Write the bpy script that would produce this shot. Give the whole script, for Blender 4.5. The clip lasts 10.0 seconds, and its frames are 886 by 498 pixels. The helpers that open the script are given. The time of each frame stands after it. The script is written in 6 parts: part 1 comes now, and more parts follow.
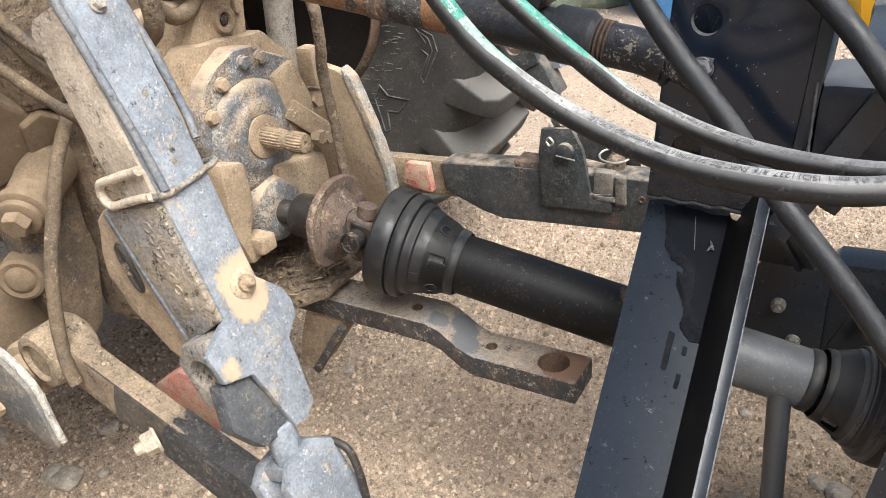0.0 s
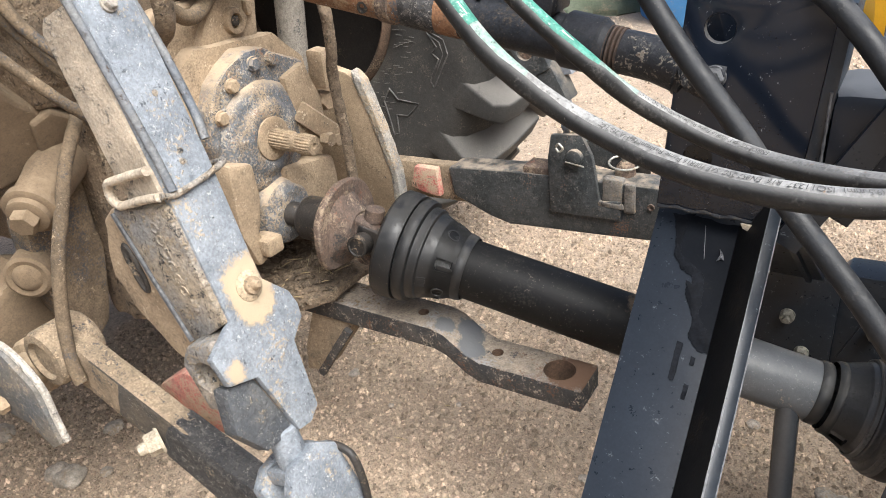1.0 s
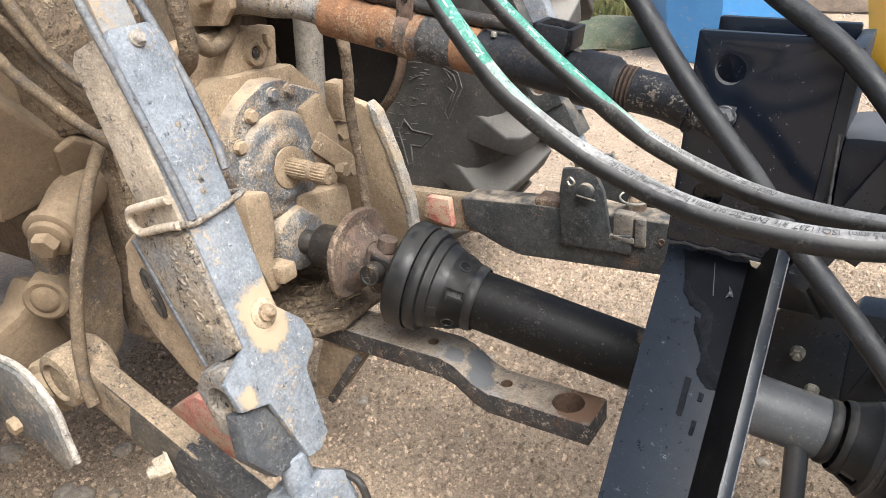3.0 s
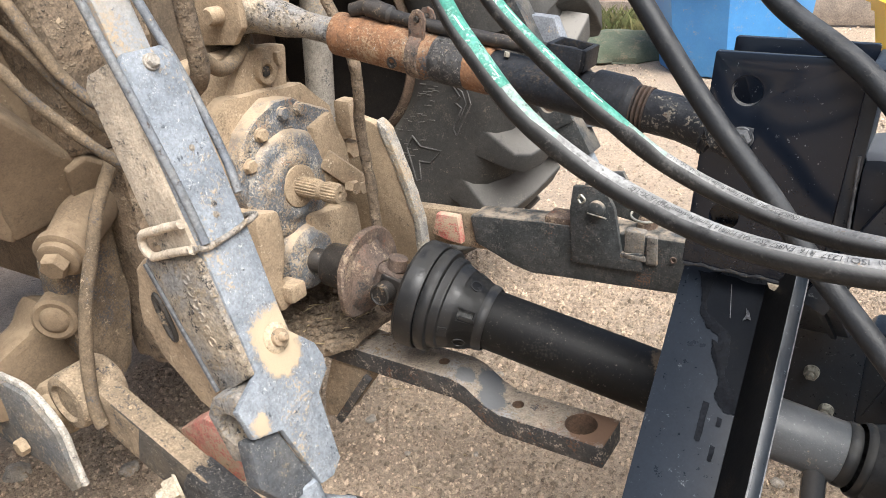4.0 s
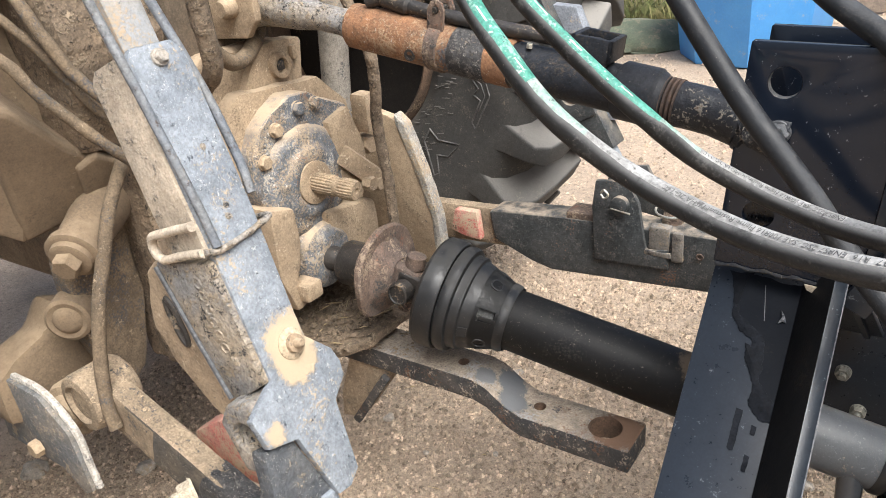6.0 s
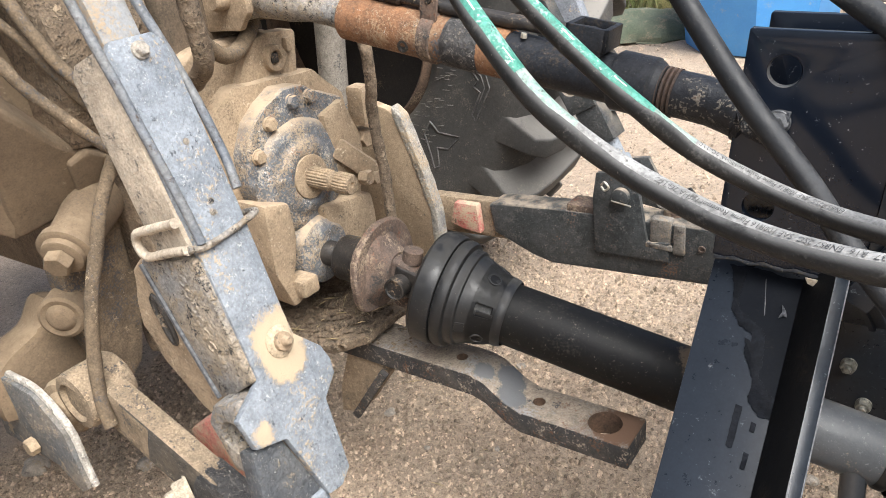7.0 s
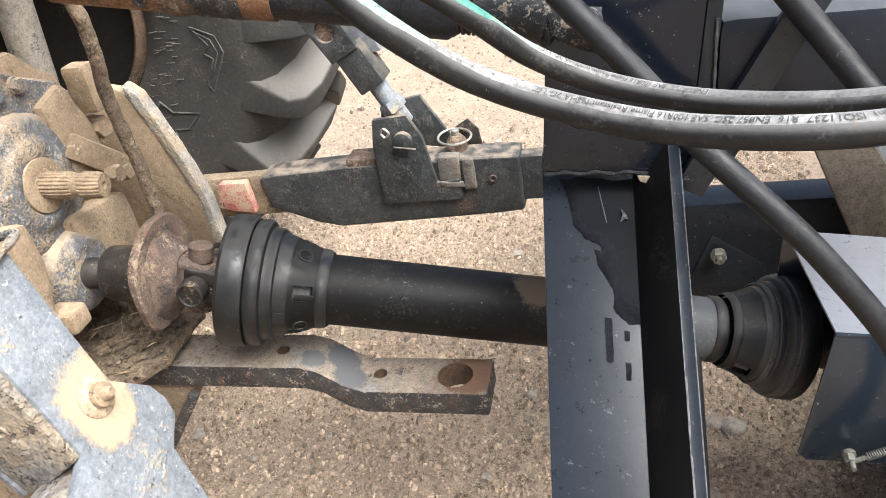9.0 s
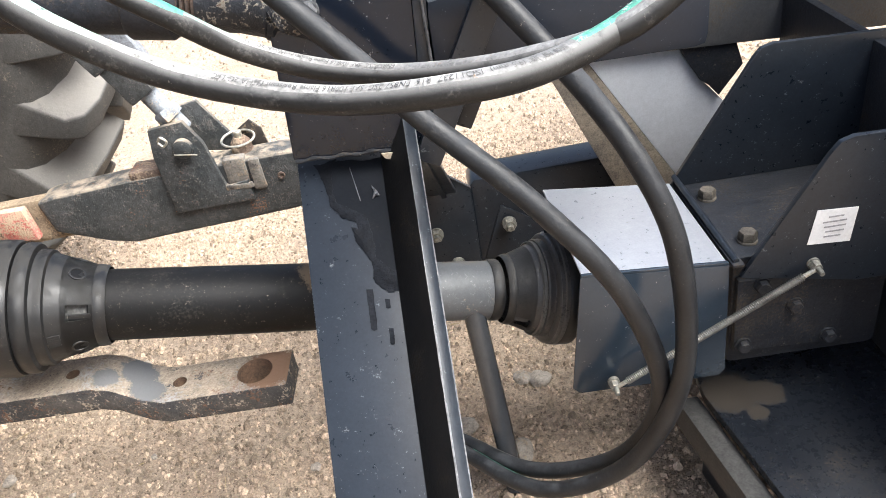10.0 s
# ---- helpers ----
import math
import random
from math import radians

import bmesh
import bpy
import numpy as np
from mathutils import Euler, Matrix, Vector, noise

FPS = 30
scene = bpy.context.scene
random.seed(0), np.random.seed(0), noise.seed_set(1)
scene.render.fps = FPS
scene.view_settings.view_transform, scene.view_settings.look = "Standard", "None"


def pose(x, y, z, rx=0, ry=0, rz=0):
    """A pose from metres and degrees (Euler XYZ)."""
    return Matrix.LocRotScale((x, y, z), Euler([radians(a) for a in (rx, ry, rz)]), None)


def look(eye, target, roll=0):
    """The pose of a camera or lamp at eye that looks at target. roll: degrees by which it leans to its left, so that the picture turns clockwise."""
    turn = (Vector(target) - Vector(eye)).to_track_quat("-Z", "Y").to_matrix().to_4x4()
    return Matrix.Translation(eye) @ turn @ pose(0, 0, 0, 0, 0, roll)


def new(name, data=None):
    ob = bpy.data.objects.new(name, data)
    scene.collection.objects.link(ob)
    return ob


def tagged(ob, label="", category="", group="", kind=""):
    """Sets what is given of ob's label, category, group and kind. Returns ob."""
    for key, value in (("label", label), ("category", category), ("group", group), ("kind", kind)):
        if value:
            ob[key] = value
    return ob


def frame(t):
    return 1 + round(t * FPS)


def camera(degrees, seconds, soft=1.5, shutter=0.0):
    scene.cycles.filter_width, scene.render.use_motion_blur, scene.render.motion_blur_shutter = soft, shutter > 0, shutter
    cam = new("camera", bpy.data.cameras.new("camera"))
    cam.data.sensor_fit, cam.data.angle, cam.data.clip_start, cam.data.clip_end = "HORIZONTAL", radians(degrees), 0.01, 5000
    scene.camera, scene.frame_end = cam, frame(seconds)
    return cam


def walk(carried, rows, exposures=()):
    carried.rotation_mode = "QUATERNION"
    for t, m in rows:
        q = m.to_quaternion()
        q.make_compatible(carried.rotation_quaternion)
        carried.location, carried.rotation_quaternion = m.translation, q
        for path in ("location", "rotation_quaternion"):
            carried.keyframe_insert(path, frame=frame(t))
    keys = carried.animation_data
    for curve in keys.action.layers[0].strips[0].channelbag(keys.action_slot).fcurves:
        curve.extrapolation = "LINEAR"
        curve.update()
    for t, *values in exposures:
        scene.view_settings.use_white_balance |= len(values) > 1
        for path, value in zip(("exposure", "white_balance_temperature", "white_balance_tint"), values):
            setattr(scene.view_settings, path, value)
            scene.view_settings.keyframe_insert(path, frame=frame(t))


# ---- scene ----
cam = camera(61.6, 10.0, soft=0.7)
PATH = [
    (0, (0.395, -0.863, 1.069), (-0.585, 0.598, 0.117), -6.7),
    (0.5, (0.392, -0.861, 1.072), (-0.598, 0.596, 0.126), -6.4),
    (1, (0.392, -0.859, 1.068), (-0.606, 0.597, 0.127), -6.0),
    (1.5, (0.395, -0.862, 1.074), (-0.611, 0.594, 0.142), -5.7),
    (2, (0.4, -0.867, 1.075), (-0.615, 0.592, 0.158), -5.4),
    (2.5, (0.399, -0.868, 1.075), (-0.627, 0.597, 0.18), -5.2),
    (4, (0.381, -0.862, 1.085), (-0.669, 0.617, 0.244), -5.3),
    (4.5, (0.367, -0.851, 1.082), (-0.688, 0.627, 0.243), -5.4),
    (5, (0.361, -0.849, 1.08), (-0.699, 0.622, 0.236), -5.5),
    (5.5, (0.357, -0.845, 1.081), (-0.714, 0.614, 0.229), -5.7),
    (7, (0.363, -0.816, 1.075), (-0.733, 0.611, 0.201), -6.7),
    (7.5, (0.335, -0.805, 1.063), (-0.703, 0.652, 0.168), -7.5),
    (8, (0.242, -0.786, 1.048), (-0.612, 0.757, 0.105), -8.4),
    (8.5, (0.221, -0.768, 1.029), (-0.431, 0.839, 0.033), -9.1),
    (9, (0.229, -0.77, 1.031), (-0.233, 0.878, -0.005), -9.6),
    (9.5, (0.278, -0.772, 1.015), (0.022, 0.9, -0.052), -9.8),
    (10, (0.34, -0.804, 1.016), (0.248, 0.87, -0.075), -10.6),
]
walk(cam, [(t, look(eye, target, roll)) for t, eye, target, roll in PATH], [(0.0, 0.95), (7.5, 0.95), (8.5, 1.10), (9.0, 1.19), (10.0, 1.60)])

# ---------------------------------------------------------------- light
world = bpy.data.worlds.new("sky")
scene.world = world
world.use_nodes = True
wn = world.node_tree.nodes
sky = wn.new("ShaderNodeTexSky")
sky.sky_type = "NISHITA"
sky.sun_disc = False
sky.sun_elevation = radians(56)
sky.sun_rotation = radians(118)
sky.dust_density = 6.0
sky.air_density = 1.0
sky.ozone_density = 0.6
wn["Background"].inputs["Strength"].default_value = 0.115
world.node_tree.links.new(sky.outputs[0], wn["Background"].inputs["Color"])

sun_data = bpy.data.lights.new("sun", "SUN")
sun_data.energy = 3.6
sun_data.angle = radians(44)
sun_data.color = (0.94, 0.982, 1.0)
sun = new("sun", sun_data)
sun.matrix_world = look((2.2, -1.15, 3.7), (0, 0, 0))


# ---------------------------------------------------------------- materials
def ramp(nt, value, lo, hi):
    n = nt.nodes.new("ShaderNodeMapRange")
    n.interpolation_type = "SMOOTHSTEP"
    n.inputs["From Min"].default_value = lo
    n.inputs["From Max"].default_value = hi
    nt.links.new(value, n.inputs["Value"])
    return n.outputs["Result"]


def noise_tex(nt, co, scale, detail=6.0, rough=0.6, stretch=None):
    if stretch:
        m = nt.nodes.new("ShaderNodeMapping")
        m.inputs["Scale"].default_value = stretch
        nt.links.new(co, m.inputs["Vector"])
        co = m.outputs["Vector"]
    n = nt.nodes.new("ShaderNodeTexNoise")
    n.inputs["Scale"].default_value = scale
    n.inputs["Detail"].default_value = detail
    n.inputs["Roughness"].default_value = rough
    nt.links.new(co, n.inputs["Vector"])
    return n.outputs["Fac"]


def math_node(nt, op, a, b):
    n = nt.nodes.new("ShaderNodeMath")
    n.operation = op
    for i, v in enumerate((a, b)):
        if isinstance(v, (int, float)):
            n.inputs[i].default_value = v
        else:
            nt.links.new(v, n.inputs[i])
    return n.outputs[0]


def mix_rgb(nt, fac, a, b):
    n = nt.nodes.new("ShaderNodeMix")
    n.data_type = "RGBA"
    nt.links.new(fac, n.inputs[0])
    for i, v in ((6, a), (7, b)):
        if isinstance(v, tuple):
            n.inputs[i].default_value = (*v, 1)
        else:
            nt.links.new(v, n.inputs[i])
    return n.outputs[2]


DUST = (0.42, 0.325, 0.225)


def surface(name, base, second, scale=12.0, rough=0.6, metal=0.0, layers=(), top_dust_light=None, bump=0.25,
            bump_scale=90.0, lumps=0.0, patches=(), spec=0.5, vary=0.0, grain=1.25):
    """A worn surface. layers: (colour, noise scale, low, high, roughness) laid over the base in turn; top_dust_light:
    (colour, amount) on what faces up, as settled dust and, for some, as painted light; patches: (colour, centre,
    radius, roughness), stains with a place of their own."""
    m = bpy.data.materials.new(name)
    m.use_nodes = True
    nt = m.node_tree
    bsdf = nt.nodes["Principled BSDF"]
    co = nt.nodes.new("ShaderNodeTexCoord").outputs["Object"]
    col = mix_rgb(nt, ramp(nt, noise_tex(nt, co, scale), 0.35, 0.65), base, second)
    fine = noise_tex(nt, co, 95, 4)
    grit = noise_tex(nt, co, 330, 2)
    shade = nt.nodes.new("ShaderNodeHueSaturation")
    nt.links.new(col, shade.inputs["Color"])
    both = math_node(nt, "ADD", math_node(nt, "MULTIPLY", fine, 1.0 * grain), math_node(nt, "MULTIPLY", grit, 1.1 * grain))
    nt.links.new(math_node(nt, "ADD", both, 1.0 - 1.05 * grain), shade.inputs["Value"])
    col = shade.outputs["Color"]
    rgh = math_node(nt, "ADD", math_node(nt, "MULTIPLY", fine, 0.16), rough - 0.08)
    cover = None
    for colour, sc, lo, hi, lr in layers:
        mixed = math_node(nt, "ADD", math_node(nt, "MULTIPLY", noise_tex(nt, co, sc, 5, 0.65), 0.58), math_node(nt, "MULTIPLY", noise_tex(nt, co, max(sc * 4.5, 260), 3, 0.6), 0.42))
        f = ramp(nt, mixed, 0.5 + (lo - 0.5) * 0.40, 0.5 + (hi - 0.5) * 0.40 + 0.045)
        col = mix_rgb(nt, f, col, colour)
        k = nt.nodes.new("ShaderNodeMix")
        nt.links.new(f, k.inputs[0])
        nt.links.new(rgh, k.inputs[2])
        k.inputs[3].default_value = lr
        rgh = k.outputs[0]
        cover = f if cover is None else math_node(nt, "MAXIMUM", cover, f)
    if top_dust_light:
        colour, amount = top_dust_light
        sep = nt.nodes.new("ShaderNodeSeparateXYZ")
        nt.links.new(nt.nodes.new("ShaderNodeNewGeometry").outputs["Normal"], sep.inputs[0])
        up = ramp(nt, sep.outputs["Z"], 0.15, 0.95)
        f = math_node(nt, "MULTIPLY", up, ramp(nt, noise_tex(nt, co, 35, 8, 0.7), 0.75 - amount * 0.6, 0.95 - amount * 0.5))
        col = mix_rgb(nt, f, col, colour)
        k = nt.nodes.new("ShaderNodeMix")
        nt.links.new(f, k.inputs[0])
        nt.links.new(rgh, k.inputs[2])
        k.inputs[3].default_value = 0.95
        rgh = k.outputs[0]
        cover = f if cover is None else math_node(nt, "MAXIMUM", cover, f)
    for colour, centre, radius, pr in patches:
        d = nt.nodes.new("ShaderNodeVectorMath")
        d.operation = "DISTANCE"
        nt.links.new(co, d.inputs[0])
        d.inputs[1].default_value = centre
        edge = math_node(nt, "ADD", d.outputs["Value"], math_node(nt, "MULTIPLY", noise_tex(nt, co, 120, 6, 0.75), radius * 1.3))
        f = ramp(nt, edge, radius * 1.80, radius * 1.48)
        col = mix_rgb(nt, f, col, colour)
        k = nt.nodes.new("ShaderNodeMix")
        nt.links.new(f, k.inputs[0])
        nt.links.new(rgh, k.inputs[2])
        k.inputs[3].default_value = pr
        rgh = k.outputs[0]
        cover = f if cover is None else math_node(nt, "MAXIMUM", cover, f)
    if vary:
        info = nt.nodes.new("ShaderNodeNewGeometry")
        h = nt.nodes.new("ShaderNodeHueSaturation")
        nt.links.new(col, h.inputs["Color"])
        nt.links.new(math_node(nt, "ADD", math_node(nt, "MULTIPLY", info.outputs["Random Per Island"], 2 * vary), 1 - vary), h.inputs["Value"])
        col = h.outputs["Color"]
    nt.links.new(col, bsdf.inputs["Base Color"])
    nt.links.new(rgh, bsdf.inputs["Roughness"])
    bsdf.inputs["Specular IOR Level"].default_value = spec
    if metal and cover is not None:
        nt.links.new(math_node(nt, "MULTIPLY", math_node(nt, "SUBTRACT", 1.0, cover), metal), bsdf.inputs["Metallic"])
    else:
        bsdf.inputs["Metallic"].default_value = metal
    height = noise_tex(nt, co, bump_scale, 6, 0.65)
    if cover is not None:
        height = math_node(nt, "ADD", height, math_node(nt, "MULTIPLY", cover, 0.5))
    b = nt.nodes.new("ShaderNodeBump")
    b.inputs["Strength"].default_value = bump
    b.inputs["Distance"].default_value = 0.004
    nt.links.new(height, b.inputs["Height"])
    out = b.outputs["Normal"]
    if lumps:
        b2 = nt.nodes.new("ShaderNodeBump")
        b2.inputs["Strength"].default_value = lumps
        b2.inputs["Distance"].default_value = 0.012
        nt.links.new(noise_tex(nt, co, 22, 4), b2.inputs["Height"])
        nt.links.new(out, b2.inputs["Normal"])
        out = b2.outputs["Normal"]
    nt.links.new(out, bsdf.inputs["Normal"])
    return m


CAST = surface("dusty_casting", (0.315, 0.236, 0.155), (0.232, 0.170, 0.110), 7, 0.95, layers=(
    ((0.165, 0.122, 0.08), 22, 0.58, 0.80, 0.95), ((0.07, 0.062, 0.055), 45, 0.76, 0.86, 0.8), ((0.47, 0.375, 0.265), 60, 0.66, 0.84, 0.95)), top_dust_light=((0.40, 0.306, 0.208), 0.6), bump=0.3, bump_scale=90, lumps=0.3, grain=0.85)
MUD = surface("caked_mud", (0.185, 0.135, 0.09), (0.115, 0.085, 0.058), 14, 0.97, layers=(((0.30, 0.23, 0.155), 34, 0.56, 0.74, 0.95), ((0.05, 0.04, 0.03), 60, 0.62, 0.74, 0.97)),
    bump=1.0, bump_scale=60, lumps=1.0)
EARTHY = surface("earthy_casting", (0.118, 0.086, 0.057), (0.085, 0.063, 0.042), 8, 0.95, layers=(((0.20, 0.15, 0.10), 9, 0.56, 0.82, 0.95), ((0.06, 0.047, 0.034), 30, 0.72, 0.84, 0.9)), bump=0.5, bump_scale=60, lumps=0.5)
SILT = surface("settled_brown_dust", (0.180, 0.129, 0.081), (0.148, 0.106, 0.067), 6, 0.95, layers=(((0.115, 0.083, 0.054), 9, 0.58, 0.86, 0.95), ((0.25, 0.19, 0.127), 60, 0.74, 0.86, 0.95)), top_dust_light=((0.235, 0.174, 0.113), 0.55), bump=0.18, bump_scale=110, lumps=0.12, grain=0.55)
COVER = surface("worn_cover_paint", (0.125, 0.135, 0.148), (0.085, 0.091, 0.099), 20, 0.6, layers=(
    ((0.38, 0.35, 0.30), 34, 0.52, 0.66, 0.9), ((0.36, 0.278, 0.188), 20, 0.40, 0.62, 0.95), ((0.055, 0.06, 0.068), 40, 0.60, 0.72, 0.7), ((0.48, 0.45, 0.40), 90, 0.64, 0.76, 0.9), ((0.24, 0.14, 0.10), 24, 0.70, 0.78, 0.9), ((0.085, 0.092, 0.10), 60, 0.66, 0.76, 0.7)),
    top_dust_light=(DUST, 0.85), bump=0.7, lumps=0.4)
GREY = surface("grey_blue_steel", (0.225, 0.247, 0.272), (0.15, 0.168, 0.19), 14, 0.55, metal=0.1, layers=(
    ((0.44, 0.45, 0.455), 100, 0.64, 0.80, 0.7), ((0.38, 0.31, 0.225), 22, 0.58, 0.74, 0.9), ((0.06, 0.068, 0.08), 70, 0.68, 0.80, 0.6), ((0.46, 0.47, 0.47), 220, 0.72, 0.82, 0.7)),
    patches=(((0.40, 0.315, 0.215), (-0.128, -0.441, 0.712), 0.030, 0.95), ((0.40, 0.315, 0.215), (-0.122, -0.443, 0.694), 0.024, 0.95), ((0.40, 0.315, 0.22), (-0.10, -0.497, 0.650), 0.015, 0.95)), bump=0.5, grain=0.9)
SIDE = surface("gritty_dark_steel", (0.215, 0.208, 0.20), (0.33, 0.27, 0.20), 20, 0.85, layers=(
    ((0.32, 0.255, 0.18), 50, 0.50, 0.68, 0.95), ((0.035, 0.035, 0.037), 80, 0.58, 0.70, 0.8), ((0.42, 0.39, 0.345), 180, 0.66, 0.78, 0.9)), bump=1.0, bump_scale=150, lumps=0.4)
LINK = surface("dusty_link_steel", (0.29, 0.22, 0.148), (0.20, 0.152, 0.103), 12, 0.92, layers=(
    ((0.05, 0.048, 0.048), 26, 0.62, 0.76, 0.7), ((0.42, 0.32, 0.21), 70, 0.62, 0.74, 0.95)), bump=0.6, lumps=0.2)
FLANGE = surface("gritty_dusty_flange", (0.50, 0.42, 0.325), (0.36, 0.30, 0.23), 18, 0.9, layers=(
    ((0.13, 0.118, 0.102), 45, 0.58, 0.80, 0.85), ((0.42, 0.38, 0.32), 150, 0.62, 0.78, 0.9)), bump=0.6, bump_scale=150, lumps=0.3, grain=0.9)
PALEBAR = surface("pale_dusty_bar", (0.235, 0.245, 0.255), (0.30, 0.255, 0.195), 14, 0.75, layers=(((0.34, 0.262, 0.178), 16, 0.50, 0.72, 0.95), ((0.13, 0.138, 0.15), 60, 0.68, 0.82, 0.7)), bump=0.3, grain=0.6)
RODGREY = surface("dusty_grey_rod", (0.115, 0.128, 0.148), (0.16, 0.162, 0.16), 16, 0.5, layers=(((0.36, 0.28, 0.19), 30, 0.70, 0.82, 0.9), ((0.07, 0.05, 0.04), 60, 0.66, 0.78, 0.8)), bump=0.5)
LINKSIDE = surface("speckled_link_side", (0.055, 0.052, 0.049), (0.105, 0.086, 0.065), 14, 0.85, layers=(((0.25, 0.195, 0.135), 20, 0.56, 0.76, 0.95), ((0.03, 0.029, 0.029), 40, 0.58, 0.72, 0.8), ((0.36, 0.32, 0.27), 130, 0.70, 0.80, 0.9)), bump=0.7, lumps=0.3)
SLEEVE = surface("chipped_black_sleeve", (0.028, 0.028, 0.03), (0.055, 0.053, 0.052), 18, 0.7, layers=(
    ((0.15, 0.14, 0.13), 100, 0.50, 0.66, 0.9), ((0.33, 0.27, 0.20), 26, 0.68, 0.80, 0.95), ((0.45, 0.42, 0.38), 150, 0.66, 0.76, 0.9)), top_dust_light=((0.22, 0.185, 0.145), 0.3), bump=1.0, bump_scale=110, lumps=0.9)
BLACKPAINT = surface("chipped_black_paint", (0.031, 0.035, 0.037), (0.054, 0.057, 0.058), 16, 0.45, layers=(
    ((0.105, 0.100, 0.092), 45, 0.56, 0.78, 0.8), ((0.18, 0.10, 0.06), 11, 0.74, 0.80, 0.9), ((0.26, 0.235, 0.20), 160, 0.74, 0.82, 0.9)), top_dust_light=((0.27, 0.225, 0.175), 0.62), bump=0.5, spec=0.4)
NAVY = surface("navy_black_paint", (0.0140, 0.0183, 0.0248), (0.0115, 0.0150, 0.0206), 6, 0.30, layers=(
    ((0.11, 0.12, 0.132), 80, 0.735, 0.80, 0.8), ((0.013, 0.0145, 0.019), 7, 0.60, 0.80, 0.5)), bump=0.06, bump_scale=40, spec=0.40, grain=0.6)
NAVYGLOSS = surface("glossy_navy_paint", (0.020, 0.030, 0.043), (0.016, 0.0245, 0.0355), 5, 0.17, layers=(((0.15, 0.16, 0.178), 90, 0.79, 0.84, 0.7),), bump=0.04, bump_scale=14, spec=0.6, grain=0.2)
MASTPAINT = surface("satin_mast_paint", (0.0074, 0.0106, 0.0180), (0.0060, 0.0088, 0.0150), 5, 0.16, layers=(((0.15, 0.16, 0.178), 90, 0.765, 0.82, 0.7),), bump=0.03, bump_scale=12, spec=0.36, grain=0.2)
DECKPAINT = surface("dark_deck_paint", (0.0118, 0.0142, 0.0185), (0.0088, 0.0106, 0.0142), 7, 0.28, layers=(((0.10, 0.105, 0.115), 90, 0.77, 0.83, 0.8), ((0.055, 0.043, 0.031), 6, 0.60, 0.84, 0.95)), bump=0.08, bump_scale=40, spec=0.4, grain=0.3, patches=(((0.034, 0.027, 0.020), (0.665, -0.040, 0.199), 0.040, 0.9), ((0.036, 0.029, 0.022), (0.715, -0.050, 0.199), 0.024, 0.9), ((0.036, 0.029, 0.022), (0.69, -0.085, 0.199), 0.014, 0.9)))
DARKAREA = surface("dark_area_tone", (0.0042, 0.0055, 0.0082), (0.0058, 0.0070, 0.0095), 30, 0.45, layers=(((0.016, 0.015, 0.014), 40, 0.70, 0.84, 0.6),), bump=0.1, bump_scale=60, spec=0.10, grain=0.5)
# pale blue-grey on up-facing faces paints in the tube's lit top
NAVYLITTOP = surface("lit_topped_navy_paint", (0.011, 0.015, 0.023), (0.009, 0.012, 0.0185), 6, 0.34, layers=(((0.13, 0.14, 0.155), 110, 0.775, 0.82, 0.8),), bump=0.06, bump_scale=40, spec=0.35, grain=0.3, top_dust_light=((0.072, 0.078, 0.090), 0.9))
NAVYDIRTY = surface("dirty_navy_paint", (0.0145, 0.0172, 0.0225), (0.0195, 0.0205, 0.0235), 10, 0.5, layers=(
    ((0.060, 0.049, 0.038), 9, 0.56, 0.80, 0.9), ((0.13, 0.115, 0.10), 120, 0.74, 0.82, 0.9)), top_dust_light=((0.060, 0.050, 0.040), 0.3), bump=0.2, spec=0.25)
GALV = surface("pale_grey_panel", (0.58, 0.60, 0.63), (0.50, 0.52, 0.55), 5, 0.35, metal=0.1, layers=(((0.46, 0.40, 0.32), 8, 0.66, 0.84, 0.8),), bump=0.05, grain=0.25)
# sky reflection put into a paler colour for the navy guard's top
SKYPALE = surface("sky_pale_top", (0.275, 0.288, 0.315), (0.24, 0.252, 0.28), 8, 0.3, metal=0.25, layers=(((0.22, 0.22, 0.23), 70, 0.78, 0.84, 0.7),), bump=0.04, grain=0.25)
# up-facing parts painted greyer, standing in for the top highlight
PLASTIC = surface("black_guard_plastic", (0.0088, 0.0091, 0.0098), (0.0145, 0.0149, 0.0156), 10, 0.36, layers=(
    ((0.035, 0.032, 0.029), 16, 0.66, 0.86, 0.6), ((0.16, 0.14, 0.115), 150, 0.78, 0.85, 0.9)), top_dust_light=((0.034, 0.033, 0.031), 0.6), bump=0.08, spec=0.42, grain=0.3)
GREYPLASTIC = surface("scuffed_grey_plastic", (0.034, 0.0345, 0.036), (0.052, 0.052, 0.053), 12, 0.4, layers=(((0.02, 0.02, 0.021), 30, 0.60, 0.76, 0.5), ((0.20, 0.17, 0.135), 40, 0.70, 0.82, 0.9)), bump=0.12, grain=0.5)
TUBE = surface("black_tube_plastic", (0.0042, 0.0042, 0.0046), (0.0066, 0.0064, 0.0062), 9, 0.52, layers=(
    ((0.030, 0.027, 0.023), 10, 0.56, 0.78, 0.6), ((0.22, 0.19, 0.16), 140, 0.765, 0.82, 0.9)), top_dust_light=((0.032, 0.030, 0.027), 0.35), bump=0.08, spec=0.2, grain=0.3,
    patches=(((0.105, 0.080, 0.055), (0.118, 0.062, 0.440), 0.034, 0.85),))
TUBEGREY = surface("grey_tube_plastic", (0.092, 0.098, 0.106), (0.070, 0.075, 0.081), 9, 0.42, layers=(
    ((0.30, 0.24, 0.18), 18, 0.66, 0.82, 0.9), ((0.20, 0.205, 0.21), 140, 0.66, 0.8, 0.7)), bump=0.08, grain=0.4)
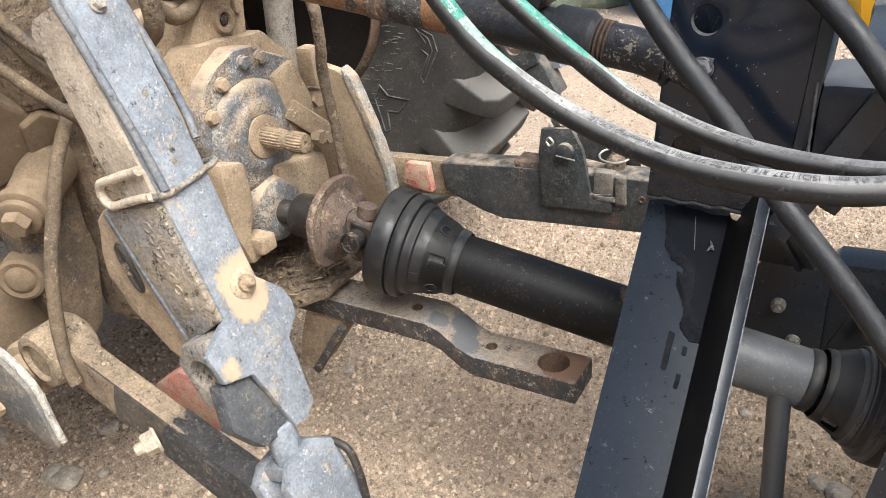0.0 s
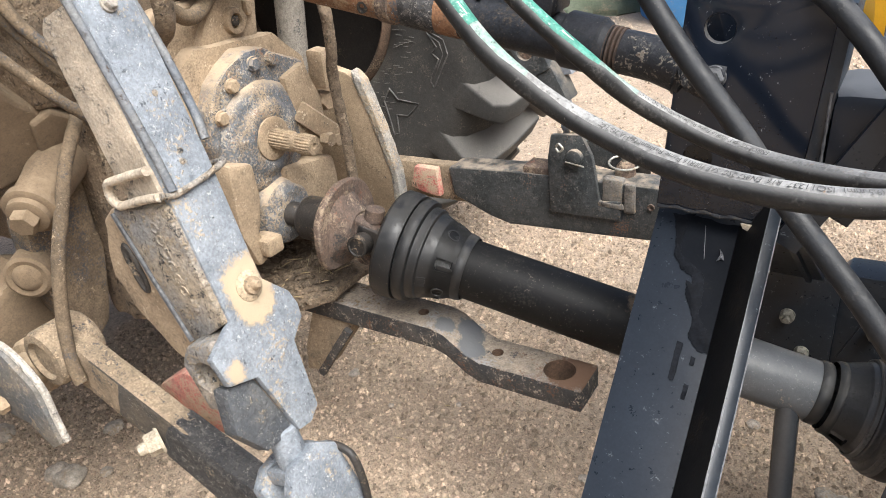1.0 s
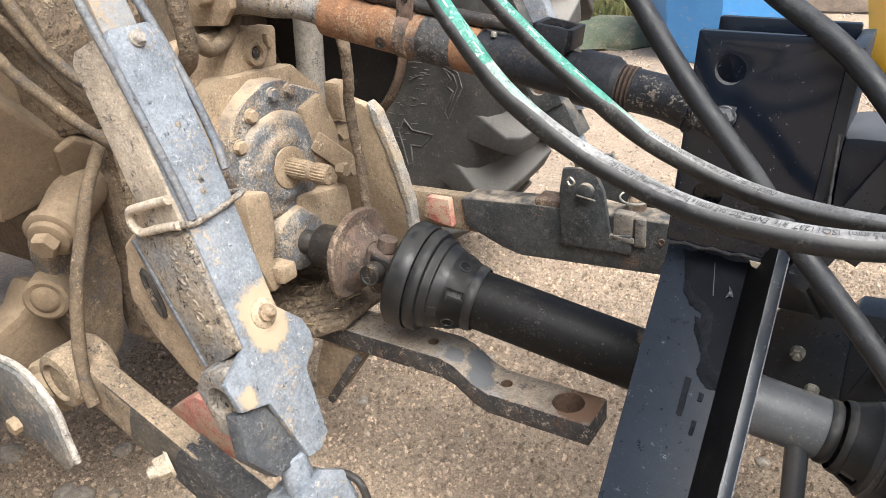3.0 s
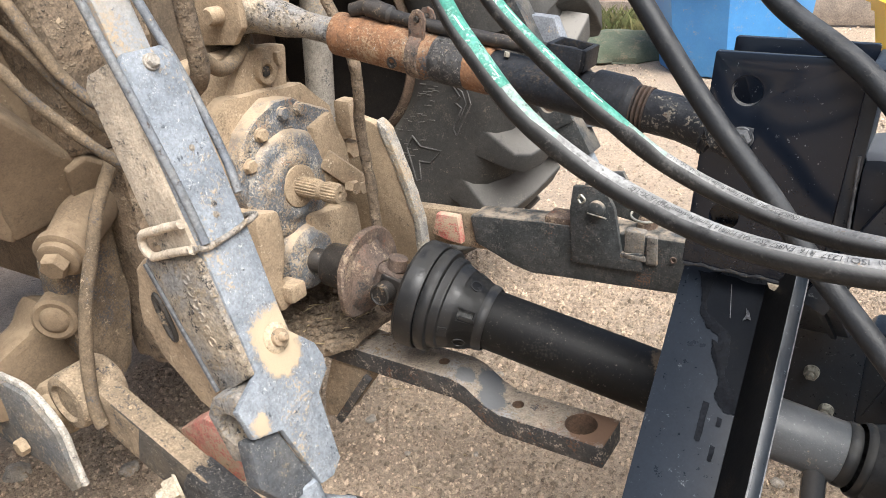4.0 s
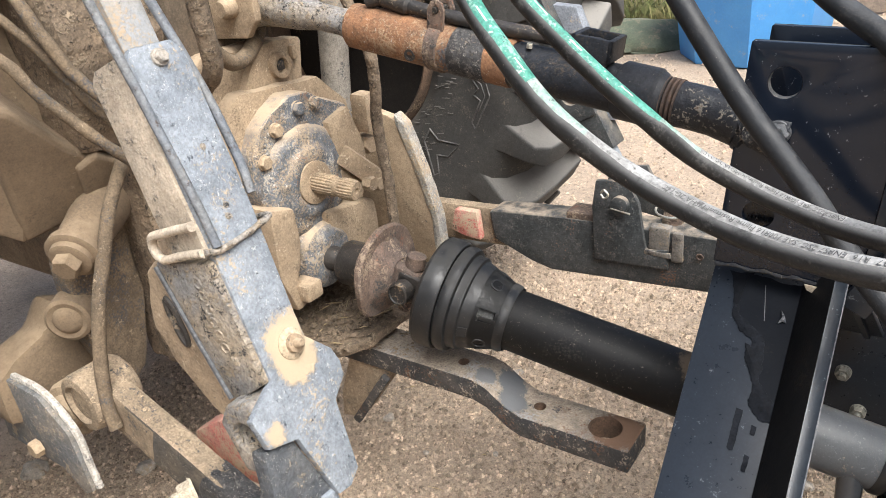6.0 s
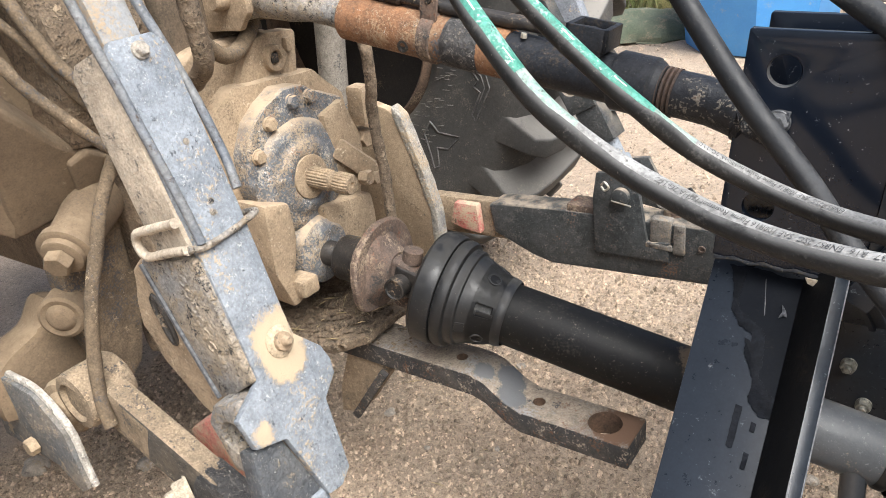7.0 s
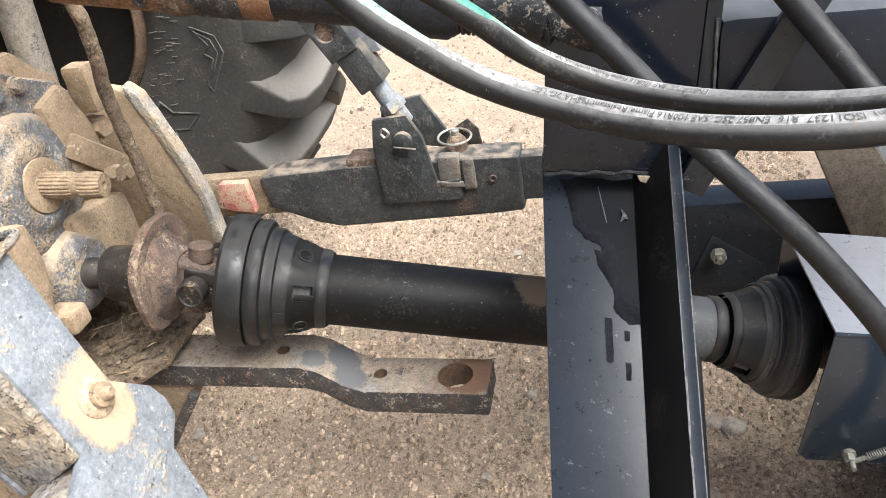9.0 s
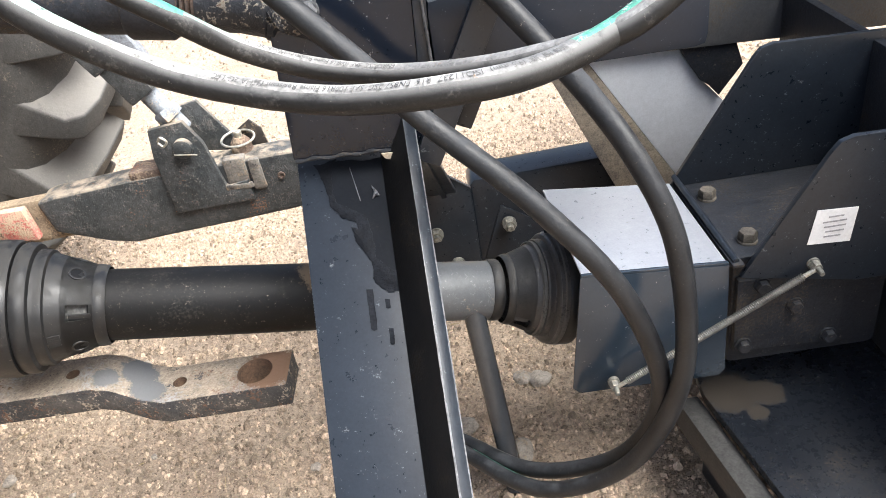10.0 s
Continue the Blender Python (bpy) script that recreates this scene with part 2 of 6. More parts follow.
RUST = surface("rusty_iron", (0.125, 0.085, 0.063), (0.075, 0.055, 0.045), 18, 0.85, layers=(
    ((0.27, 0.205, 0.145), 22, 0.50, 0.66, 0.95), ((0.17, 0.075, 0.045), 30, 0.64, 0.76, 0.9), ((0.03, 0.028, 0.027), 24, 0.64, 0.72, 0.7)), bump=0.5, lumps=0.2)
ORANGE = surface("orange_rust", (0.205, 0.098, 0.046), (0.14, 0.075, 0.042), 14, 0.9, layers=(
    ((0.29, 0.20, 0.122), 12, 0.50, 0.72, 0.95), ((0.05, 0.052, 0.058), 14, 0.68, 0.74, 0.7), ((0.40, 0.38, 0.34), 120, 0.74, 0.8, 0.9)), bump=0.5)
DARKIRON = surface("dark_greasy_iron", (0.016, 0.015, 0.0145), (0.032, 0.027, 0.023), 20, 0.5, layers=(((0.20, 0.15, 0.10), 30, 0.60, 0.74, 0.9),), bump=0.4)
BORE = surface("rusty_bore", (0.12, 0.072, 0.045), (0.075, 0.048, 0.032), 30, 0.85, bump=0.4)
SPECKLED = surface("speckled_dark_steel", (0.05, 0.055, 0.062), (0.08, 0.082, 0.084), 20, 0.65, layers=(((0.32, 0.32, 0.31), 160, 0.60, 0.76, 0.8), ((0.24, 0.20, 0.15), 40, 0.66, 0.78, 0.9)), bump=0.8, bump_scale=150)
DRAWBAR = surface("drawbar_steel", (0.255, 0.210, 0.163), (0.185, 0.155, 0.122), 16, 0.75, layers=(
    ((0.235, 0.232, 0.228), 16, 0.54, 0.72, 0.6), ((0.15, 0.075, 0.045), 14, 0.62, 0.74, 0.85), ((0.03, 0.03, 0.032), 30, 0.66, 0.72, 0.6)), bump=0.5, lumps=0.1,
    patches=(((0.135, 0.078, 0.048), (0.02, 0.0, 0.337), 0.042, 0.85), ((0.100, 0.103, 0.108), (-0.165, 0.012, 0.356), 0.026, 0.72), ((0.098, 0.101, 0.105), (-0.150, -0.016, 0.345), 0.024, 0.72), ((0.11, 0.111, 0.114), (-0.20, -0.012, 0.376), 0.018, 0.72)))
DRAWSIDE = surface("drawbar_black_edge", (0.032, 0.032, 0.034), (0.065, 0.058, 0.052), 22, 0.75, layers=(
    ((0.33, 0.28, 0.22), 60, 0.58, 0.70, 0.95), ((0.14, 0.075, 0.045), 20, 0.64, 0.72, 0.9)), bump=0.8, bump_scale=150, lumps=0.3)
RED = surface("faded_red_paint", (0.44, 0.12, 0.10), (0.48, 0.24, 0.19), 24, 0.8, layers=(((0.46, 0.350, 0.245), 20, 0.40, 0.60, 0.95), ((0.12, 0.09, 0.07), 50, 0.68, 0.78, 0.9)), bump=0.4)
ZINC = surface("dull_zinc", (0.42, 0.41, 0.36), (0.33, 0.31, 0.26), 30, 0.45, metal=0.7, layers=(((0.36, 0.28, 0.19), 60, 0.60, 0.72, 0.9),), bump=0.2)
CHIPPED = surface("flaking_black_paint", (0.011, 0.0125, 0.016), (0.018, 0.019, 0.022), 14, 0.42, layers=(((0.20, 0.18, 0.15), 30, 0.60, 0.66, 0.85), ((0.10, 0.06, 0.04), 30, 0.74, 0.80, 0.9)), bump=0.5, spec=0.35)
DULLNUT = surface("dull_grey_nut", (0.21, 0.205, 0.18), (0.15, 0.145, 0.125), 40, 0.5, metal=0.4, layers=(((0.30, 0.24, 0.17), 60, 0.64, 0.76, 0.9),), bump=0.2)
WELD = surface("steel_edge", (0.115, 0.118, 0.125), (0.06, 0.062, 0.067), 50, 0.5, metal=0.3, bump=0.4)
# up-facing tyre faces painted paler, for dust and for light from above
RUBBER = surface("tyre_rubber", (0.062, 0.060, 0.056), (0.046, 0.045, 0.043), 7, 0.72, layers=(
    ((0.14, 0.124, 0.102), 9, 0.58, 0.80, 0.9), ((0.17, 0.15, 0.12), 45, 0.68, 0.80, 0.9)), top_dust_light=((0.27, 0.245, 0.21), 0.8), bump=0.25, grain=0.8)
LUG = surface("worn_lit_lug_rubber", (0.064, 0.062, 0.058), (0.048, 0.047, 0.045), 9, 0.68, layers=(((0.15, 0.135, 0.112), 20, 0.62, 0.80, 0.9),), top_dust_light=((0.215, 0.202, 0.184), 1.0), bump=0.3, grain=0.8)
RIM = surface("dark_rim", (0.028, 0.024, 0.021), (0.018, 0.016, 0.015), 9, 0.85, layers=(((0.12, 0.09, 0.062), 14, 0.66, 0.8, 0.95),))
BEAD = surface("rusty_bead", (0.15, 0.098, 0.066), (0.09, 0.064, 0.046), 14, 0.85, layers=(((0.25, 0.19, 0.13), 14, 0.6, 0.75, 0.95),))
# emblem outlines coloured paler, as edges that catch the light
EMBLEM = surface("edge_lit_emblem", (0.115, 0.112, 0.106), (0.05, 0.048, 0.046), 30, 0.6)
# both hose rubbers turn paler where they face up
HOSE = surface("hose_rubber", (0.0118, 0.0128, 0.0148), (0.0172, 0.0182, 0.0200), 22, 0.45, layers=(
    ((0.036, 0.036, 0.036), 20, 0.62, 0.80, 0.8), ((0.14, 0.125, 0.105), 130, 0.80, 0.86, 0.9)), top_dust_light=((0.050, 0.053, 0.058), 0.58), bump=0.12, bump_scale=260, spec=0.3, grain=0.6)
HOSEGREY = surface("chalky_hose_rubber", (0.0090, 0.0093, 0.0100), (0.0155, 0.0155, 0.0155), 22, 0.5, layers=(((0.06, 0.058, 0.055), 24, 0.58, 0.80, 0.8), ((0.14, 0.125, 0.105), 130, 0.80, 0.86, 0.9)), top_dust_light=((0.15, 0.15, 0.148), 0.84), bump=0.15, bump_scale=200, spec=0.3, grain=0.9)
BAND = surface("chalky_hose_print", (0.250, 0.249, 0.243), (0.185, 0.183, 0.178), 26, 0.75, layers=(((0.06, 0.058, 0.055), 60, 0.62, 0.78, 0.7),), bump=0.15)
OLDBAND = surface("worn_hose_print", (0.17, 0.17, 0.17), (0.115, 0.115, 0.116), 22, 0.7, layers=(((0.22, 0.215, 0.205), 40, 0.62, 0.78, 0.8), ((0.15, 0.10, 0.065), 24, 0.70, 0.80, 0.9)), bump=0.15)
GREEN = surface("green_hose_print", (0.030, 0.165, 0.120), (0.050, 0.215, 0.165), 24, 0.6, layers=(((0.26, 0.40, 0.35), 20, 0.52, 0.78, 0.8), ((0.45, 0.50, 0.47), 70, 0.66, 0.80, 0.8), ((0.02, 0.05, 0.04), 90, 0.70, 0.80, 0.7)), bump=0.1)
FADE = surface("faded_hose_print", (0.15, 0.255, 0.215), (0.23, 0.275, 0.255), 26, 0.65, layers=(((0.29, 0.30, 0.285), 40, 0.5, 0.66, 0.8), ((0.05, 0.06, 0.055), 90, 0.68, 0.78, 0.7)), bump=0.1)
INK = surface("dark_print_ink", (0.05, 0.05, 0.052), (0.09, 0.088, 0.085), 60, 0.7)
GREYINK = surface("grey_print_ink", (0.24, 0.24, 0.245), (0.30, 0.30, 0.30), 60, 0.7)
PALEINK = surface("pale_print_ink", (0.55, 0.60, 0.57), (0.5, 0.55, 0.52), 60, 0.7)
DUSTYPIPE = surface("dusty_pipe", (0.158, 0.115, 0.073), (0.108, 0.080, 0.052), 16, 0.9, layers=(((0.055, 0.054, 0.056), 14, 0.54, 0.70, 0.7), ((0.33, 0.25, 0.165), 40, 0.66, 0.78, 0.95)), bump=0.35, lumps=0.3)
POST = surface("dusty_chrome_post", (0.23, 0.208, 0.178), (0.16, 0.14, 0.115), 14, 0.6, metal=0.2, layers=(((0.36, 0.27, 0.175), 10, 0.5, 0.7, 0.95), ((0.08, 0.078, 0.075), 40, 0.66, 0.76, 0.8)), bump=0.3)
BLUE = surface("blue_plastic", (0.055, 0.24, 0.56), (0.07, 0.28, 0.60), 3, 0.45, layers=(((0.35, 0.36, 0.36), 18, 0.68, 0.80, 0.9),), bump=0.05, grain=0.25)
YELLOW = surface("yellow_plastic", (0.86, 0.46, 0.012), (0.88, 0.50, 0.02), 3, 0.45, bump=0.05, grain=0.25)
WOOD = surface("weathered_board", (0.33, 0.27, 0.215), (0.24, 0.20, 0.165), 7, 0.85, layers=(((0.15, 0.12, 0.1), 20, 0.6, 0.75, 0.9),), bump=0.4)
OLIVE = surface("olive_cloth", (0.08, 0.10, 0.065), (0.11, 0.125, 0.085), 6, 0.9, layers=(((0.28, 0.22, 0.15), 9, 0.55, 0.75, 0.95),), bump=0.4)
GRASS = surface("dry_grass", (0.09, 0.11, 0.035), (0.16, 0.14, 0.06), 6, 0.8, vary=0.3)
LABEL = surface("white_label", (0.66, 0.66, 0.66), (0.60, 0.60, 0.60), 20, 0.5, grain=0.25, bump=0.03)
# shade painted as near-black, with some brown grime streaks
SHADEBLACK = surface("black_channel_shade", (0.0046, 0.0050, 0.0058), (0.0074, 0.0076, 0.0082), 9, 0.55, layers=(((0.020, 0.0165, 0.013), 14, 0.56, 0.80, 0.7),), bump=0.15, bump_scale=40, spec=0.14, grain=0.6)
SEALANT = surface("matt_black_smear", (0.0040, 0.0048, 0.0066), (0.010, 0.0115, 0.0150), 40, 0.6, bump=0.4, bump_scale=60, lumps=0.3, spec=0.08)
GROUND = surface("gravelly_earth", (0.405, 0.316, 0.233), (0.332, 0.258, 0.192), 2.2, 0.97, layers=(
    ((0.30, 0.235, 0.175), 45, 0.52, 0.78, 0.97), ((0.47, 0.37, 0.275), 130, 0.62, 0.80, 0.9), ((0.12, 0.088, 0.064), 70, 0.60, 0.76, 0.97),
    ((0.40, 0.285, 0.205), 3.5, 0.55, 0.8, 0.97), ((0.21, 0.172, 0.128), 1.1, 0.62, 0.85, 0.97)), bump=1.0, bump_scale=170, lumps=0.7, grain=1.3)
PALESTONE = surface("grey_stone", (0.37, 0.325, 0.275), (0.27, 0.235, 0.195), 30, 0.9, layers=(((0.33, 0.255, 0.18), 40, 0.56, 0.72, 0.95),), bump=0.5, lumps=0.4)
STONE = surface("pebble", (0.43, 0.332, 0.243), (0.305, 0.232, 0.170), 40, 0.93, vary=0.52, bump=0.3)


# ---------------------------------------------------------------- building blocks
def V(*a):
    return Vector(a)


def mesh_of(bm, name, material, angle=38):
    me = bpy.data.meshes.new(name)
    bmesh.ops.recalc_face_normals(bm, faces=bm.faces[:])
    bm.to_mesh(me)
    bm.free()
    for p in me.polygons:
        p.use_smooth = True
    me.set_sharp_from_angle(angle=radians(angle))
    for m in material if isinstance(material, (list, tuple)) else (material,):
        me.materials.append(m)
    return me


def thing(name, label, category, base=(0, 0, 0), group="", kind=""):
    ob = new(name)
    ob.empty_display_size = 0.05
    ob.location = base
    return tagged(ob, label, category, group, kind)


def part(name, bm, material, parent=None, label="", angle=38):
    ob = new(name, mesh_of(bm, name, material, angle))
    if parent is not None:
        ob.parent = parent
        up = parent
        m = Matrix.Identity(4)
        while up is not None:
            m = Matrix.LocRotScale(up.location, up.rotation_euler, None) @ m if up.parent is None else m
            up = up.parent
        if parent.parent is None:
            ob.matrix_parent_inverse = m.inverted()
    return tagged(ob, label)


def join(bm, other):
    me = bpy.data.meshes.new("tmp")
    other.to_mesh(me)
    other.free()
    bm.from_mesh(me)
    bpy.data.meshes.remove(me)
    return bm


def soften(bm, width, segments=2, angle=28):
    if width > 0:
        edges = [e for e in bm.edges if len(e.link_faces) == 2 and e.calc_face_angle(0) > radians(angle)]
        bmesh.ops.bevel(bm, geom=edges, offset=width, segments=segments, profile=0.6, affect="EDGES", clamp_overlap=True)
    return bm


def jitter(bm, amount, scale, cuts=0):
    """Uneven cast or worn surface."""
    if cuts:
        bmesh.ops.subdivide_edges(bm, edges=bm.edges[:], cuts=cuts, use_grid_fill=True)
    bm.normal_update()
    moves = [(v, v.normal * amount * noise.noise(v.co * scale)) for v in bm.verts]
    for v, d in moves:
        v.co += d
    return bm


def axes_for(axis):
    w = Vector(axis).normalized()
    u = w.orthogonal().normalized() if abs(w.z) > 0.95 else w.cross(V(0, 0, 1)).normalized()
    return u, w.cross(u), w


def slab(pts, o, u, v, depth, bevel=0.0, holes=(), bm=None, segments=2):
    """A plate: the outline pts (in u, v from o), with round holes (u, v, r), as thick as depth along u x v."""
    b = bmesh.new()
    o, u, v = Vector(o), Vector(u).normalized(), Vector(v).normalized()
    w = u.cross(v)
    loops = [list(pts)] + [[(a + r * math.cos(2 * math.pi * k / 28), c + r * math.sin(2 * math.pi * k / 28)) for k in range(28)] for a, c, r in holes]
    if holes:
        edges = []
        for loop in loops:
            vs = [b.verts.new(o + u * a + v * c) for a, c in loop]
            edges += [b.edges.new((vs[i], vs[(i + 1) % len(vs)])) for i in range(len(vs))]
        bmesh.ops.triangle_fill(b, use_beauty=True, use_dissolve=False, edges=edges)
        inside = [f for f in b.faces if any((f.calc_center_median() - o - u * a - v * c).length < r * 0.98 for a, c, r in holes)]
        bmesh.ops.delete(b, geom=inside, context="FACES_ONLY")
        faces = b.faces[:]
    else:
        faces = [b.faces.new([b.verts.new(o + u * a + v * c) for a, c in loops[0]])]
    got = bmesh.ops.extrude_face_region(b, geom=faces)
    bmesh.ops.translate(b, verts=[g for g in got["geom"] if isinstance(g, bmesh.types.BMVert)], vec=w * depth)
    bmesh.ops.recalc_face_normals(b, faces=b.faces[:])
    soften(b, bevel, segments)
    return b if bm is None else join(bm, b)


def block(lo, hi, bevel=0.0, bm=None, m=None, segments=2):
    lo, hi = Vector(lo), Vector(hi)
    b = bmesh.new()
    bmesh.ops.create_cube(b, size=1.0, matrix=Matrix.Translation((lo + hi) / 2) @ Matrix.Diagonal((*(hi - lo), 1)))
    soften(b, bevel, segments)
    if m is not None:
        b.transform(m)
    return b if bm is None else join(bm, b)


def beam(p, q, side, up, bevel=0.0, bm=None, roll=0.0):
    """A rectangular bar from p to q, side wide and up high."""
    p, q = Vector(p), Vector(q)
    u, v, w = axes_for(q - p)
    m = Matrix((u, v, w)).transposed().to_4x4()
    m.translation = (p + q) / 2
    m = m @ Matrix.Rotation(radians(roll), 4, "Z")
    L = (q - p).length
    return block((-side / 2, -up / 2, -L / 2), (side / 2, up / 2, L / 2), bevel, bm, m)


def turned(p, axis, profile, seg=32, bm=None, cap=True):
    """A turned body: profile of (distance along axis, radius)."""
    b = bmesh.new() if bm is None else bm
    p = Vector(p)
    u, v, w = axes_for(axis)
    rings = []
    for a, r in profile:
        rings.append([b.verts.new(p + w * a + (u * math.cos(2 * math.pi * k / seg) + v * math.sin(2 * math.pi * k / seg)) * max(r, 1e-4)) for k in range(seg)])
    for r0, r1 in zip(rings, rings[1:]):
        for k in range(seg):
            b.faces.new((r0[k], r0[(k + 1) % seg], r1[(k + 1) % seg], r1[k]))
    if cap:
        b.faces.new(rings[0][::-1])
        b.faces.new(rings[-1])
    return b


def rod(p, q, r, seg=20, bm=None, bevel=0.0):
    p, q = Vector(p), Vector(q)
    L = (q - p).length
    c = bevel or min(r * 0.15, L * 0.2)
    return turned(p, q - p, [(0, r - c), (c, r), (L - c, r), (L, r - c)], seg, bm)


def spline(pts, n=10):
    P = [Vector(p) for p in pts]
    P = [2 * P[0] - P[1], *P, 2 * P[-1] - P[-2]]
    out = []
    for i in range(1, len(P) - 2):
        a, b, c, d = P[i - 1:i + 3]
        for k in range(n):
            t = k / n
            out.append(0.5 * (2 * b + (c - a) * t + (2 * a - 5 * b + 4 * c - d) * t * t + (3 * b - a - 3 * c + d) * t ** 3))
    out.append(P[-2])
    return out


def frames_along(path):
    out = []
    ref = None
    for i, p in enumerate(path):
        t = (path[min(i + 1, len(path) - 1)] - path[max(i - 1, 0)]).normalized()
        if ref is None:
            ref = t.orthogonal().normalized()
        ref = (ref - t * ref.dot(t)).normalized()
        out.append((p, t, ref, t.cross(ref)))
    return out


def pipe(path, r, seg=14, bm=None, cap=True):
    b = bmesh.new() if bm is None else bm
    radii = r if isinstance(r, (list, tuple)) else [r] * len(path)
    rings = [[b.verts.new(p + (u * math.cos(2 * math.pi * k / seg) + v * math.sin(2 * math.pi * k / seg)) * rr) for k in range(seg)]
             for (p, t, u, v), rr in zip(frames_along(path), radii)]
    for r0, r1 in zip(rings, rings[1:]):
        for k in range(seg):
            b.faces.new((r0[k], r0[(k + 1) % seg], r1[(k + 1) % seg], r1[k]))
    if cap:
        b.faces.new(rings[0][::-1])
        b.faces.new(rings[-1])
    return b


def closed_ring(path, r, seg=10, bm=None):
    b = bmesh.new() if bm is None else bm
    n = len(path)
    rings = []
    ref = None
    for i, p in enumerate(path):
        t = (path[(i + 1) % n] - path[i - 1]).normalized()
        ref = t.orthogonal().normalized() if ref is None else (ref - t * ref.dot(t)).normalized()
        v = t.cross(ref)
        rings.append([b.verts.new(p + (ref * math.cos(2 * math.pi * k / seg) + v * math.sin(2 * math.pi * k / seg)) * r) for k in range(seg)])
    for i in range(n):
        r0, r1 = rings[i], rings[(i + 1) % n]
        for k in range(seg):
            b.faces.new((r0[k], r0[(k + 1) % seg], r1[(k + 1) % seg], r1[k]))
    return b


def hexagon(p, axis, across, height, bm=None, washer=0.0, stud=0.0):
    """A hexagon head or nut on its washer, standing on p along axis, with a stud end through it."""
    b = bmesh.new() if bm is None else bm
    a = Vector(axis).normalized()
    p = Vector(p)
    if washer:
        turned(p, a, [(-0.002, washer), (0.002, washer), (0.0028, washer * 0.96)], 24, b)
    r = across / math.sqrt(3)
    turned(p + a * 0.002, a, [(0, r), (height * 0.82, r), (height, r * 0.86)], 6, b)
    if stud:
        turned(p + a * height, a, [(0, across * 0.3), (stud * 0.8, across * 0.3), (stud + 0.002, across * 0.24)], 14, b)
    return b

X, Y, Z = V(1, 0, 0), V(0, 1, 0), V(0, 0, 1)

# ---------------------------------------------------------------- ground
def axis_steps(lo, hi, step, far):
    mid = list(np.arange(lo, hi + 1e-6, step))
    d, a, b = step, lo, hi
    left, right = [], []
    while a > -far or b < far:
        d = min(d * 1.35, 12.0)
        a -= d
        b += d
        left.append(a)
        right.append(b)
    return left[::-1] + mid + right


def ground_height(x, y):
    p = V(x, y, 0)
    near = max(0.0, 1.0 - max(abs(x) - 3, abs(y - 2) - 4, 0) / 4)
    h = 0.016 * noise.noise(p * 1.3) + 0.007 * noise.noise(p * 6) * near
    h += near * (0.0045 * noise.noise(p * 24 + V(3, 1, 0)) + 0.0036 * noise.noise(p * 55))
    h += 0.085 * max(0.0, 1 - ((x + 1.03) ** 2 + (y - 0.85) ** 2) / 0.3) + 0.085 * max(0.0, 1 - ((x + 1.03) ** 2 + (y + 1.0) ** 2) / 0.3)
    return h - 0.012


def build_ground():
    xs = axis_steps(-2.6, 1.7, 0.014, 90)
    ys = axis_steps(-0.9, 2.6, 0.014, 90)
    verts = [(x, y, ground_height(x, y)) for y in ys for x in xs]
    n = len(xs)
    faces = [(j * n + i, j * n + i + 1, (j + 1) * n + i + 1, (j + 1) * n + i) for j in range(len(ys) - 1) for i in range(n - 1)]
    me = bpy.data.meshes.new("ground")
    me.from_pydata(verts, [], faces)
    for p in me.polygons:
        p.use_smooth = True
    me.materials.append(GROUND)
    tagged(new("ground", me), "bare tan gravelly earth yard with pebbles", "ground", kind="structure")


PEB = np.array([(1, 0, -0.4), (-1, 0, -0.4), (0, 1, -0.4), (0, -1, -0.4), (0.15, 0.1, 1), (0, 0, -0.7), (0.75, 0.7, 0.1), (-0.7, 0.72, 0.15), (-0.75, -0.7, 0.1), (0.7, -0.75, 0.2)])
PEBF = np.array([(4, 0, 6), (4, 6, 2), (4, 2, 7), (4, 7, 1), (4, 1, 8), (4, 8, 3), (4, 3, 9), (4, 9, 0)])


def scatter(rng, count, x0, x1, y0, y1, size, spread, most):
    """Rough little stones: squashed, knocked-about, each turned its own way."""
    x, y = rng.uniform(x0, x1, count), rng.uniform(y0, y1, count)
    r = np.minimum(size * np.exp(np.abs(rng.normal(0, spread, count))), most)
    z = np.array([ground_height(a, b) for a, b in zip(x, y)]) + r * 0.32
    v = PEB[None] * rng.uniform(0.72, 1.28, (count, 10, 1)) * (r[:, None, None] * rng.uniform((0.75, 0.7, 0.8), (1.25, 1.1, 1.35), (count, 3))[:, None])
    a = rng.uniform(0, 6.28, count)
    ca, sa = np.cos(a)[:, None], np.sin(a)[:, None]
    out = np.stack([v[..., 0] * ca - v[..., 1] * sa + x[:, None], v[..., 0] * sa + v[..., 1] * ca + y[:, None], v[..., 2] + z[:, None]], -1)
    return out.reshape(-1, 3)


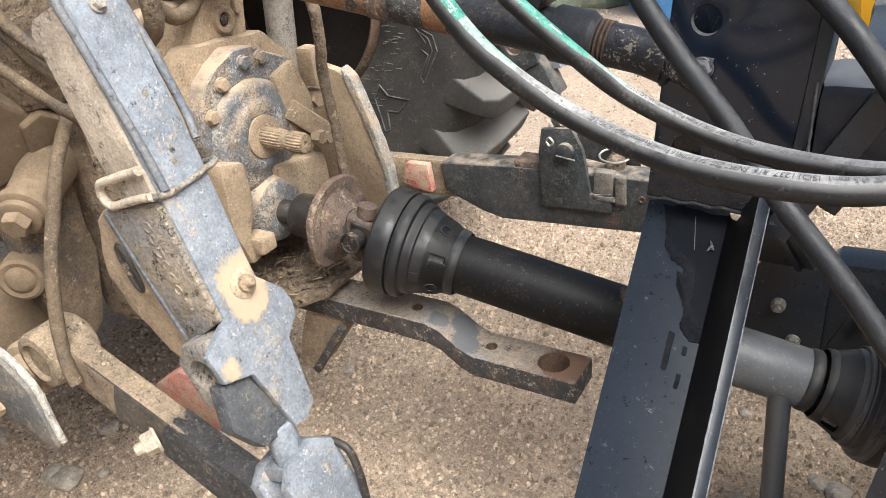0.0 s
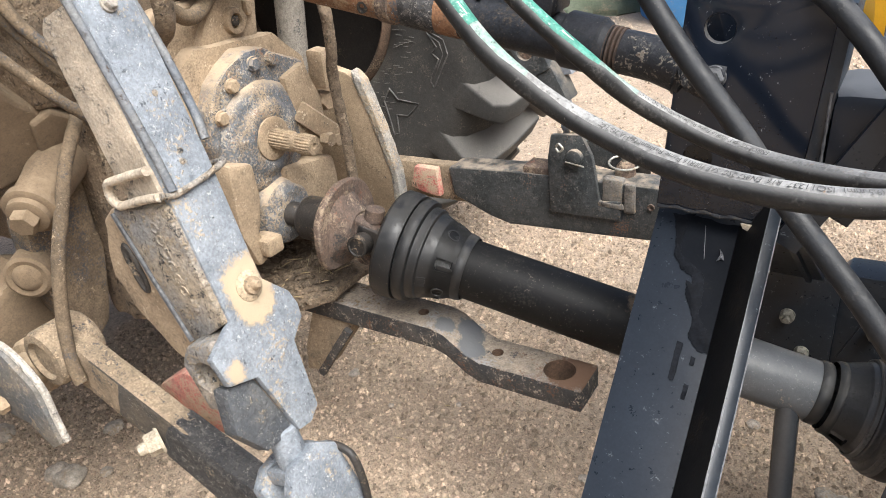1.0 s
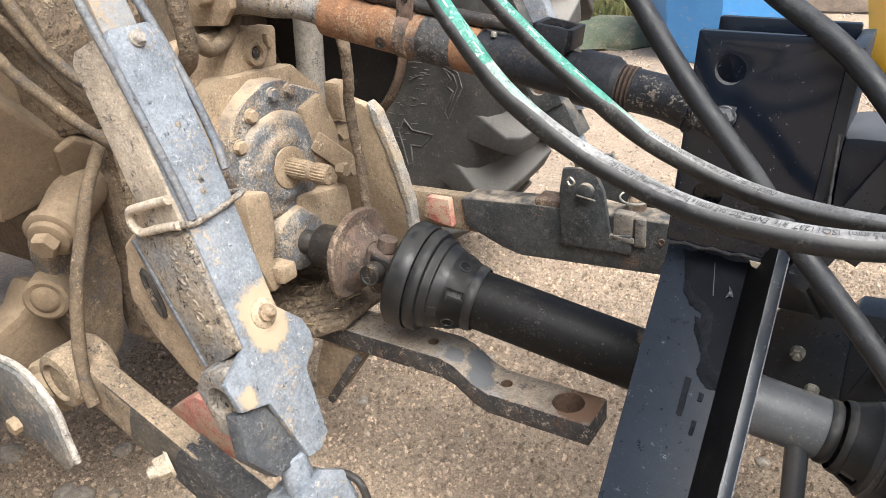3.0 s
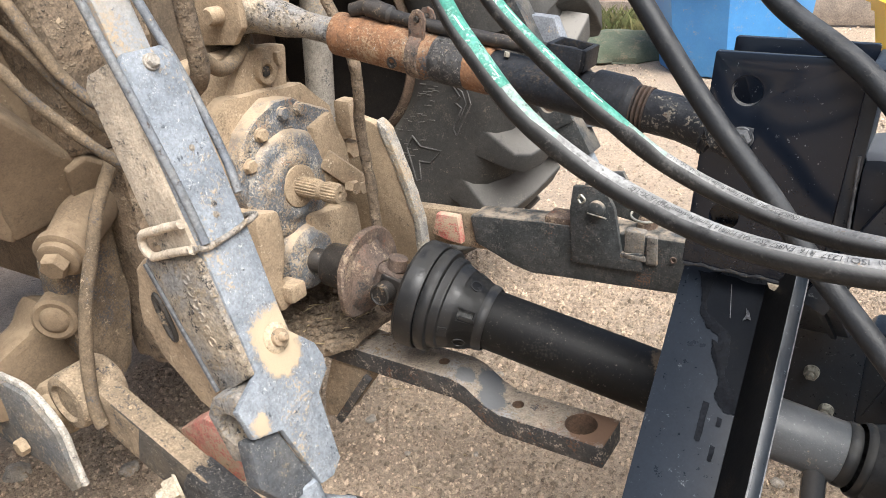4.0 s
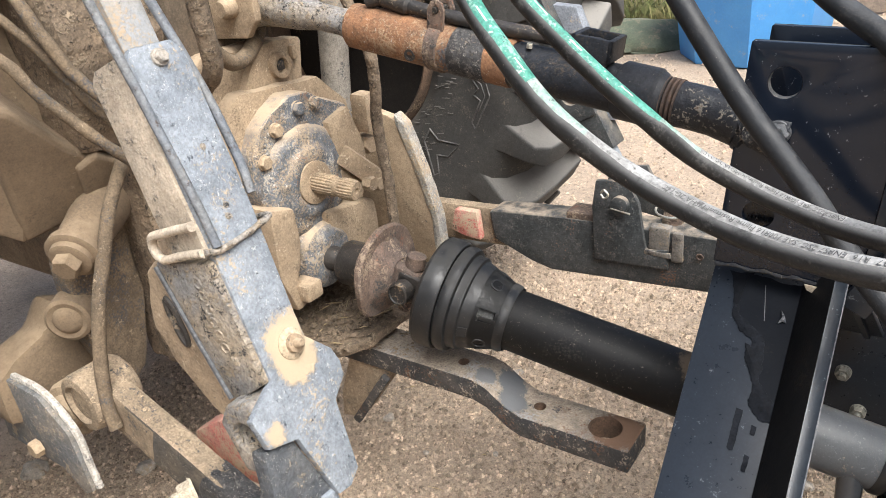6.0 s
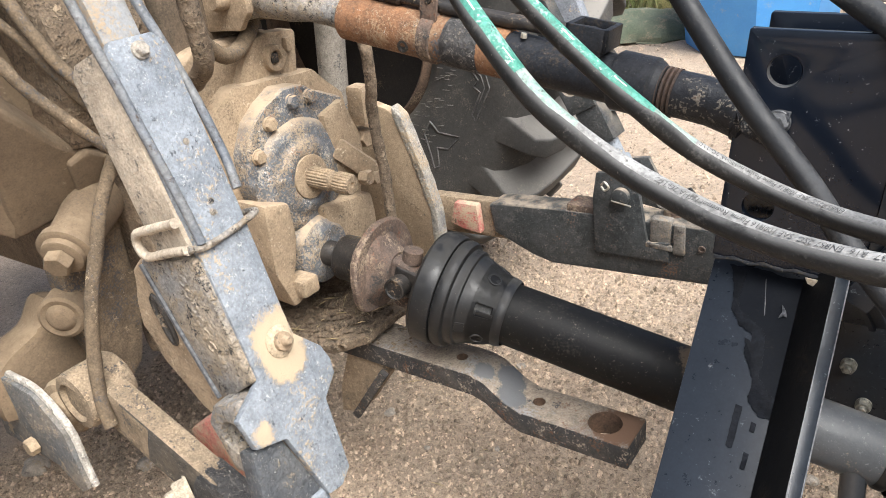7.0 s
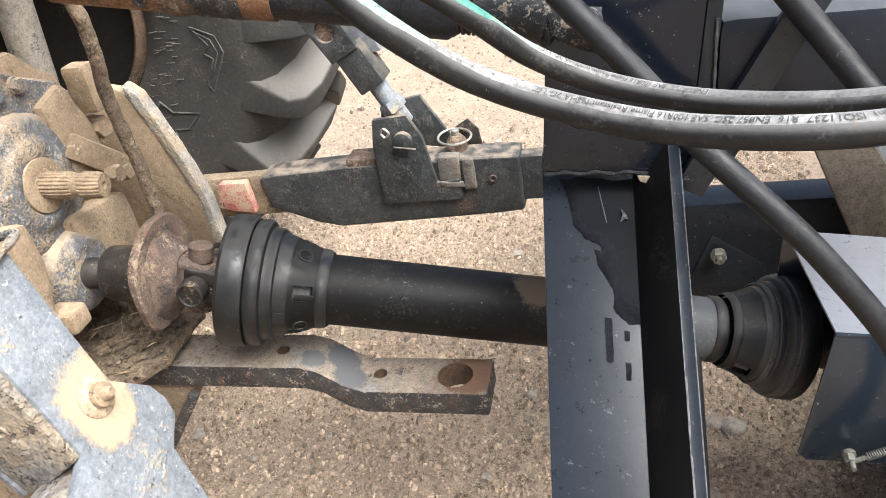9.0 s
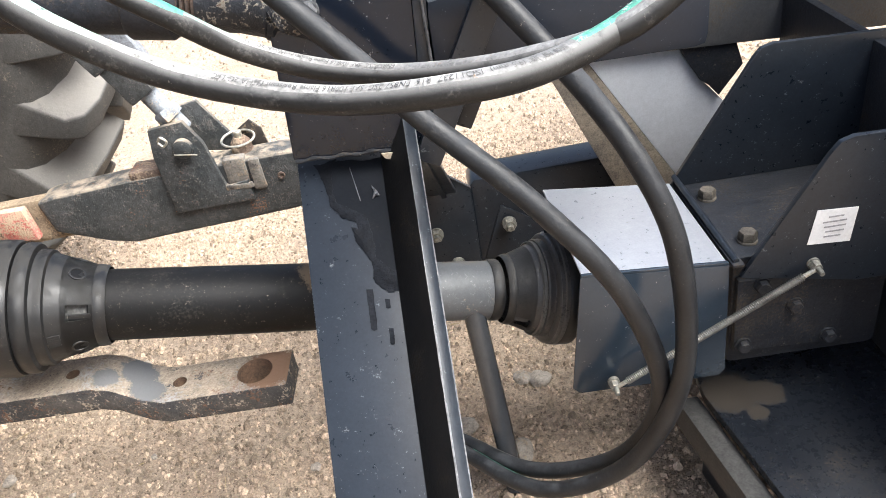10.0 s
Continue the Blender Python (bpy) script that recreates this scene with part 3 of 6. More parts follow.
def build_gravel():
    rng = np.random.default_rng(7)
    v = np.concatenate([scatter(rng, 60000, -1.35, 0.75, -0.6, 1.45, 0.0015, 0.4, 0.004), scatter(rng, 20000, -1.35, 0.75, -0.6, 1.45, 0.0024, 0.42, 0.0075), scatter(rng, 9000, -2.6, 1.5, 1.6, 3.4, 0.0028, 0.55, 0.011),
                        scatter(rng, 4000, -4, 3, 3.2, 7, 0.005, 0.5, 0.014), scatter(rng, 8000, -1.35, 0.75, -0.6, 1.6, 0.0040, 0.38, 0.0085), scatter(rng, 200, -1.5, 0.9, -0.75, 2.2, 0.006, 0.3, 0.011)])
    n = len(v) // 10
    f = (PEBF[None] + 10 * np.arange(n)[:, None, None]).reshape(-1, 3)
    me = bpy.data.meshes.new("gravel")
    me.from_pydata(v.tolist(), [], f.tolist())
    me.materials.append(STONE)
    tagged(new("gravel", me), "loose grey and tan pebbles scattered over earth", "gravel", kind="stuff")
    for x, y, r in ((-0.62, 0.19, 0.013), (-0.95, -0.35, 0.032), (-0.75, -0.52, 0.028), (-0.44, 0.49, 0.012), (0.12, 0.43, 0.016), (0.42, 0.25, 0.022), (-0.03, 0.85, 0.014), (0.36, 0.08, 0.025), (-1.235, -0.338, 0.030), (-1.0, -0.206, 0.022), (-0.99, -0.352, 0.026), (-0.90, -0.30, 0.014), (-0.01, 0.119, 0.010),
                    (0.239, 0.397, 0.013), (0.387, 0.263, 0.018), (0.272, 0.157, 0.020), (0.051, 0.334, 0.012), (-0.341, 0.207, 0.007), (-0.477, 0.138, 0.007), (-0.252, 0.501, 0.009)):
        b = bmesh.new()
        bmesh.ops.create_icosphere(b, subdivisions=3, radius=r)
        for v in b.verts:
            v.co *= 1 + 0.35 * noise.noise(v.co * (1.2 / r) + V(x * 9, y * 9, 0))
            v.co.z *= 0.6
        b.transform(Matrix.Translation((x, y, ground_height(x, y) + r * 0.25)))
        tagged(part("stone", b, PALESTONE), "grey rounded stone lying on the earth", "stone", "loose stones")


build_ground()
build_gravel()


# ---------------------------------------------------------------- tractor
tractor = thing("tractor", "dust-caked rear end of a farm tractor with an uncovered splined shaft", "tractor", (-0.9, 0, 0))


def build_tractor_body():
    # transmission case
    b = slab([(-0.20, 0.44), (-0.21, 0.86), (-0.13, 0.905), (0.03, 0.90), (0.045, 0.80), (0.13, 0.775), (0.165, 0.72), (0.19, 0.46)], (-0.575, 0, 0), Y, Z, -1.5, 0.02, segments=3)
    part("transmission_case", jitter(b, 0.006, 14, 3), CAST, tractor)
    # raised rim round the case's rear opening, and the upper valve block
    b = slab([(-0.165, 0.60), (-0.165, 0.80), (-0.10, 0.838), (0.07, 0.825), (0.135, 0.77), (0.15, 0.58)], (-0.545, 0, 0), Y, Z, -0.06, 0.012)
    part("case_flange", jitter(b, 0.004, 25, 3), CAST, tractor)
    b = slab([(-0.16, 0.86), (-0.15, 1.12), (0.03, 1.12), (0.04, 0.97), (0.03, 0.86)], (-0.60, 0, 0), Y, Z, -0.35, 0.02)
    block((-0.60, -0.06, 0.95), (-0.54, 0.03, 1.06), 0.015, b)
    part("hydraulic_block", jitter(b, 0.006, 18, 3), EARTHY, tractor)
    # ear with a square eye
    b = slab([(-0.10, 0.80), (-0.062, 0.855), (-0.035, 0.892), (0.0, 0.898), (0.059, 0.893), (0.062, 0.885), (0.052, 0.828), (0.075, 0.80)], (-0.562, 0, 0), Y, Z, -0.035, 0.006)
    soften(b, 0.0)
    ring = turned((-0.563, 0.003, 0.858), X, [(0, 0.023), (0.011, 0.021), (0.012, 0.018), (0.010, 0.0125), (0.001, 0.011)], 28, cap=False)
    block((-0.565, 0.030, 0.862), (-0.553, 0.042, 0.884), 0.004, b)
    join(b, ring)
    part("lifting_ear", jitter(b, 0.0015, 40), CAST, tractor)
    part("ear_bore", block((-0.5635, -0.005, 0.850), (-0.5545, 0.010, 0.866), 0.003), DARKIRON, tractor, "dark square bore")
    # axle housing to the near wheel
    b = slab([(-1.10, 0.76), (-0.78, 0.74), (-0.70, 0.80), (-0.69, 0.92), (-0.73, 1.02), (-1.10, 1.05)], (0, -0.235, 0), X, Z, 0.55, 0.025, segments=3)
    part("axle_housing", jitter(jitter(b, 0.022, 5, 5), 0.004, 22), SILT, tractor)
    # flared casting: a smooth face that leans inwards below, a lit nose and a facet turned outwards
    o, u, v, n = V(-0.630, -0.320, 0.805), V(0.1104, 0.9939, 0), V(0.4182, -0.0465, 0.9072), V(0.9016, -0.1002, -0.4208)
    b = slab([(-0.128, 0.119), (-0.085, 0.094), (-0.047, 0.052), (-0.02, 0.019), (0.019, -0.010), (0.059, -0.036), (0.043, -0.059), (0.027, -0.093), (0.002, -0.099), (-0.04, -0.115), (-0.092, -0.126), (-0.109, 0.019)], o, u, v, -0.22, 0.014, segments=4)
    slab([(-0.014, -0.016), (-0.003, -0.090), (0.022, -0.084), (0.039, -0.049), (0.053, -0.028), (0.014, -0.001)], o + n * 0.010, u, v, -0.05, 0.007, bm=b, segments=3)
    slab([(0.0, 0.0), (0.036, 0.098), (0.045, 0.176), (-0.002, 0.208), (-0.067, 0.051)], V(-0.693, -0.406, 0.690), V(0.6968, 0.7173, 0), V(0.178, -0.1729, 0.9687), -0.10, 0.010, bm=b, segments=3)
    part("housing_flare", jitter(b, 0.003, 14, 3), SILT, tractor, "smooth casting under settled brown dust")
    b = slab([(-0.70, 0.78), (-0.62, 0.80), (-0.58, 0.95), (-0.62, 1.1), (-0.74, 1.1)], (0, -0.17, 0), X, Z, 0.16, 0.02)
    part("case_web", jitter(b, 0.006, 18, 3), MUD, tractor)
    # caked vertical web beside the case
    b = block((-0.72, -0.27, 0.42), (-0.60, -0.20, 0.80), 0.02)
    part("case_rib", jitter(b, 0.008, 30, 4), MUD, tractor)


def build_cover():
    # stepped rear cover with its bolts
    b = slab([(-0.135, 0.70), (-0.128, 0.742), (-0.105, 0.785), (-0.075, 0.806), (-0.034, 0.821), (0.010, 0.819), (0.036, 0.803), (0.060, 0.790), (0.092, 0.776), (0.108, 0.738), (0.100, 0.705), (0.085, 0.672), (0.045, 0.62), (-0.07, 0.612), (-0.118, 0.645)],
             (-0.512, 0, 0), Y, Z, -0.05, 0.008, segments=3)
    cover = part("rear_cover", jitter(jitter(b, 0.004, 16, 4), 0.002, 50), COVER, tractor, "worn dark cover caked with tan dust")
    c = V(-0.512, -0.028, 0.676)
    b = turned(c, X, [(-0.004, 0.096), (0.003, 0.092), (0.009, 0.083), (0.0115, 0.074), (0.0115, 0.066), (0.015, 0.060), (0.019, 0.054), (0.020, 0.044), (0.018, 0.036), (0.012, 0.028), (0.010, 0.022)], 56)
    part("shaft_boss", jitter(jitter(b, 0.003, 28), 0.0015, 90), COVER, cover)
    b = turned(c + X * 0.010, X, [(0, 0.037), (0.011, 0.036), (0.013, 0.030), (0.013, 0.021)], 40)
    part("seal_ring", b, CAST, cover, "dust-filled seal ring")
    for y, z in ((-0.022, 0.797), (0.018, 0.795), (-0.075, 0.776), (-0.110, 0.735), (0.086, 0.722), (0.083, 0.755), (-0.10, 0.66)):
        b = hexagon((-0.512, y, z), X, 0.019, 0.008, washer=0.012)
        part("cover_bolt", jitter(b, 0.0008, 90), CAST if y < -0.05 else COVER, cover)
    # casting pads left and right of the cover
    b = slab([(-0.150, 0.675), (-0.10, 0.66), (-0.098, 0.60), (-0.115, 0.545), (-0.095, 0.50), (-0.13, 0.49), (-0.155, 0.56)], (-0.475, 0, 0), Y, Z, -0.08, 0.008)
    part("side_pad", jitter(b, 0.003, 30, 2), CAST, tractor)
    b = block((-0.50, -0.125, 0.505), (-0.455, -0.088, 0.535), 0.006)
    part("foot_lug", b, CAST, tractor)
    b = slab([(0.03, 0.76), (0.085, 0.775), (0.115, 0.70), (0.11, 0.63), (0.07, 0.60), (0.04, 0.66)], (-0.50, 0, 0), Y, Z, -0.06, 0.01)
    part("side_boss", jitter(b, 0.004, 26, 2), CAST, tractor)
    b = beam((-0.505, 0.05, 0.70), (-0.472, 0.10, 0.64), 0.03, 0.035, 0.006)
    part("spring_catch", b, CAST, tractor)
    for y, z in ((0.074, 0.640), (0.095, 0.634)):
        part("catch_nut", hexagon((-0.478, y, z), X, 0.024, 0.018), CAST, tractor)
    b = block((-0.515, 0.104, 0.718), (-0.478, 0.138, 0.788), 0.008)
    part("lever_stub", jitter(b, 0.002, 30, 2), CAST, tractor)
    part("case_bolt", hexagon((-0.515, 0.128, 0.692), V(1, -0.15, 0), 0.030, 0.02, washer=0.018), CAST, tractor)
    # ledge between the shafts
    b = slab([(-0.02, 0.62), (0.10, 0.60), (0.11, 0.50), (0.06, 0.46), (0.0, 0.50)], (-0.485, 0, 0), Y, Z, -0.10, 0.01)
    part("lower_web", jitter(b, 0.004, 22, 2), CAST, tractor)
    # lower output
    b = turned((-0.56, -0.03, 0.545), V(1, 0, -0.02), [(0, 0.075), (0.035, 0.072), (0.045, 0.062), (0.07, 0.056), (0.078, 0.045), (0.078, 0.025)], 40)
    part("output_housing", jitter(b, 0.003, 30), COVER, tractor, "worn dark output housing caked with dust")


def build_stub():
    # splined stub with its locking groove
    p, seg = V(-0.505, -0.029, 0.6775), 21 * 4
    d = V(0.095, 0.008, -0.0085)
    u, v, w = axes_for(d)
    b = bmesh.new()
    prof = [(0, 1, 1), (0.052, 1, 1), (0.056, 0.88, 0), (0.064, 0.88, 0), (0.068, 1, 1), (0.088, 1, 1), (0.095, 0.86, 0), (0.095, 0.30, 0), (0.089, 0.16, 0), (0.088, 0.02, 0)]
    rings = []
    for a, k, teeth in prof:
        ring = []
        for i in range(seg):
            r = 0.0175 * k * (0.90 if teeth and i % 4 >= 2 else 1.0)
            t = 2 * math.pi * (i + 0.25 * (i % 2)) / seg
            ring.append(b.verts.new(p + w * a + (u * math.cos(t) + v * math.sin(t)) * r))
        rings.append(ring)
    for r0, r1 in zip(rings, rings[1:]):
        for k in range(seg):
            b.faces.new((r0[k], r0[(k + 1) % seg], r1[(k + 1) % seg], r1[k]))
    b.faces.new(rings[-1])
    part("splined_stub", b, surface("dusty_spline", (0.30, 0.225, 0.145), (0.22, 0.165, 0.108), 30, 0.85, layers=(((0.16, 0.12, 0.08), 80, 0.6, 0.72, 0.8),), bump=0.3), tractor, "dust-covered steel splined stub", 25)


def bracket(side, name):
    o = V(0, 0.222 * side, 0)
    pts = [(-0.66, 0.70), (-0.575, 0.735), (-0.513, 0.722), (-0.485, 0.705), (-0.452, 0.62), (-0.428, 0.53), (-0.424, 0.45), (-0.47, 0.42), (-0.62, 0.43)]
    b = slab(pts, o, X, Z, 0.022, 0.004)
    br = part(name, jitter(b, 0.002, 25, 2), CAST, tractor)
    b = slab([(-0.50, 0.728), (-0.478, 0.71), (-0.445, 0.62), (-0.421, 0.53), (-0.417, 0.445), (-0.434, 0.445), (-0.438, 0.53), (-0.462, 0.615), (-0.495, 0.70)], o + Y * 0.002, X, Z, 0.026, 0.004)
    part("worn_rim", jitter(b, 0.0025, 35, 4), surface("chalky_rim_" + ("far" if side > 0 else "near"), (0.36, 0.325, 0.27), (0.22, 0.21, 0.195), 26, 0.85, layers=(((0.37, 0.285, 0.195), 18, 0.46, 0.62, 0.95), ((0.13, 0.14, 0.15), 24, 0.62, 0.74, 0.8), ((0.52, 0.49, 0.43), 70, 0.64, 0.76, 0.9)), bump=0.8), br, "scuffed pale edge")


def build_left_side():
    # pivot boss and its hanger on the near side
    base, ax = V(-0.665, -0.300, 0.712), V(0.45, -0.80, -0.30).normalized()
    b = turned(base, ax, [(-0.03, 0.040), (0.0, 0.040), (0.045, 0.036), (0.085, 0.033), (0.088, 0.030)], 32)
    part("pivot_boss", jitter(b, 0.003, 26), SILT, tractor)
    b = turned(base + ax * 0.088, ax, [(0, 0.037), (0.002, 0.039), (0.013, 0.039), (0.015, 0.036), (0.016, 0.030), (0.024, 0.029), (0.026, 0.026)], 36)
    part("pivot_washer", jitter(b, 0.0008, 60), SILT, tractor)
    part("pivot_bolt", hexagon(base + ax * 0.113, ax, 0.034, 0.017), SILT, tractor)
    b = slab([(-0.375, 0.655), (-0.31, 0.725), (-0.262, 0.70), (-0.268, 0.56), (-0.302, 0.435), (-0.335, 0.41), (-0.36, 0.45), (-0.385, 0.56)], (-0.665, 0, 0), Y, Z, -0.05, 0.01)
    part("hanger_plate", jitter(jitter(b, 0.008, 9, 4), 0.003, 30), DUSTYPIPE, tractor)
    b = slab([(-0.50, 0.495), (-0.464, 0.518), (-0.409, 0.537), (-0.378, 0.575), (-0.31, 0.54), (-0.315, 0.42), (-0.43, 0.40), (-0.50, 0.42)], (-0.735, 0, 0), Y, Z, -0.07, 0.015)
    part("hanger_foot", jitter(b, 0.006, 16, 3), SILT, tractor)
    # unseen block added overhead to shade the case and axle housing
    b = block((-2.0, -0.60, 1.07), (-0.60, 0.60, 1.40), 0.04)
    part("unseen_shade_block", b, EARTHY, tractor)
    b = turned((-0.672, -0.392, 0.572), V(0.6, -0.8, 0.0), [(-0.03, 0.036), (0.010, 0.034), (0.013, 0.029), (0.011, 0.022), (0.016, 0.017), (0.018, 0.012)], 30)
    part("hanger_bolt", b, SILT, tractor)
    # dusty pipes and cables
    for name, pts, r, m in (
            ("hydraulic_pipe", [(-0.64, -0.37, 1.07), (-0.61, -0.358, 1.026), (-0.59, -0.344, 0.969), (-0.58, -0.332, 0.931), (-0.57, -0.319, 0.903), (-0.56, -0.306, 0.885), (-0.56, -0.282, 0.867)], 0.0082, DUSTYPIPE),
            ("hydraulic_pipe", [(-0.64, -0.395, 1.03), (-0.62, -0.366, 0.986), (-0.61, -0.346, 0.953), (-0.60, -0.326, 0.911), (-0.59, -0.311, 0.877), (-0.58, -0.292, 0.847), (-0.575, -0.270, 0.827)], 0.0064, DUSTYPIPE),
            ("hydraulic_pipe", [(-0.625, -0.425, 0.99), (-0.60, -0.391, 0.943), (-0.59, -0.378, 0.912), (-0.575, -0.354, 0.872), (-0.564, -0.337, 0.845), (-0.555, -0.318, 0.819), (-0.55, -0.291, 0.788)], 0.0078, DUSTYPIPE),
            ("drain_hose", [(-0.60, -0.275, 0.800), (-0.585, -0.300, 0.780), (-0.585, -0.332, 0.733), (-0.585, -0.365, 0.663), (-0.585, -0.388, 0.612), (-0.585, -0.412, 0.527), (-0.578, -0.425, 0.470), (-0.567, -0.429, 0.432)], 0.0098, DUSTYPIPE),
            ("return_pipe", [(-0.52, -0.16, 0.92), (-0.54, -0.10, 0.885), (-0.57, -0.03, 0.90), (-0.60, 0.02, 0.94), (-0.62, 0.06, 1.02)], 0.012, DUSTYPIPE),
            ("ribbed_hose", [(-0.47, -0.20, 1.10), (-0.475, -0.195, 0.98), (-0.49, -0.18, 0.90), (-0.55, -0.16, 0.86)], 0.014, MUD)):
        part(name, jitter(pipe(spline(pts, 12), r, 14), 0.0012, 60), m, tractor)
    # lift cylinder post on the far side
    b = rod((-0.70, 0.262, 0.66), (-0.655, 0.275, 1.15), 0.029, 28)
    part("cylinder_post", b, POST, tractor)
    b = rod((-0.715, 0.258, 0.52), (-0.70, 0.262, 0.68), 0.036, 28)
    part("cylinder_foot", b, CAST, tractor)


def build_clods():
    """Lumps of dry mud that lie on the hanger and in the corners of the case."""
    rng = random.Random(21)
    verts, faces = [], []
    for i in range(420):
        if i < 260:
            x, y, z, r = rng.uniform(-0.60, -0.405), rng.uniform(-0.12, 0.09), 0.416, rng.uniform(0.0015, 0.006)
        elif i < 340:
            x, y, z, r = rng.uniform(-0.56, -0.42), rng.uniform(-0.10, 0.07), 0.416, rng.uniform(0.004, 0.009)
        else:
            x, y, z, r = rng.uniform(-0.57, -0.30), rng.uniform(-0.034, 0.034), 0.381, rng.uniform(0.001, 0.0035)
        b = len(verts)
        for px, py, pz in PEB:
            k = r * rng.uniform(0.7, 1.3)
            verts.append((x + px * k, y + py * k, z + pz * k * 0.7))
        faces += [tuple(int(q) + b for q in f) for f in PEBF]
    me = bpy.data.meshes.new("mud_crumb")
    me.from_pydata(verts, [], faces)
    me.materials.append(MUD)
    tagged(new("mud_crumb", me), "dry crumbs of mud lying on the drawbar hanger", "mud", kind="stuff")


build_clods()
build_tractor_body()
build_cover()
build_stub()
bracket(1, "link_bracket")
build_left_side()


def build_wheel(flip=False):
    """The far rear wheel, or its twin on the other end of the axle."""
    c = V(-1.03, 0.80, 0.765)
    mirror = Matrix.Translation((0, -0.16, 0)) @ Matrix.Diagonal((1, -1, 1, 1))

    def wpart(name, b, m, parent, label="", angle=38):
        if flip:
            b.transform(mirror)
        return part(name, b, m, parent, label, angle)
    b = turned((c.x, 0.64, c.z), Y, [(0.10, 0.275), (0.16, 0.26), (0.20, 0.24), (0.21, 0.14), (0.18, 0.12), (0.18, 0.03)], 64)
    wheel = wpart("rear_wheel", b, RIM, tractor)
    b = turned((c.x, 0.64, c.z), Y, [(0.07, 0.295), (0.030, 0.282), (0.024, 0.274), (0.030, 0.267), (0.08, 0.264), (0.12, 0.262)], 80, cap=False)
    wpart("rim_flange", b, BEAD, wheel, "rusty rim flange with dust")
    # tyre carcass, turned round the axle
    b = turned((c.x, 0, c.z), Y, [(0.72, 0.27), (0.678, 0.292), (0.662, 0.34), (0.650, 0.41), (0.641, 0.47), (0.640, 0.515), (0.643, 0.540), (0.653, 0.562), (0.675, 0.588), (0.715, 0.612), (0.76, 0.625), (0.81, 0.630),
                                  (0.86, 0.625), (0.905, 0.612), (0.945, 0.588), (0.967, 0.562), (0.977, 0.54), (0.98, 0.50), (0.96, 0.40), (0.93, 0.28)], 132, cap=False)
    wpart("tyre", b, RUBBER, wheel, "dusty black ribbed tractor tyre", 60)

    # tread lugs: flush with the sidewall at the shoulder, swept forwards to the middle
    def lug(a0, near):
        b = bmesh.new()
        rows = []
        for j, d in enumerate((0.0, 0.016, 0.05, 0.105, 0.185)):
            y = 0.6415 + d if near else 0.9785 - d
            sweep = a0 + (0, 0.8, 3.0, 6.5, 11.0)[j]
            base, top = (4.1, 4.3, 4.3, 4.1, 3.8)[j], (2.0, 2.3, 2.5, 2.4, 2.2)[j]
            lo, hi = (0.528, 0.545, 0.585, 0.615, 0.62)[j], (0.628, 0.662, 0.683, 0.692, 0.696)[j]
            rows.append([b.verts.new((c.x + r * math.cos(radians(q)), y, c.z + r * math.sin(radians(q))))
                         for q, r in ((sweep - base, lo), (sweep - top, hi), (sweep + top, hi), (sweep + base, lo))])
        for r0, r1 in zip(rows, rows[1:]):
            for k in range(3):
                b.faces.new((r0[k], r0[k + 1], r1[k + 1], r1[k]))
        b.faces.new(rows[0])
        b.faces.new(rows[-1])
        bmesh.ops.recalc_face_normals(b, faces=b.faces[:])
        return soften(b, 0.006, 3)
    for i in range(22):
        wpart("tread_lug", lug(i * 360 / 22 - 24.7, True), LUG, wheel)
        wpart("tread_lug", lug(i * 360 / 22 - 16.5, False), LUG, wheel)
    if flip:
        return
    # raised dashes and emblems of the sidewall
    rng = random.Random(4)
    b = bmesh.new()
    for i in range(70):
        a = radians(rng.uniform(-75, 15))
        r = rng.choice((0.30, 0.315, 0.33, 0.345, 0.36, 0.375))
        p = V(c.x + r * math.cos(a), 0.669 - (r - 0.30) * 0.20, c.z + r * math.sin(a))
        beam(p, p + V(rng.uniform(0.012, 0.026), -0.002, rng.uniform(-0.002, 0.004)), 0.0015, 0.0018, 0.0004, b)
    part("sidewall_mark", b, surface("scuffed_mark", (0.20, 0.19, 0.175), (0.14, 0.135, 0.125), 30, 0.7), wheel)["kind"] = "stuff"
    star = [(-0.783, 0.505), (-0.762, 0.540), (-0.735, 0.514), (-0.666, 0.510), (-0.704, 0.474), (-0.742, 0.474), (-0.738, 0.425), (-0.755, 0.418), (-0.768, 0.462)]
    wing = [(-0.628, 0.696), (-0.574, 0.675), (-0.564, 0.640), (-0.612, 0.556), (-0.622, 0.572), (-0.592, 0.628), (-0.612, 0.640), (-0.596, 0.656)]
    inner = [(-0.618, 0.684), (-0.588, 0.668), (-0.578, 0.640), (-0.606, 0.588)]
    for n, line in enumerate((star, wing, inner)):
        pts = [V(x, 0.649 - (math.hypot(x - c.x, z - c.z) - 0.41) * 0.12, z) for x, z in line]
        loop = [p.lerp(q, k / 4) for p, q in zip(pts, pts[1:] + pts[:1]) for k in range(4)]
        b = closed_ring(loop, 0.0022, 6) if n < 2 else pipe(loop[:13], 0.0020, 6)
        part("sidewall_emblem", b, EMBLEM, wheel)


build_wheel()
build_wheel(True)


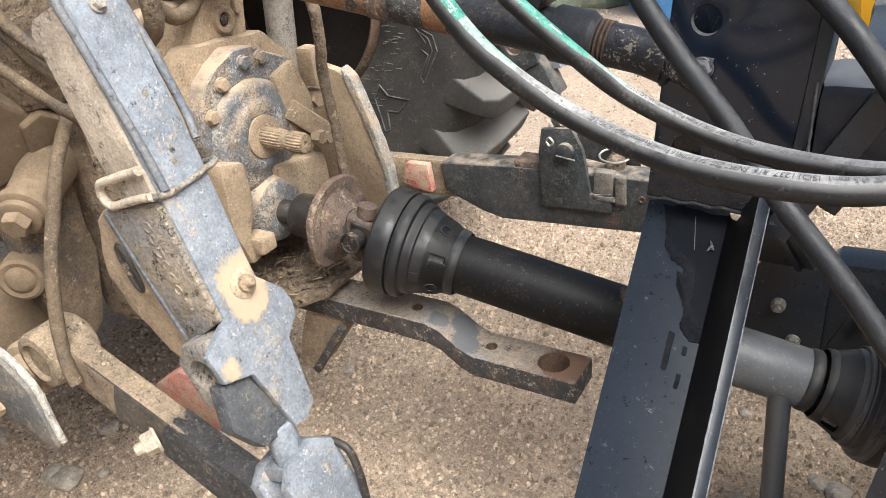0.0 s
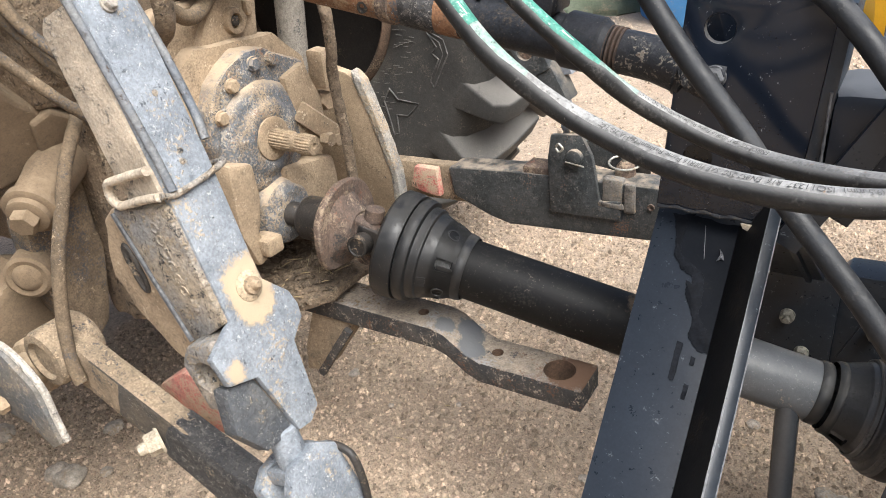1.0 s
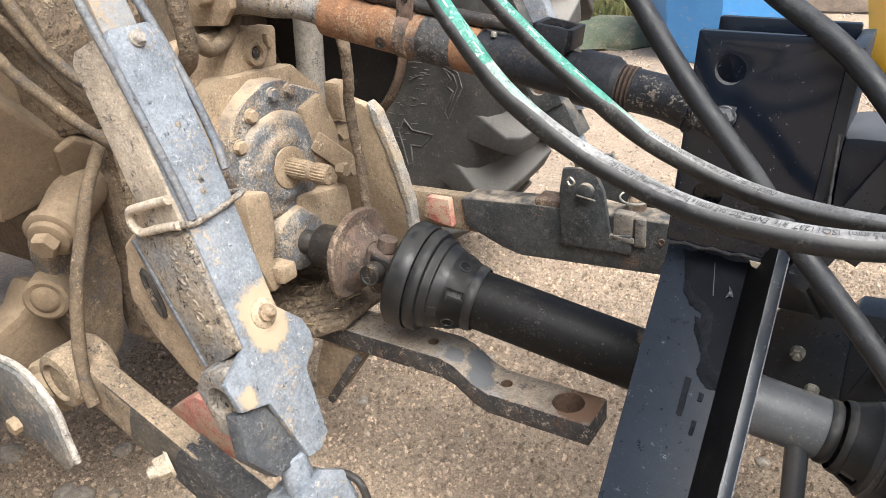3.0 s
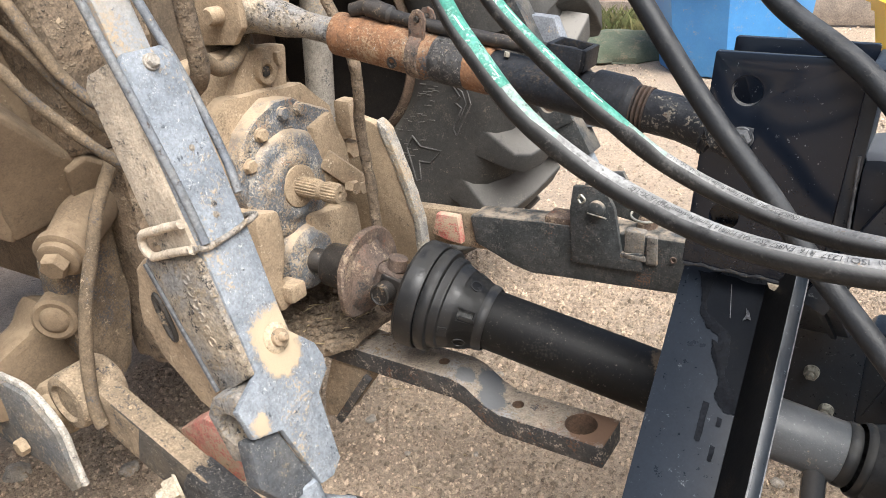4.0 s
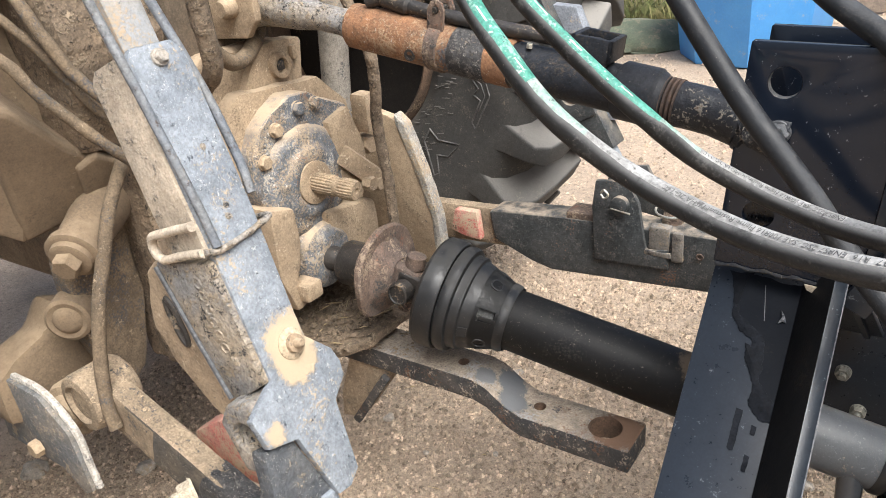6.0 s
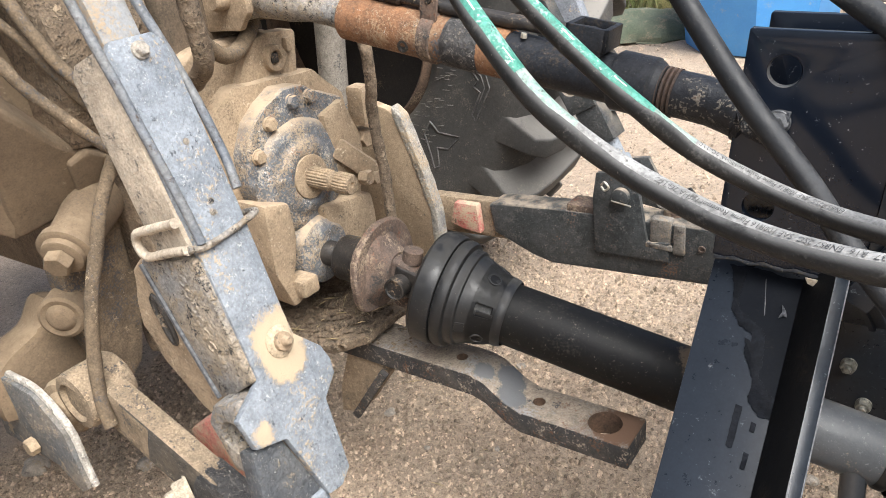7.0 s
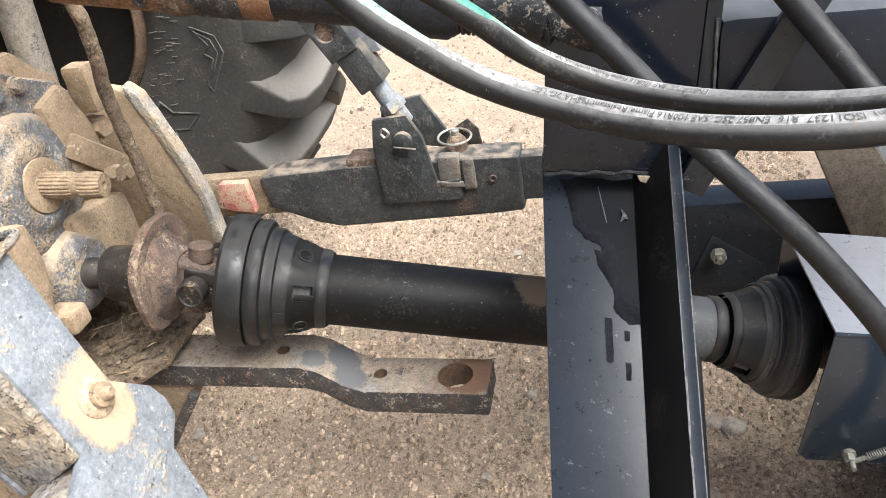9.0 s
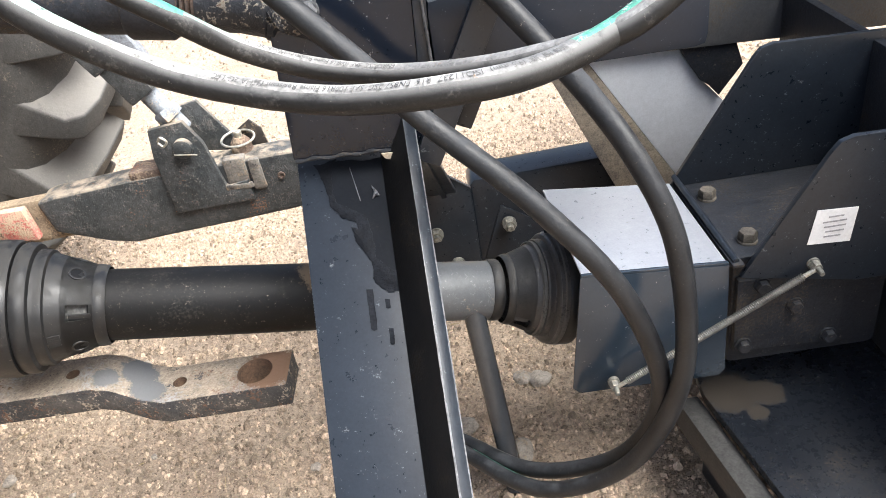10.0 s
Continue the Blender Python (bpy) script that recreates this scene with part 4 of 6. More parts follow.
# ---------------------------------------------------------------- drawbar
def build_drawbar():
    bar = thing("drawbar", "worn steel drawbar with three holes and a cranked step", "drawbar", (-0.2, 0, 0.33))
    b = bmesh.new()
    # body in three flat runs so that the holes pass right through
    slab([(-0.128, -0.037), (0.050, -0.037), (0.050, 0.037), (-0.128, 0.037)], V(0, 0, 0.296), X, Y, 0.041, 0, ((0.0, 0.0, 0.0255), (-0.110, 0.0, 0.0100)), b)
    bridge = [(-0.128, 0.337), (-0.152, 0.346), (-0.188, 0.372), (-0.213, 0.3795), (-0.213, 0.3385), (-0.188, 0.331), (-0.152, 0.305), (-0.128, 0.296)]
    slab(bridge, (0, 0.037, 0), X, Z, 0.074, 0, bm=b)
    slab([(-0.62, -0.037), (-0.213, -0.037), (-0.213, 0.037), (-0.62, 0.037)], V(0, 0, 0.3385), X, Y, 0.041, 0, ((-0.250, 0.0, 0.0095),), b)
    bmesh.ops.remove_doubles(b, verts=b.verts[:], dist=0.0006)
    inner = [f for f in b.faces if abs(abs(f.normal.x) - 1) < 0.02 and len(f.verts) == 4 and (abs(f.calc_center_median().x + 0.128) < 1e-3 or abs(f.calc_center_median().x + 0.213) < 1e-3)]
    bmesh.ops.delete(b, geom=inner, context="FACES_ONLY")
    b.normal_update()
    edges = [e for e in b.edges if len(e.link_faces) == 2 and e.calc_face_angle(0) > radians(60) and all(abs(v.co.y) > 0.036 or v.co.x > 0.049 for v in e.verts)]
    bmesh.ops.bevel(b, geom=edges, offset=0.0035, segments=3, profile=0.5, affect="EDGES", clamp_overlap=True)
    b.normal_update()
    for f in b.faces:
        mid = f.calc_center_median()
        f.material_index = 0 if abs(f.normal.z) > 0.3 and mid.z > 0.325 else 1
        if abs(f.normal.z) < 0.5 and abs(mid.y) < 0.030 and mid.x < 0.045:
            f.material_index = 2
    part("bar", b, (DRAWBAR, DRAWSIDE, BORE), bar)
    b = slab([(-0.485, 0.337), (-0.395, 0.337), (-0.400, 0.318), (-0.486, 0.200), (-0.530, 0.188), (-0.520, 0.25)], (0, -0.030, 0), X, Z, -0.055, 0.004)
    part("strut", jitter(b, 0.0015, 40, 2), LINK, bar, "dusty bent strut with a dark edge")
    part("strut_rim", beam((-0.398, -0.034, 0.322), (-0.488, -0.034, 0.196), 0.012, 0.016, 0.003), DRAWSIDE, bar)
    b = slab([(-0.80, -0.16), (-0.43, -0.11), (-0.40, -0.055), (-0.40, 0.06), (-0.45, 0.12), (-0.80, 0.16)], (0, 0, 0.395), X, Y, 0.018, 0.006)
    part("hanger", jitter(b, 0.005, 30, 3), MUD, bar, "hanger caked with dry mud")


build_drawbar()


# ---------------------------------------------------------------- near lift rod
LO, LA, LN = V(-0.13, -0.441, 0.709), V(-0.317, 0, 0.948).normalized(), V(0.948, 0, 0.317).normalized()


def lr(y, v, n=0.0):
    """A point by its y, height along the rod and depth before its face."""
    p = LO + LA * v + LN * n
    p.y = y
    return p


def build_lift_rod():
    t = thing("lift_rod", "grey-blue steel lift rod with a dusty pivot bolt and worn edges", "lift rod", (-0.12, -0.44, 0.5), "lift rods")
    o = lr(0, 0, 0)
    # face plate of the channel, side flange and lower casting
    strip = [(-0.478, -0.02), (-0.476, 0.13), (-0.474, 0.285), (-0.466, 0.296), (-0.424, 0.296), (-0.415, 0.285), (-0.417, 0.13), (-0.424, 0.0), (-0.400, -0.028), (-0.396, -0.045),
             (-0.398, -0.060), (-0.420, -0.076), (-0.4285, -0.150), (-0.445, -0.160), (-0.462, -0.158), (-0.478, -0.083), (-0.510, -0.073), (-0.514, -0.040)]
    b = slab(strip, o - LN * 0.010, Y, LA, 0.010, 0.0025)
    part("face_plate", b, GREY, t, "scuffed grey-blue face with a dust ring")
    b = slab([(-0.062, 0.125), (-0.005, 0.125), (-0.005, 0.292), (-0.046, 0.292), (-0.058, 0.282)], V(0, -0.479, 0) + V(o.x, 0, o.z), LN, LA, -0.010, 0.002)
    part("side_flange", jitter(b, 0.0008, 90, 4), FLANGE, t)
    b = slab([(-0.06, 0.125), (-0.006, 0.125), (-0.006, 0.29), (-0.05, 0.29)], V(0, -0.418, 0) + V(o.x, 0, o.z), LN, LA, 0.009, 0.002)
    part("far_flange", b, SIDE, t)
    b = slab([(-0.462, 0.20), (-0.424, 0.20), (-0.424, 0.52), (-0.462, 0.52)], o - LN * 0.040, Y, LA, 0.024, 0.003)
    part("inner_bar", b, PALEBAR, t, "pale dusty bar inside the channel")
    # lower casting: thick front block, recessed back wing
    oo = V(o.x, 0, o.z)
    b = slab([(-0.004, 0.104), (-0.086, 0.116), (-0.090, 0.110), (-0.070, -0.032), (-0.062, -0.038), (-0.003, -0.020)], oo + V(0, -0.484, 0), LN, LA, -0.064, 0.004)
    body = part("lower_casting", jitter(b, 0.001, 70, 3), SIDE, t, "gritty casting with raised marks")
    b = slab([(-0.060, 0.118), (-0.108, 0.114), (-0.126, 0.106), (-0.156, 0.066), (-0.164, 0.045), (-0.154, 0.0), (-0.124, -0.052), (-0.108, -0.072), (-0.060, -0.060), (-0.040, -0.030)], oo + V(0, -0.476, 0), LN, LA, -0.048, 0.006, segments=3)
    part("casting_wing", jitter(b, 0.0015, 50, 3), CAST, body, "dust-coated back of the casting")
    part("casting_ridge", pipe([lr(-0.4845, 0.112, -0.087), lr(-0.4845, 0.04, -0.078), lr(-0.4845, -0.034, -0.067)], 0.003, 8), WELD, body, "chalky worn ridge")
    for i in range(6):
        ring = [lr(-0.4835, 0.088 - i * 0.0135 + 0.005 * math.sin(a), -0.033 - i * 0.001 + 0.005 * math.cos(a)) for a in [k * math.pi / 6 for k in range(12)]]
        part("raised_mark", closed_ring(ring, 0.0013, 6), SIDE, body)
    b = turned(lr(-0.4845, 0.004, -0.033), -Y, [(-0.004, 0.008), (0.0015, 0.0075), (0.002, 0.004)], 18)
    part("raised_mark", b, SIDE, body)
    slot = [lr(-0.4765, 0.050 + 0.026 * math.sin(a), -0.112 + 0.006 * math.cos(a)) for a in [k * math.pi / 10 for k in range(20)]]
    part("slot", closed_ring(slot, 0.0036, 8), DARKIRON, body, "dark slot in the casting")
    # eye block under the casting
    b = slab([(-0.066, -0.105), (-0.072, -0.05), (-0.05, -0.030), (-0.012, -0.030), (-0.010, -0.085), (-0.026, -0.108)], V(o.x, -0.452, o.z), LN, LA, 0.052, 0.004, ((-0.040, -0.068, 0.0185),))
    part("eye_block", jitter(b, 0.0008, 60), SIDE, t)
    b = turned(lr(-0.474, -0.068, -0.040), Y, [(0, 0.0183), (0.02, 0.018)], 28)
    part("bush", b, DARKIRON, t, "dark bore")
    # set-back dark tongue, neck and fork
    b = slab([(-0.512, -0.074), (-0.478, -0.083), (-0.460, -0.158), (-0.500, -0.156), (-0.522, -0.12)], o - LN * 0.030, Y, LA, 0.022, 0.004)
    part("tongue", jitter(b, 0.0006, 80, 2), SPECKLED, t, "bare dark steel tongue")
    part("neck", rod(lr(-0.470, -0.150, -0.02), lr(-0.474, -0.215, -0.02), 0.0165, 24), GREY, t)
    b = slab([(-0.505, -0.30), (-0.508, -0.205), (-0.49, -0.182), (-0.455, -0.178), (-0.432, -0.195), (-0.420, -0.30)], o - LN * 0.012, Y, LA, 0.016, 0.004)
    slab([(-0.505, -0.30), (-0.508, -0.205), (-0.49, -0.190), (-0.455, -0.186), (-0.432, -0.2), (-0.420, -0.30)], o - LN * 0.062, Y, LA, 0.016, 0.004, bm=b)
    block((-0.024, -0.028, -0.010), (0.024, 0.028, 0.010), 0.006, b, Matrix.Translation(lr(-0.465, -0.200, -0.026)) @ Matrix((LN, Y, LA)).transposed().to_4x4())
    part("fork", b, GREY, t)
    b = pipe(spline([(-0.083, -0.43, 0.512), (-0.060, -0.43, 0.516), (-0.045, -0.43, 0.507), (-0.037, -0.43, 0.47), (-0.036, -0.43, 0.42)], 8), 0.0045)
    part("fork_pin_clip", b, DARKIRON, t)
    # pivot bolt
    b = turned(lr(-0.441, 0.0, 0.0), LN, [(-0.003, 0.0165), (0.001, 0.0155), (0.003, 0.012), (0.004, 0.009)], 30)
    part("dust_pad", b, surface("packed_dust", (0.40, 0.315, 0.215), (0.33, 0.26, 0.175), 40, 0.97, bump=0.6), t, "packed tan dust round the pivot")
    b = turned(lr(-0.441, 0.0, 0.003), LN, [(0, 0.0095), (0.005, 0.009), (0.006, 0.005), (0.011, 0.0045), (0.013, 0.003)], 24)
    part("pivot_bolt", b, CAST, t)
    part("plate_bolt", hexagon(lr(-0.443, 0.283, 0.0), LN, 0.0105, 0.006, washer=0.008), surface("pale_bolt", (0.36, 0.33, 0.29), (0.28, 0.25, 0.21), 40, 0.6, metal=0.3), t)
    for y, v in ((-0.446, 0.135), (-0.443, 0.145), (-0.440, 0.20)):
        part("plate_rivet", turned(lr(y, v, 0), LN, [(-0.001, 0.0035), (0.0008, 0.003), (0.001, 0.001)], 12), SIDE, t)
    # wire loop and the two rods that lie along the channel
    loop = [lr(-0.4865, 0.1290 + 0.0122 * math.cos(k * math.pi / 8), -0.060 - 0.0122 * math.sin(k * math.pi / 8)) for k in range(9)]
    loop = [lr(-0.486, 0.1405, 0.002), lr(-0.4865, 0.1412, -0.030)] + loop + [lr(-0.4865, 0.1165, -0.030), lr(-0.486, 0.1150, 0.002)]
    part("welded_loop", jitter(pipe(spline(loop, 5), 0.0044, 12), 0.0008, 90), FLANGE, t, "chalky welded wire loop")
    b = slab([(-0.058, 0.118), (-0.004, 0.116), (-0.004, 0.140), (-0.050, 0.141)], V(0, -0.4805, 0) + oo, LN, LA, -0.006, 0.001)
    part("loop_web", jitter(b, 0.0005, 90, 2), FLANGE, t, "dusty plate in the loop")
    part("band", jitter(pipe(spline([lr(-0.486, 0.1150, 0.003), lr(-0.470, 0.111, 0.0035), lr(-0.44, 0.113, 0.0035), lr(-0.409, 0.118, 0.003), lr(-0.405, 0.12, -0.004), lr(-0.405, 0.121, -0.04)], 8), 0.0032, 10), 0.0008, 80), SIDE, t, "bead of weld round the channel")
    part("long_rod", pipe(spline([lr(-0.492, 0.50, 0.004), lr(-0.487, 0.36, 0.006), lr(-0.480, 0.25, 0.007), lr(-0.474, 0.16, 0.006), lr(-0.472, 0.115, 0.004)], 8), 0.0043, 12), RODGREY, t)
    part("long_rod", pipe(spline([lr(-0.440, 0.50, -0.02), lr(-0.425, 0.36, -0.01), lr(-0.410, 0.25, -0.006), lr(-0.407, 0.18, -0.004), lr(-0.412, 0.145, 0.0)], 8), 0.0046, 12), RODGREY, t)


build_lift_rod()


# ---------------------------------------------------------------- lower links
def build_near_link():
    t = thing("lower_link", "dusty steel lower link with a rough black sleeve", "lower link", (-0.35, -0.42, 0.40), "lower links")
    d = V(0.50, 0.0, -0.20)
    a = V(-0.625, -0.400, 0.462)
    b = beam(a, a + d * 0.60, 0.036, 0.076, 0.007)
    jitter(b, 0.0015, 40, 4)
    b.normal_update()
    for f in b.faces:
        f.material_index = 1 if f.normal.y < -0.5 and f.calc_center_median().x > -0.52 else 0
    part("bar", b, (LINK, LINKSIDE), t)
    b = beam(a + d * 0.42 - Z * 0.002, a + d * 1.6, 0.044, 0.082, 0.012)
    part("sleeve", jitter(jitter(b, 0.005, 30, 6), 0.002, 90), SLEEVE, t, "rough black chipped sleeve")
    b = turned(a + V(0.0, 0.035, 0.0), -Y, [(0, 0.040), (0.008, 0.046), (0.070, 0.046), (0.077, 0.043), (0.079, 0.032), (0.072, 0.028)], 36)
    part("ball_end", jitter(b, 0.0015, 40), LINK, t, "dust-caked ball end")
    b = turned(a + V(-0.07, 0.0, -0.04), V(0.3, -1, 0.1), [(0, 0.045), (0.03, 0.046), (0.038, 0.042), (0.04, 0.03), (0.055, 0.024), (0.058, 0.018)], 32)
    part("ball_cap", jitter(b, 0.002, 30), CAST, t)
    b = hexagon(V(-0.432, -0.418, 0.366), V(-0.45, -1, -0.10), 0.030, 0.018, washer=0.021, stud=0.012)
    part("link_bolt", b, surface("creamy_bolt", (0.46, 0.40, 0.31), (0.36, 0.30, 0.22), 30, 0.7, metal=0.1), t)
    b = slab([(-0.522, 0.379), (-0.453, 0.425), (-0.383, 0.428), (-0.368, 0.405), (-0.388, 0.33), (-0.50, 0.33)], V(0, -0.342, 0), X, Z, -0.045, 0.005)
    part("red_block", b, RED, t, "faded red block")
    t2 = thing("side_plate", "bent steel plate with a chalky worn edge beside the link", "plate", (-0.66, -0.473, 0.4))
    pts = [(-0.80, 0.47), (-0.74, 0.495), (-0.655, 0.492), (-0.60, 0.445), (-0.589, 0.345), (-0.615, 0.328), (-0.66, 0.36), (-0.82, 0.36)]
    b = slab(pts, (0, -0.470, 0), X, Z, 0.012, 0.003)
    part("plate", b, surface("grey_dusty_plate", (0.11, 0.115, 0.12), (0.18, 0.16, 0.135), 14, 0.8, layers=(((0.34, 0.275, 0.20), 40, 0.58, 0.70, 0.95), ((0.35, 0.35, 0.34), 130, 0.66, 0.78, 0.9)), bump=0.6), t2)
    part("worn_edge", pipe(spline([(-0.74, -0.470, 0.495), (-0.655, -0.470, 0.492), (-0.600, -0.470, 0.445), (-0.594, -0.470, 0.39), (-0.589, -0.470, 0.345)], 6), 0.0056, 8), surface("chalky_edge", (0.48, 0.45, 0.40), (0.34, 0.31, 0.27), 60, 0.85, layers=(((0.12, 0.12, 0.12), 90, 0.64, 0.76, 0.8),), bump=0.8), t2, "chalky worn edge")
    part("plate_bolt", hexagon((-0.706, -0.482, 0.385), -Y, 0.024, 0.014), CAST, t2)


def build_far_link():
    t = thing("lower_link", "chipped black lower link with a red painted end and ring pin", "lower link", (-0.2, 0.41, 0.38), "lower links")
    b = beam((-0.74, 0.415, 0.415), (-0.36, 0.415, 0.430), 0.030, 0.085, 0.006)
    part("bar", jitter(b, 0.0015, 40, 3), LINK, t)
    pts = [(-0.430, 0.468), (-0.405, 0.474), (-0.245, 0.484), (0.010, 0.489), (0.065, 0.489), (0.067, 0.380), (0.0, 0.374), (-0.285, 0.358), (-0.330, 0.368), (-0.42, 0.405)]
    b = slab(pts, (0, 0.388, 0), X, Z, -0.062, 0.008, segments=3)
    part("sleeve", jitter(b, 0.0008, 40, 2), BLACKPAINT, t)
    b = block((-0.249, 0.390, 0.478), (-0.185, 0.440, 0.496), 0.003)
    part("stop_plate", b, RUST, t)
    b = slab([(-0.045, -0.02), (-0.03, 0.03), (0.025, 0.03), (0.03, -0.035), (-0.01, -0.03)], V(-0.475, 0.372, 0.438), X, Z, -0.02, 0.004)
    part("red_block", b, RED, t, "faded red block")
    # sliding inner end
    b = beam((0.03, 0.418, 0.437), (0.20, 0.420, 0.440), 0.036, 0.085, 0.005)
    part("inner_bar", b, BLACKPAINT, t)
    part("hitch_ball", turned((0.205, 0.385, 0.442), Y, [(0, 0.03), (0.006, 0.048), (0.06, 0.048), (0.066, 0.03)], 32), BLACKPAINT, t)
    # bracket plate for the lift rod's foot
    pts = [(-0.186, 0.408), (-0.190, 0.52), (-0.182, 0.572), (-0.120, 0.578), (-0.098, 0.535), (-0.083, 0.447), (-0.042, 0.452), (-0.040, 0.412)]
    b = slab(pts, (0, 0.380, 0), X, Z, -0.012, 0.003)
    slab([(-0.186, 0.50), (-0.190, 0.54), (-0.182, 0.575), (-0.110, 0.585), (-0.055, 0.49), (-0.06, 0.48)], (0, 0.452, 0), X, Z, -0.010, 0.002, bm=b)
    part("foot_bracket", b, BLACKPAINT, t)
    b = block((-0.080, 0.384, 0.444), (-0.040, 0.408, 0.494), 0.005)
    block((-0.036, 0.383, 0.428), (-0.014, 0.398, 0.488), 0.006, b)
    block((-0.085, 0.379, 0.437), (-0.036, 0.386, 0.447), 0.002, b)
    jitter(b, 0.0015, 70, 2)
    part("latch_lug", b, surface("bare_worn_lug", (0.19, 0.175, 0.155), (0.11, 0.098, 0.085), 40, 0.7, metal=0.2, layers=(((0.27, 0.205, 0.14), 50, 0.50, 0.7, 0.9), ((0.03, 0.03, 0.032), 40, 0.58, 0.7, 0.8))), t, "worn pale lug")
    part("lock_bolt", turned((-0.131, 0.379, 0.533), -Y, [(0, 0.017), (0.012, 0.017), (0.014, 0.013)], 24), BLACKPAINT, t)
    part("cotter_pin", pipe(spline([(-0.165, 0.366, 0.555), (-0.158, 0.364, 0.562), (-0.150, 0.364, 0.553), (-0.158, 0.364, 0.546), (-0.165, 0.365, 0.553)], 6), 0.0022, 8), ZINC, t)
    part("cotter_pin", rod((-0.146, 0.366, 0.527), (-0.108, 0.365, 0.521), 0.0018, 8), ZINC, t)
    part("side_screw", turned((0.016, 0.387, 0.448), -Y, [(0, 0.007), (0.003, 0.0065), (0.003, 0.004), (0.001, 0.003)], 16), RUST, t)
    # spring pin with its ring
    c = V(-0.052, 0.43, 0.512)
    ring = [c + V(0.030 * math.cos(a), 0.022 * math.sin(a), 0.006 * math.sin(a)) for a in [k * math.pi / 16 for k in range(32)]]
    part("pull_ring", closed_ring(ring, 0.0023, 8), ZINC, t, "bright wire ring")
    part("pull_pin", rod((-0.050, 0.432, 0.46), (-0.050, 0.432, 0.525), 0.007, 16), ZINC, t)
    b = turned((-0.050, 0.432, 0.485), Z, [(0, 0.020), (0.02, 0.018), (0.03, 0.010)], 24)
    part("pin_seat", b, RUST, t)
    b = slab([(-0.085, 0.47), (-0.055, 0.52), (-0.03, 0.535), (-0.012, 0.515), (-0.008, 0.485)], (0, 0.452, 0), X, Z, -0.006, 0.002)
    part("latch_lever", b, DARKIRON, t)


def build_far_lift_rod():
    t = thing("lift_rod", "short black and grey lift rod standing on the far link", "lift rod", (-0.15, 0.42, 0.5), "lift rods")
    p, q = V(-0.150, 0.415, 0.585), V(-0.262, 0.415, 0.80)
    d = (q - p).normalized()
    part("screw", rod(p - d * 0.04, p + d * 0.06, 0.017, 20), GREY, t, "dusty grey screw")
    part("lock_nut", hexagon(p - d * 0.012, d, 0.040, 0.02), GREY, t)
    b = beam(p + d * 0.045, p + d * 0.125, 0.052, 0.050, 0.004)
    part("lower_socket", b, BLACKPAINT, t)
    side = Y.cross(d)
    b = slab([(-0.032, 0.115), (0.024, 0.115), (0.024, 0.21), (-0.036, 0.21)], p - Y * 0.030, side, d, -0.020, 0.003, ((-0.008, 0.165, 0.017),))
    part("eye_plate", b, BLACKPAINT, t)
    part("eye_bore", turned(p - Y * 0.022 + side * -0.008 + d * 0.165, Y, [(0, 0.017), (0.012, 0.0165)], 24), RUST, t)
    b = slab([(0.0, 0.10), (0.040, 0.085), (0.060, 0.30), (0.0, 0.34)], p + Y * 0.006, side, d, -0.028, 0.004)
    part("upper_plate", b, surface("pale_grey_plate", (0.21, 0.225, 0.25), (0.16, 0.172, 0.19), 10, 0.5, layers=((DUST, 30, 0.64, 0.76, 0.9),)), t)
    b = beam(p + d * 0.2, p + d * 0.6, 0.05, 0.045, 0.005)
    part("upper_arm", b, BLACKPAINT, t)


build_near_link()
build_far_link()
build_far_lift_rod()


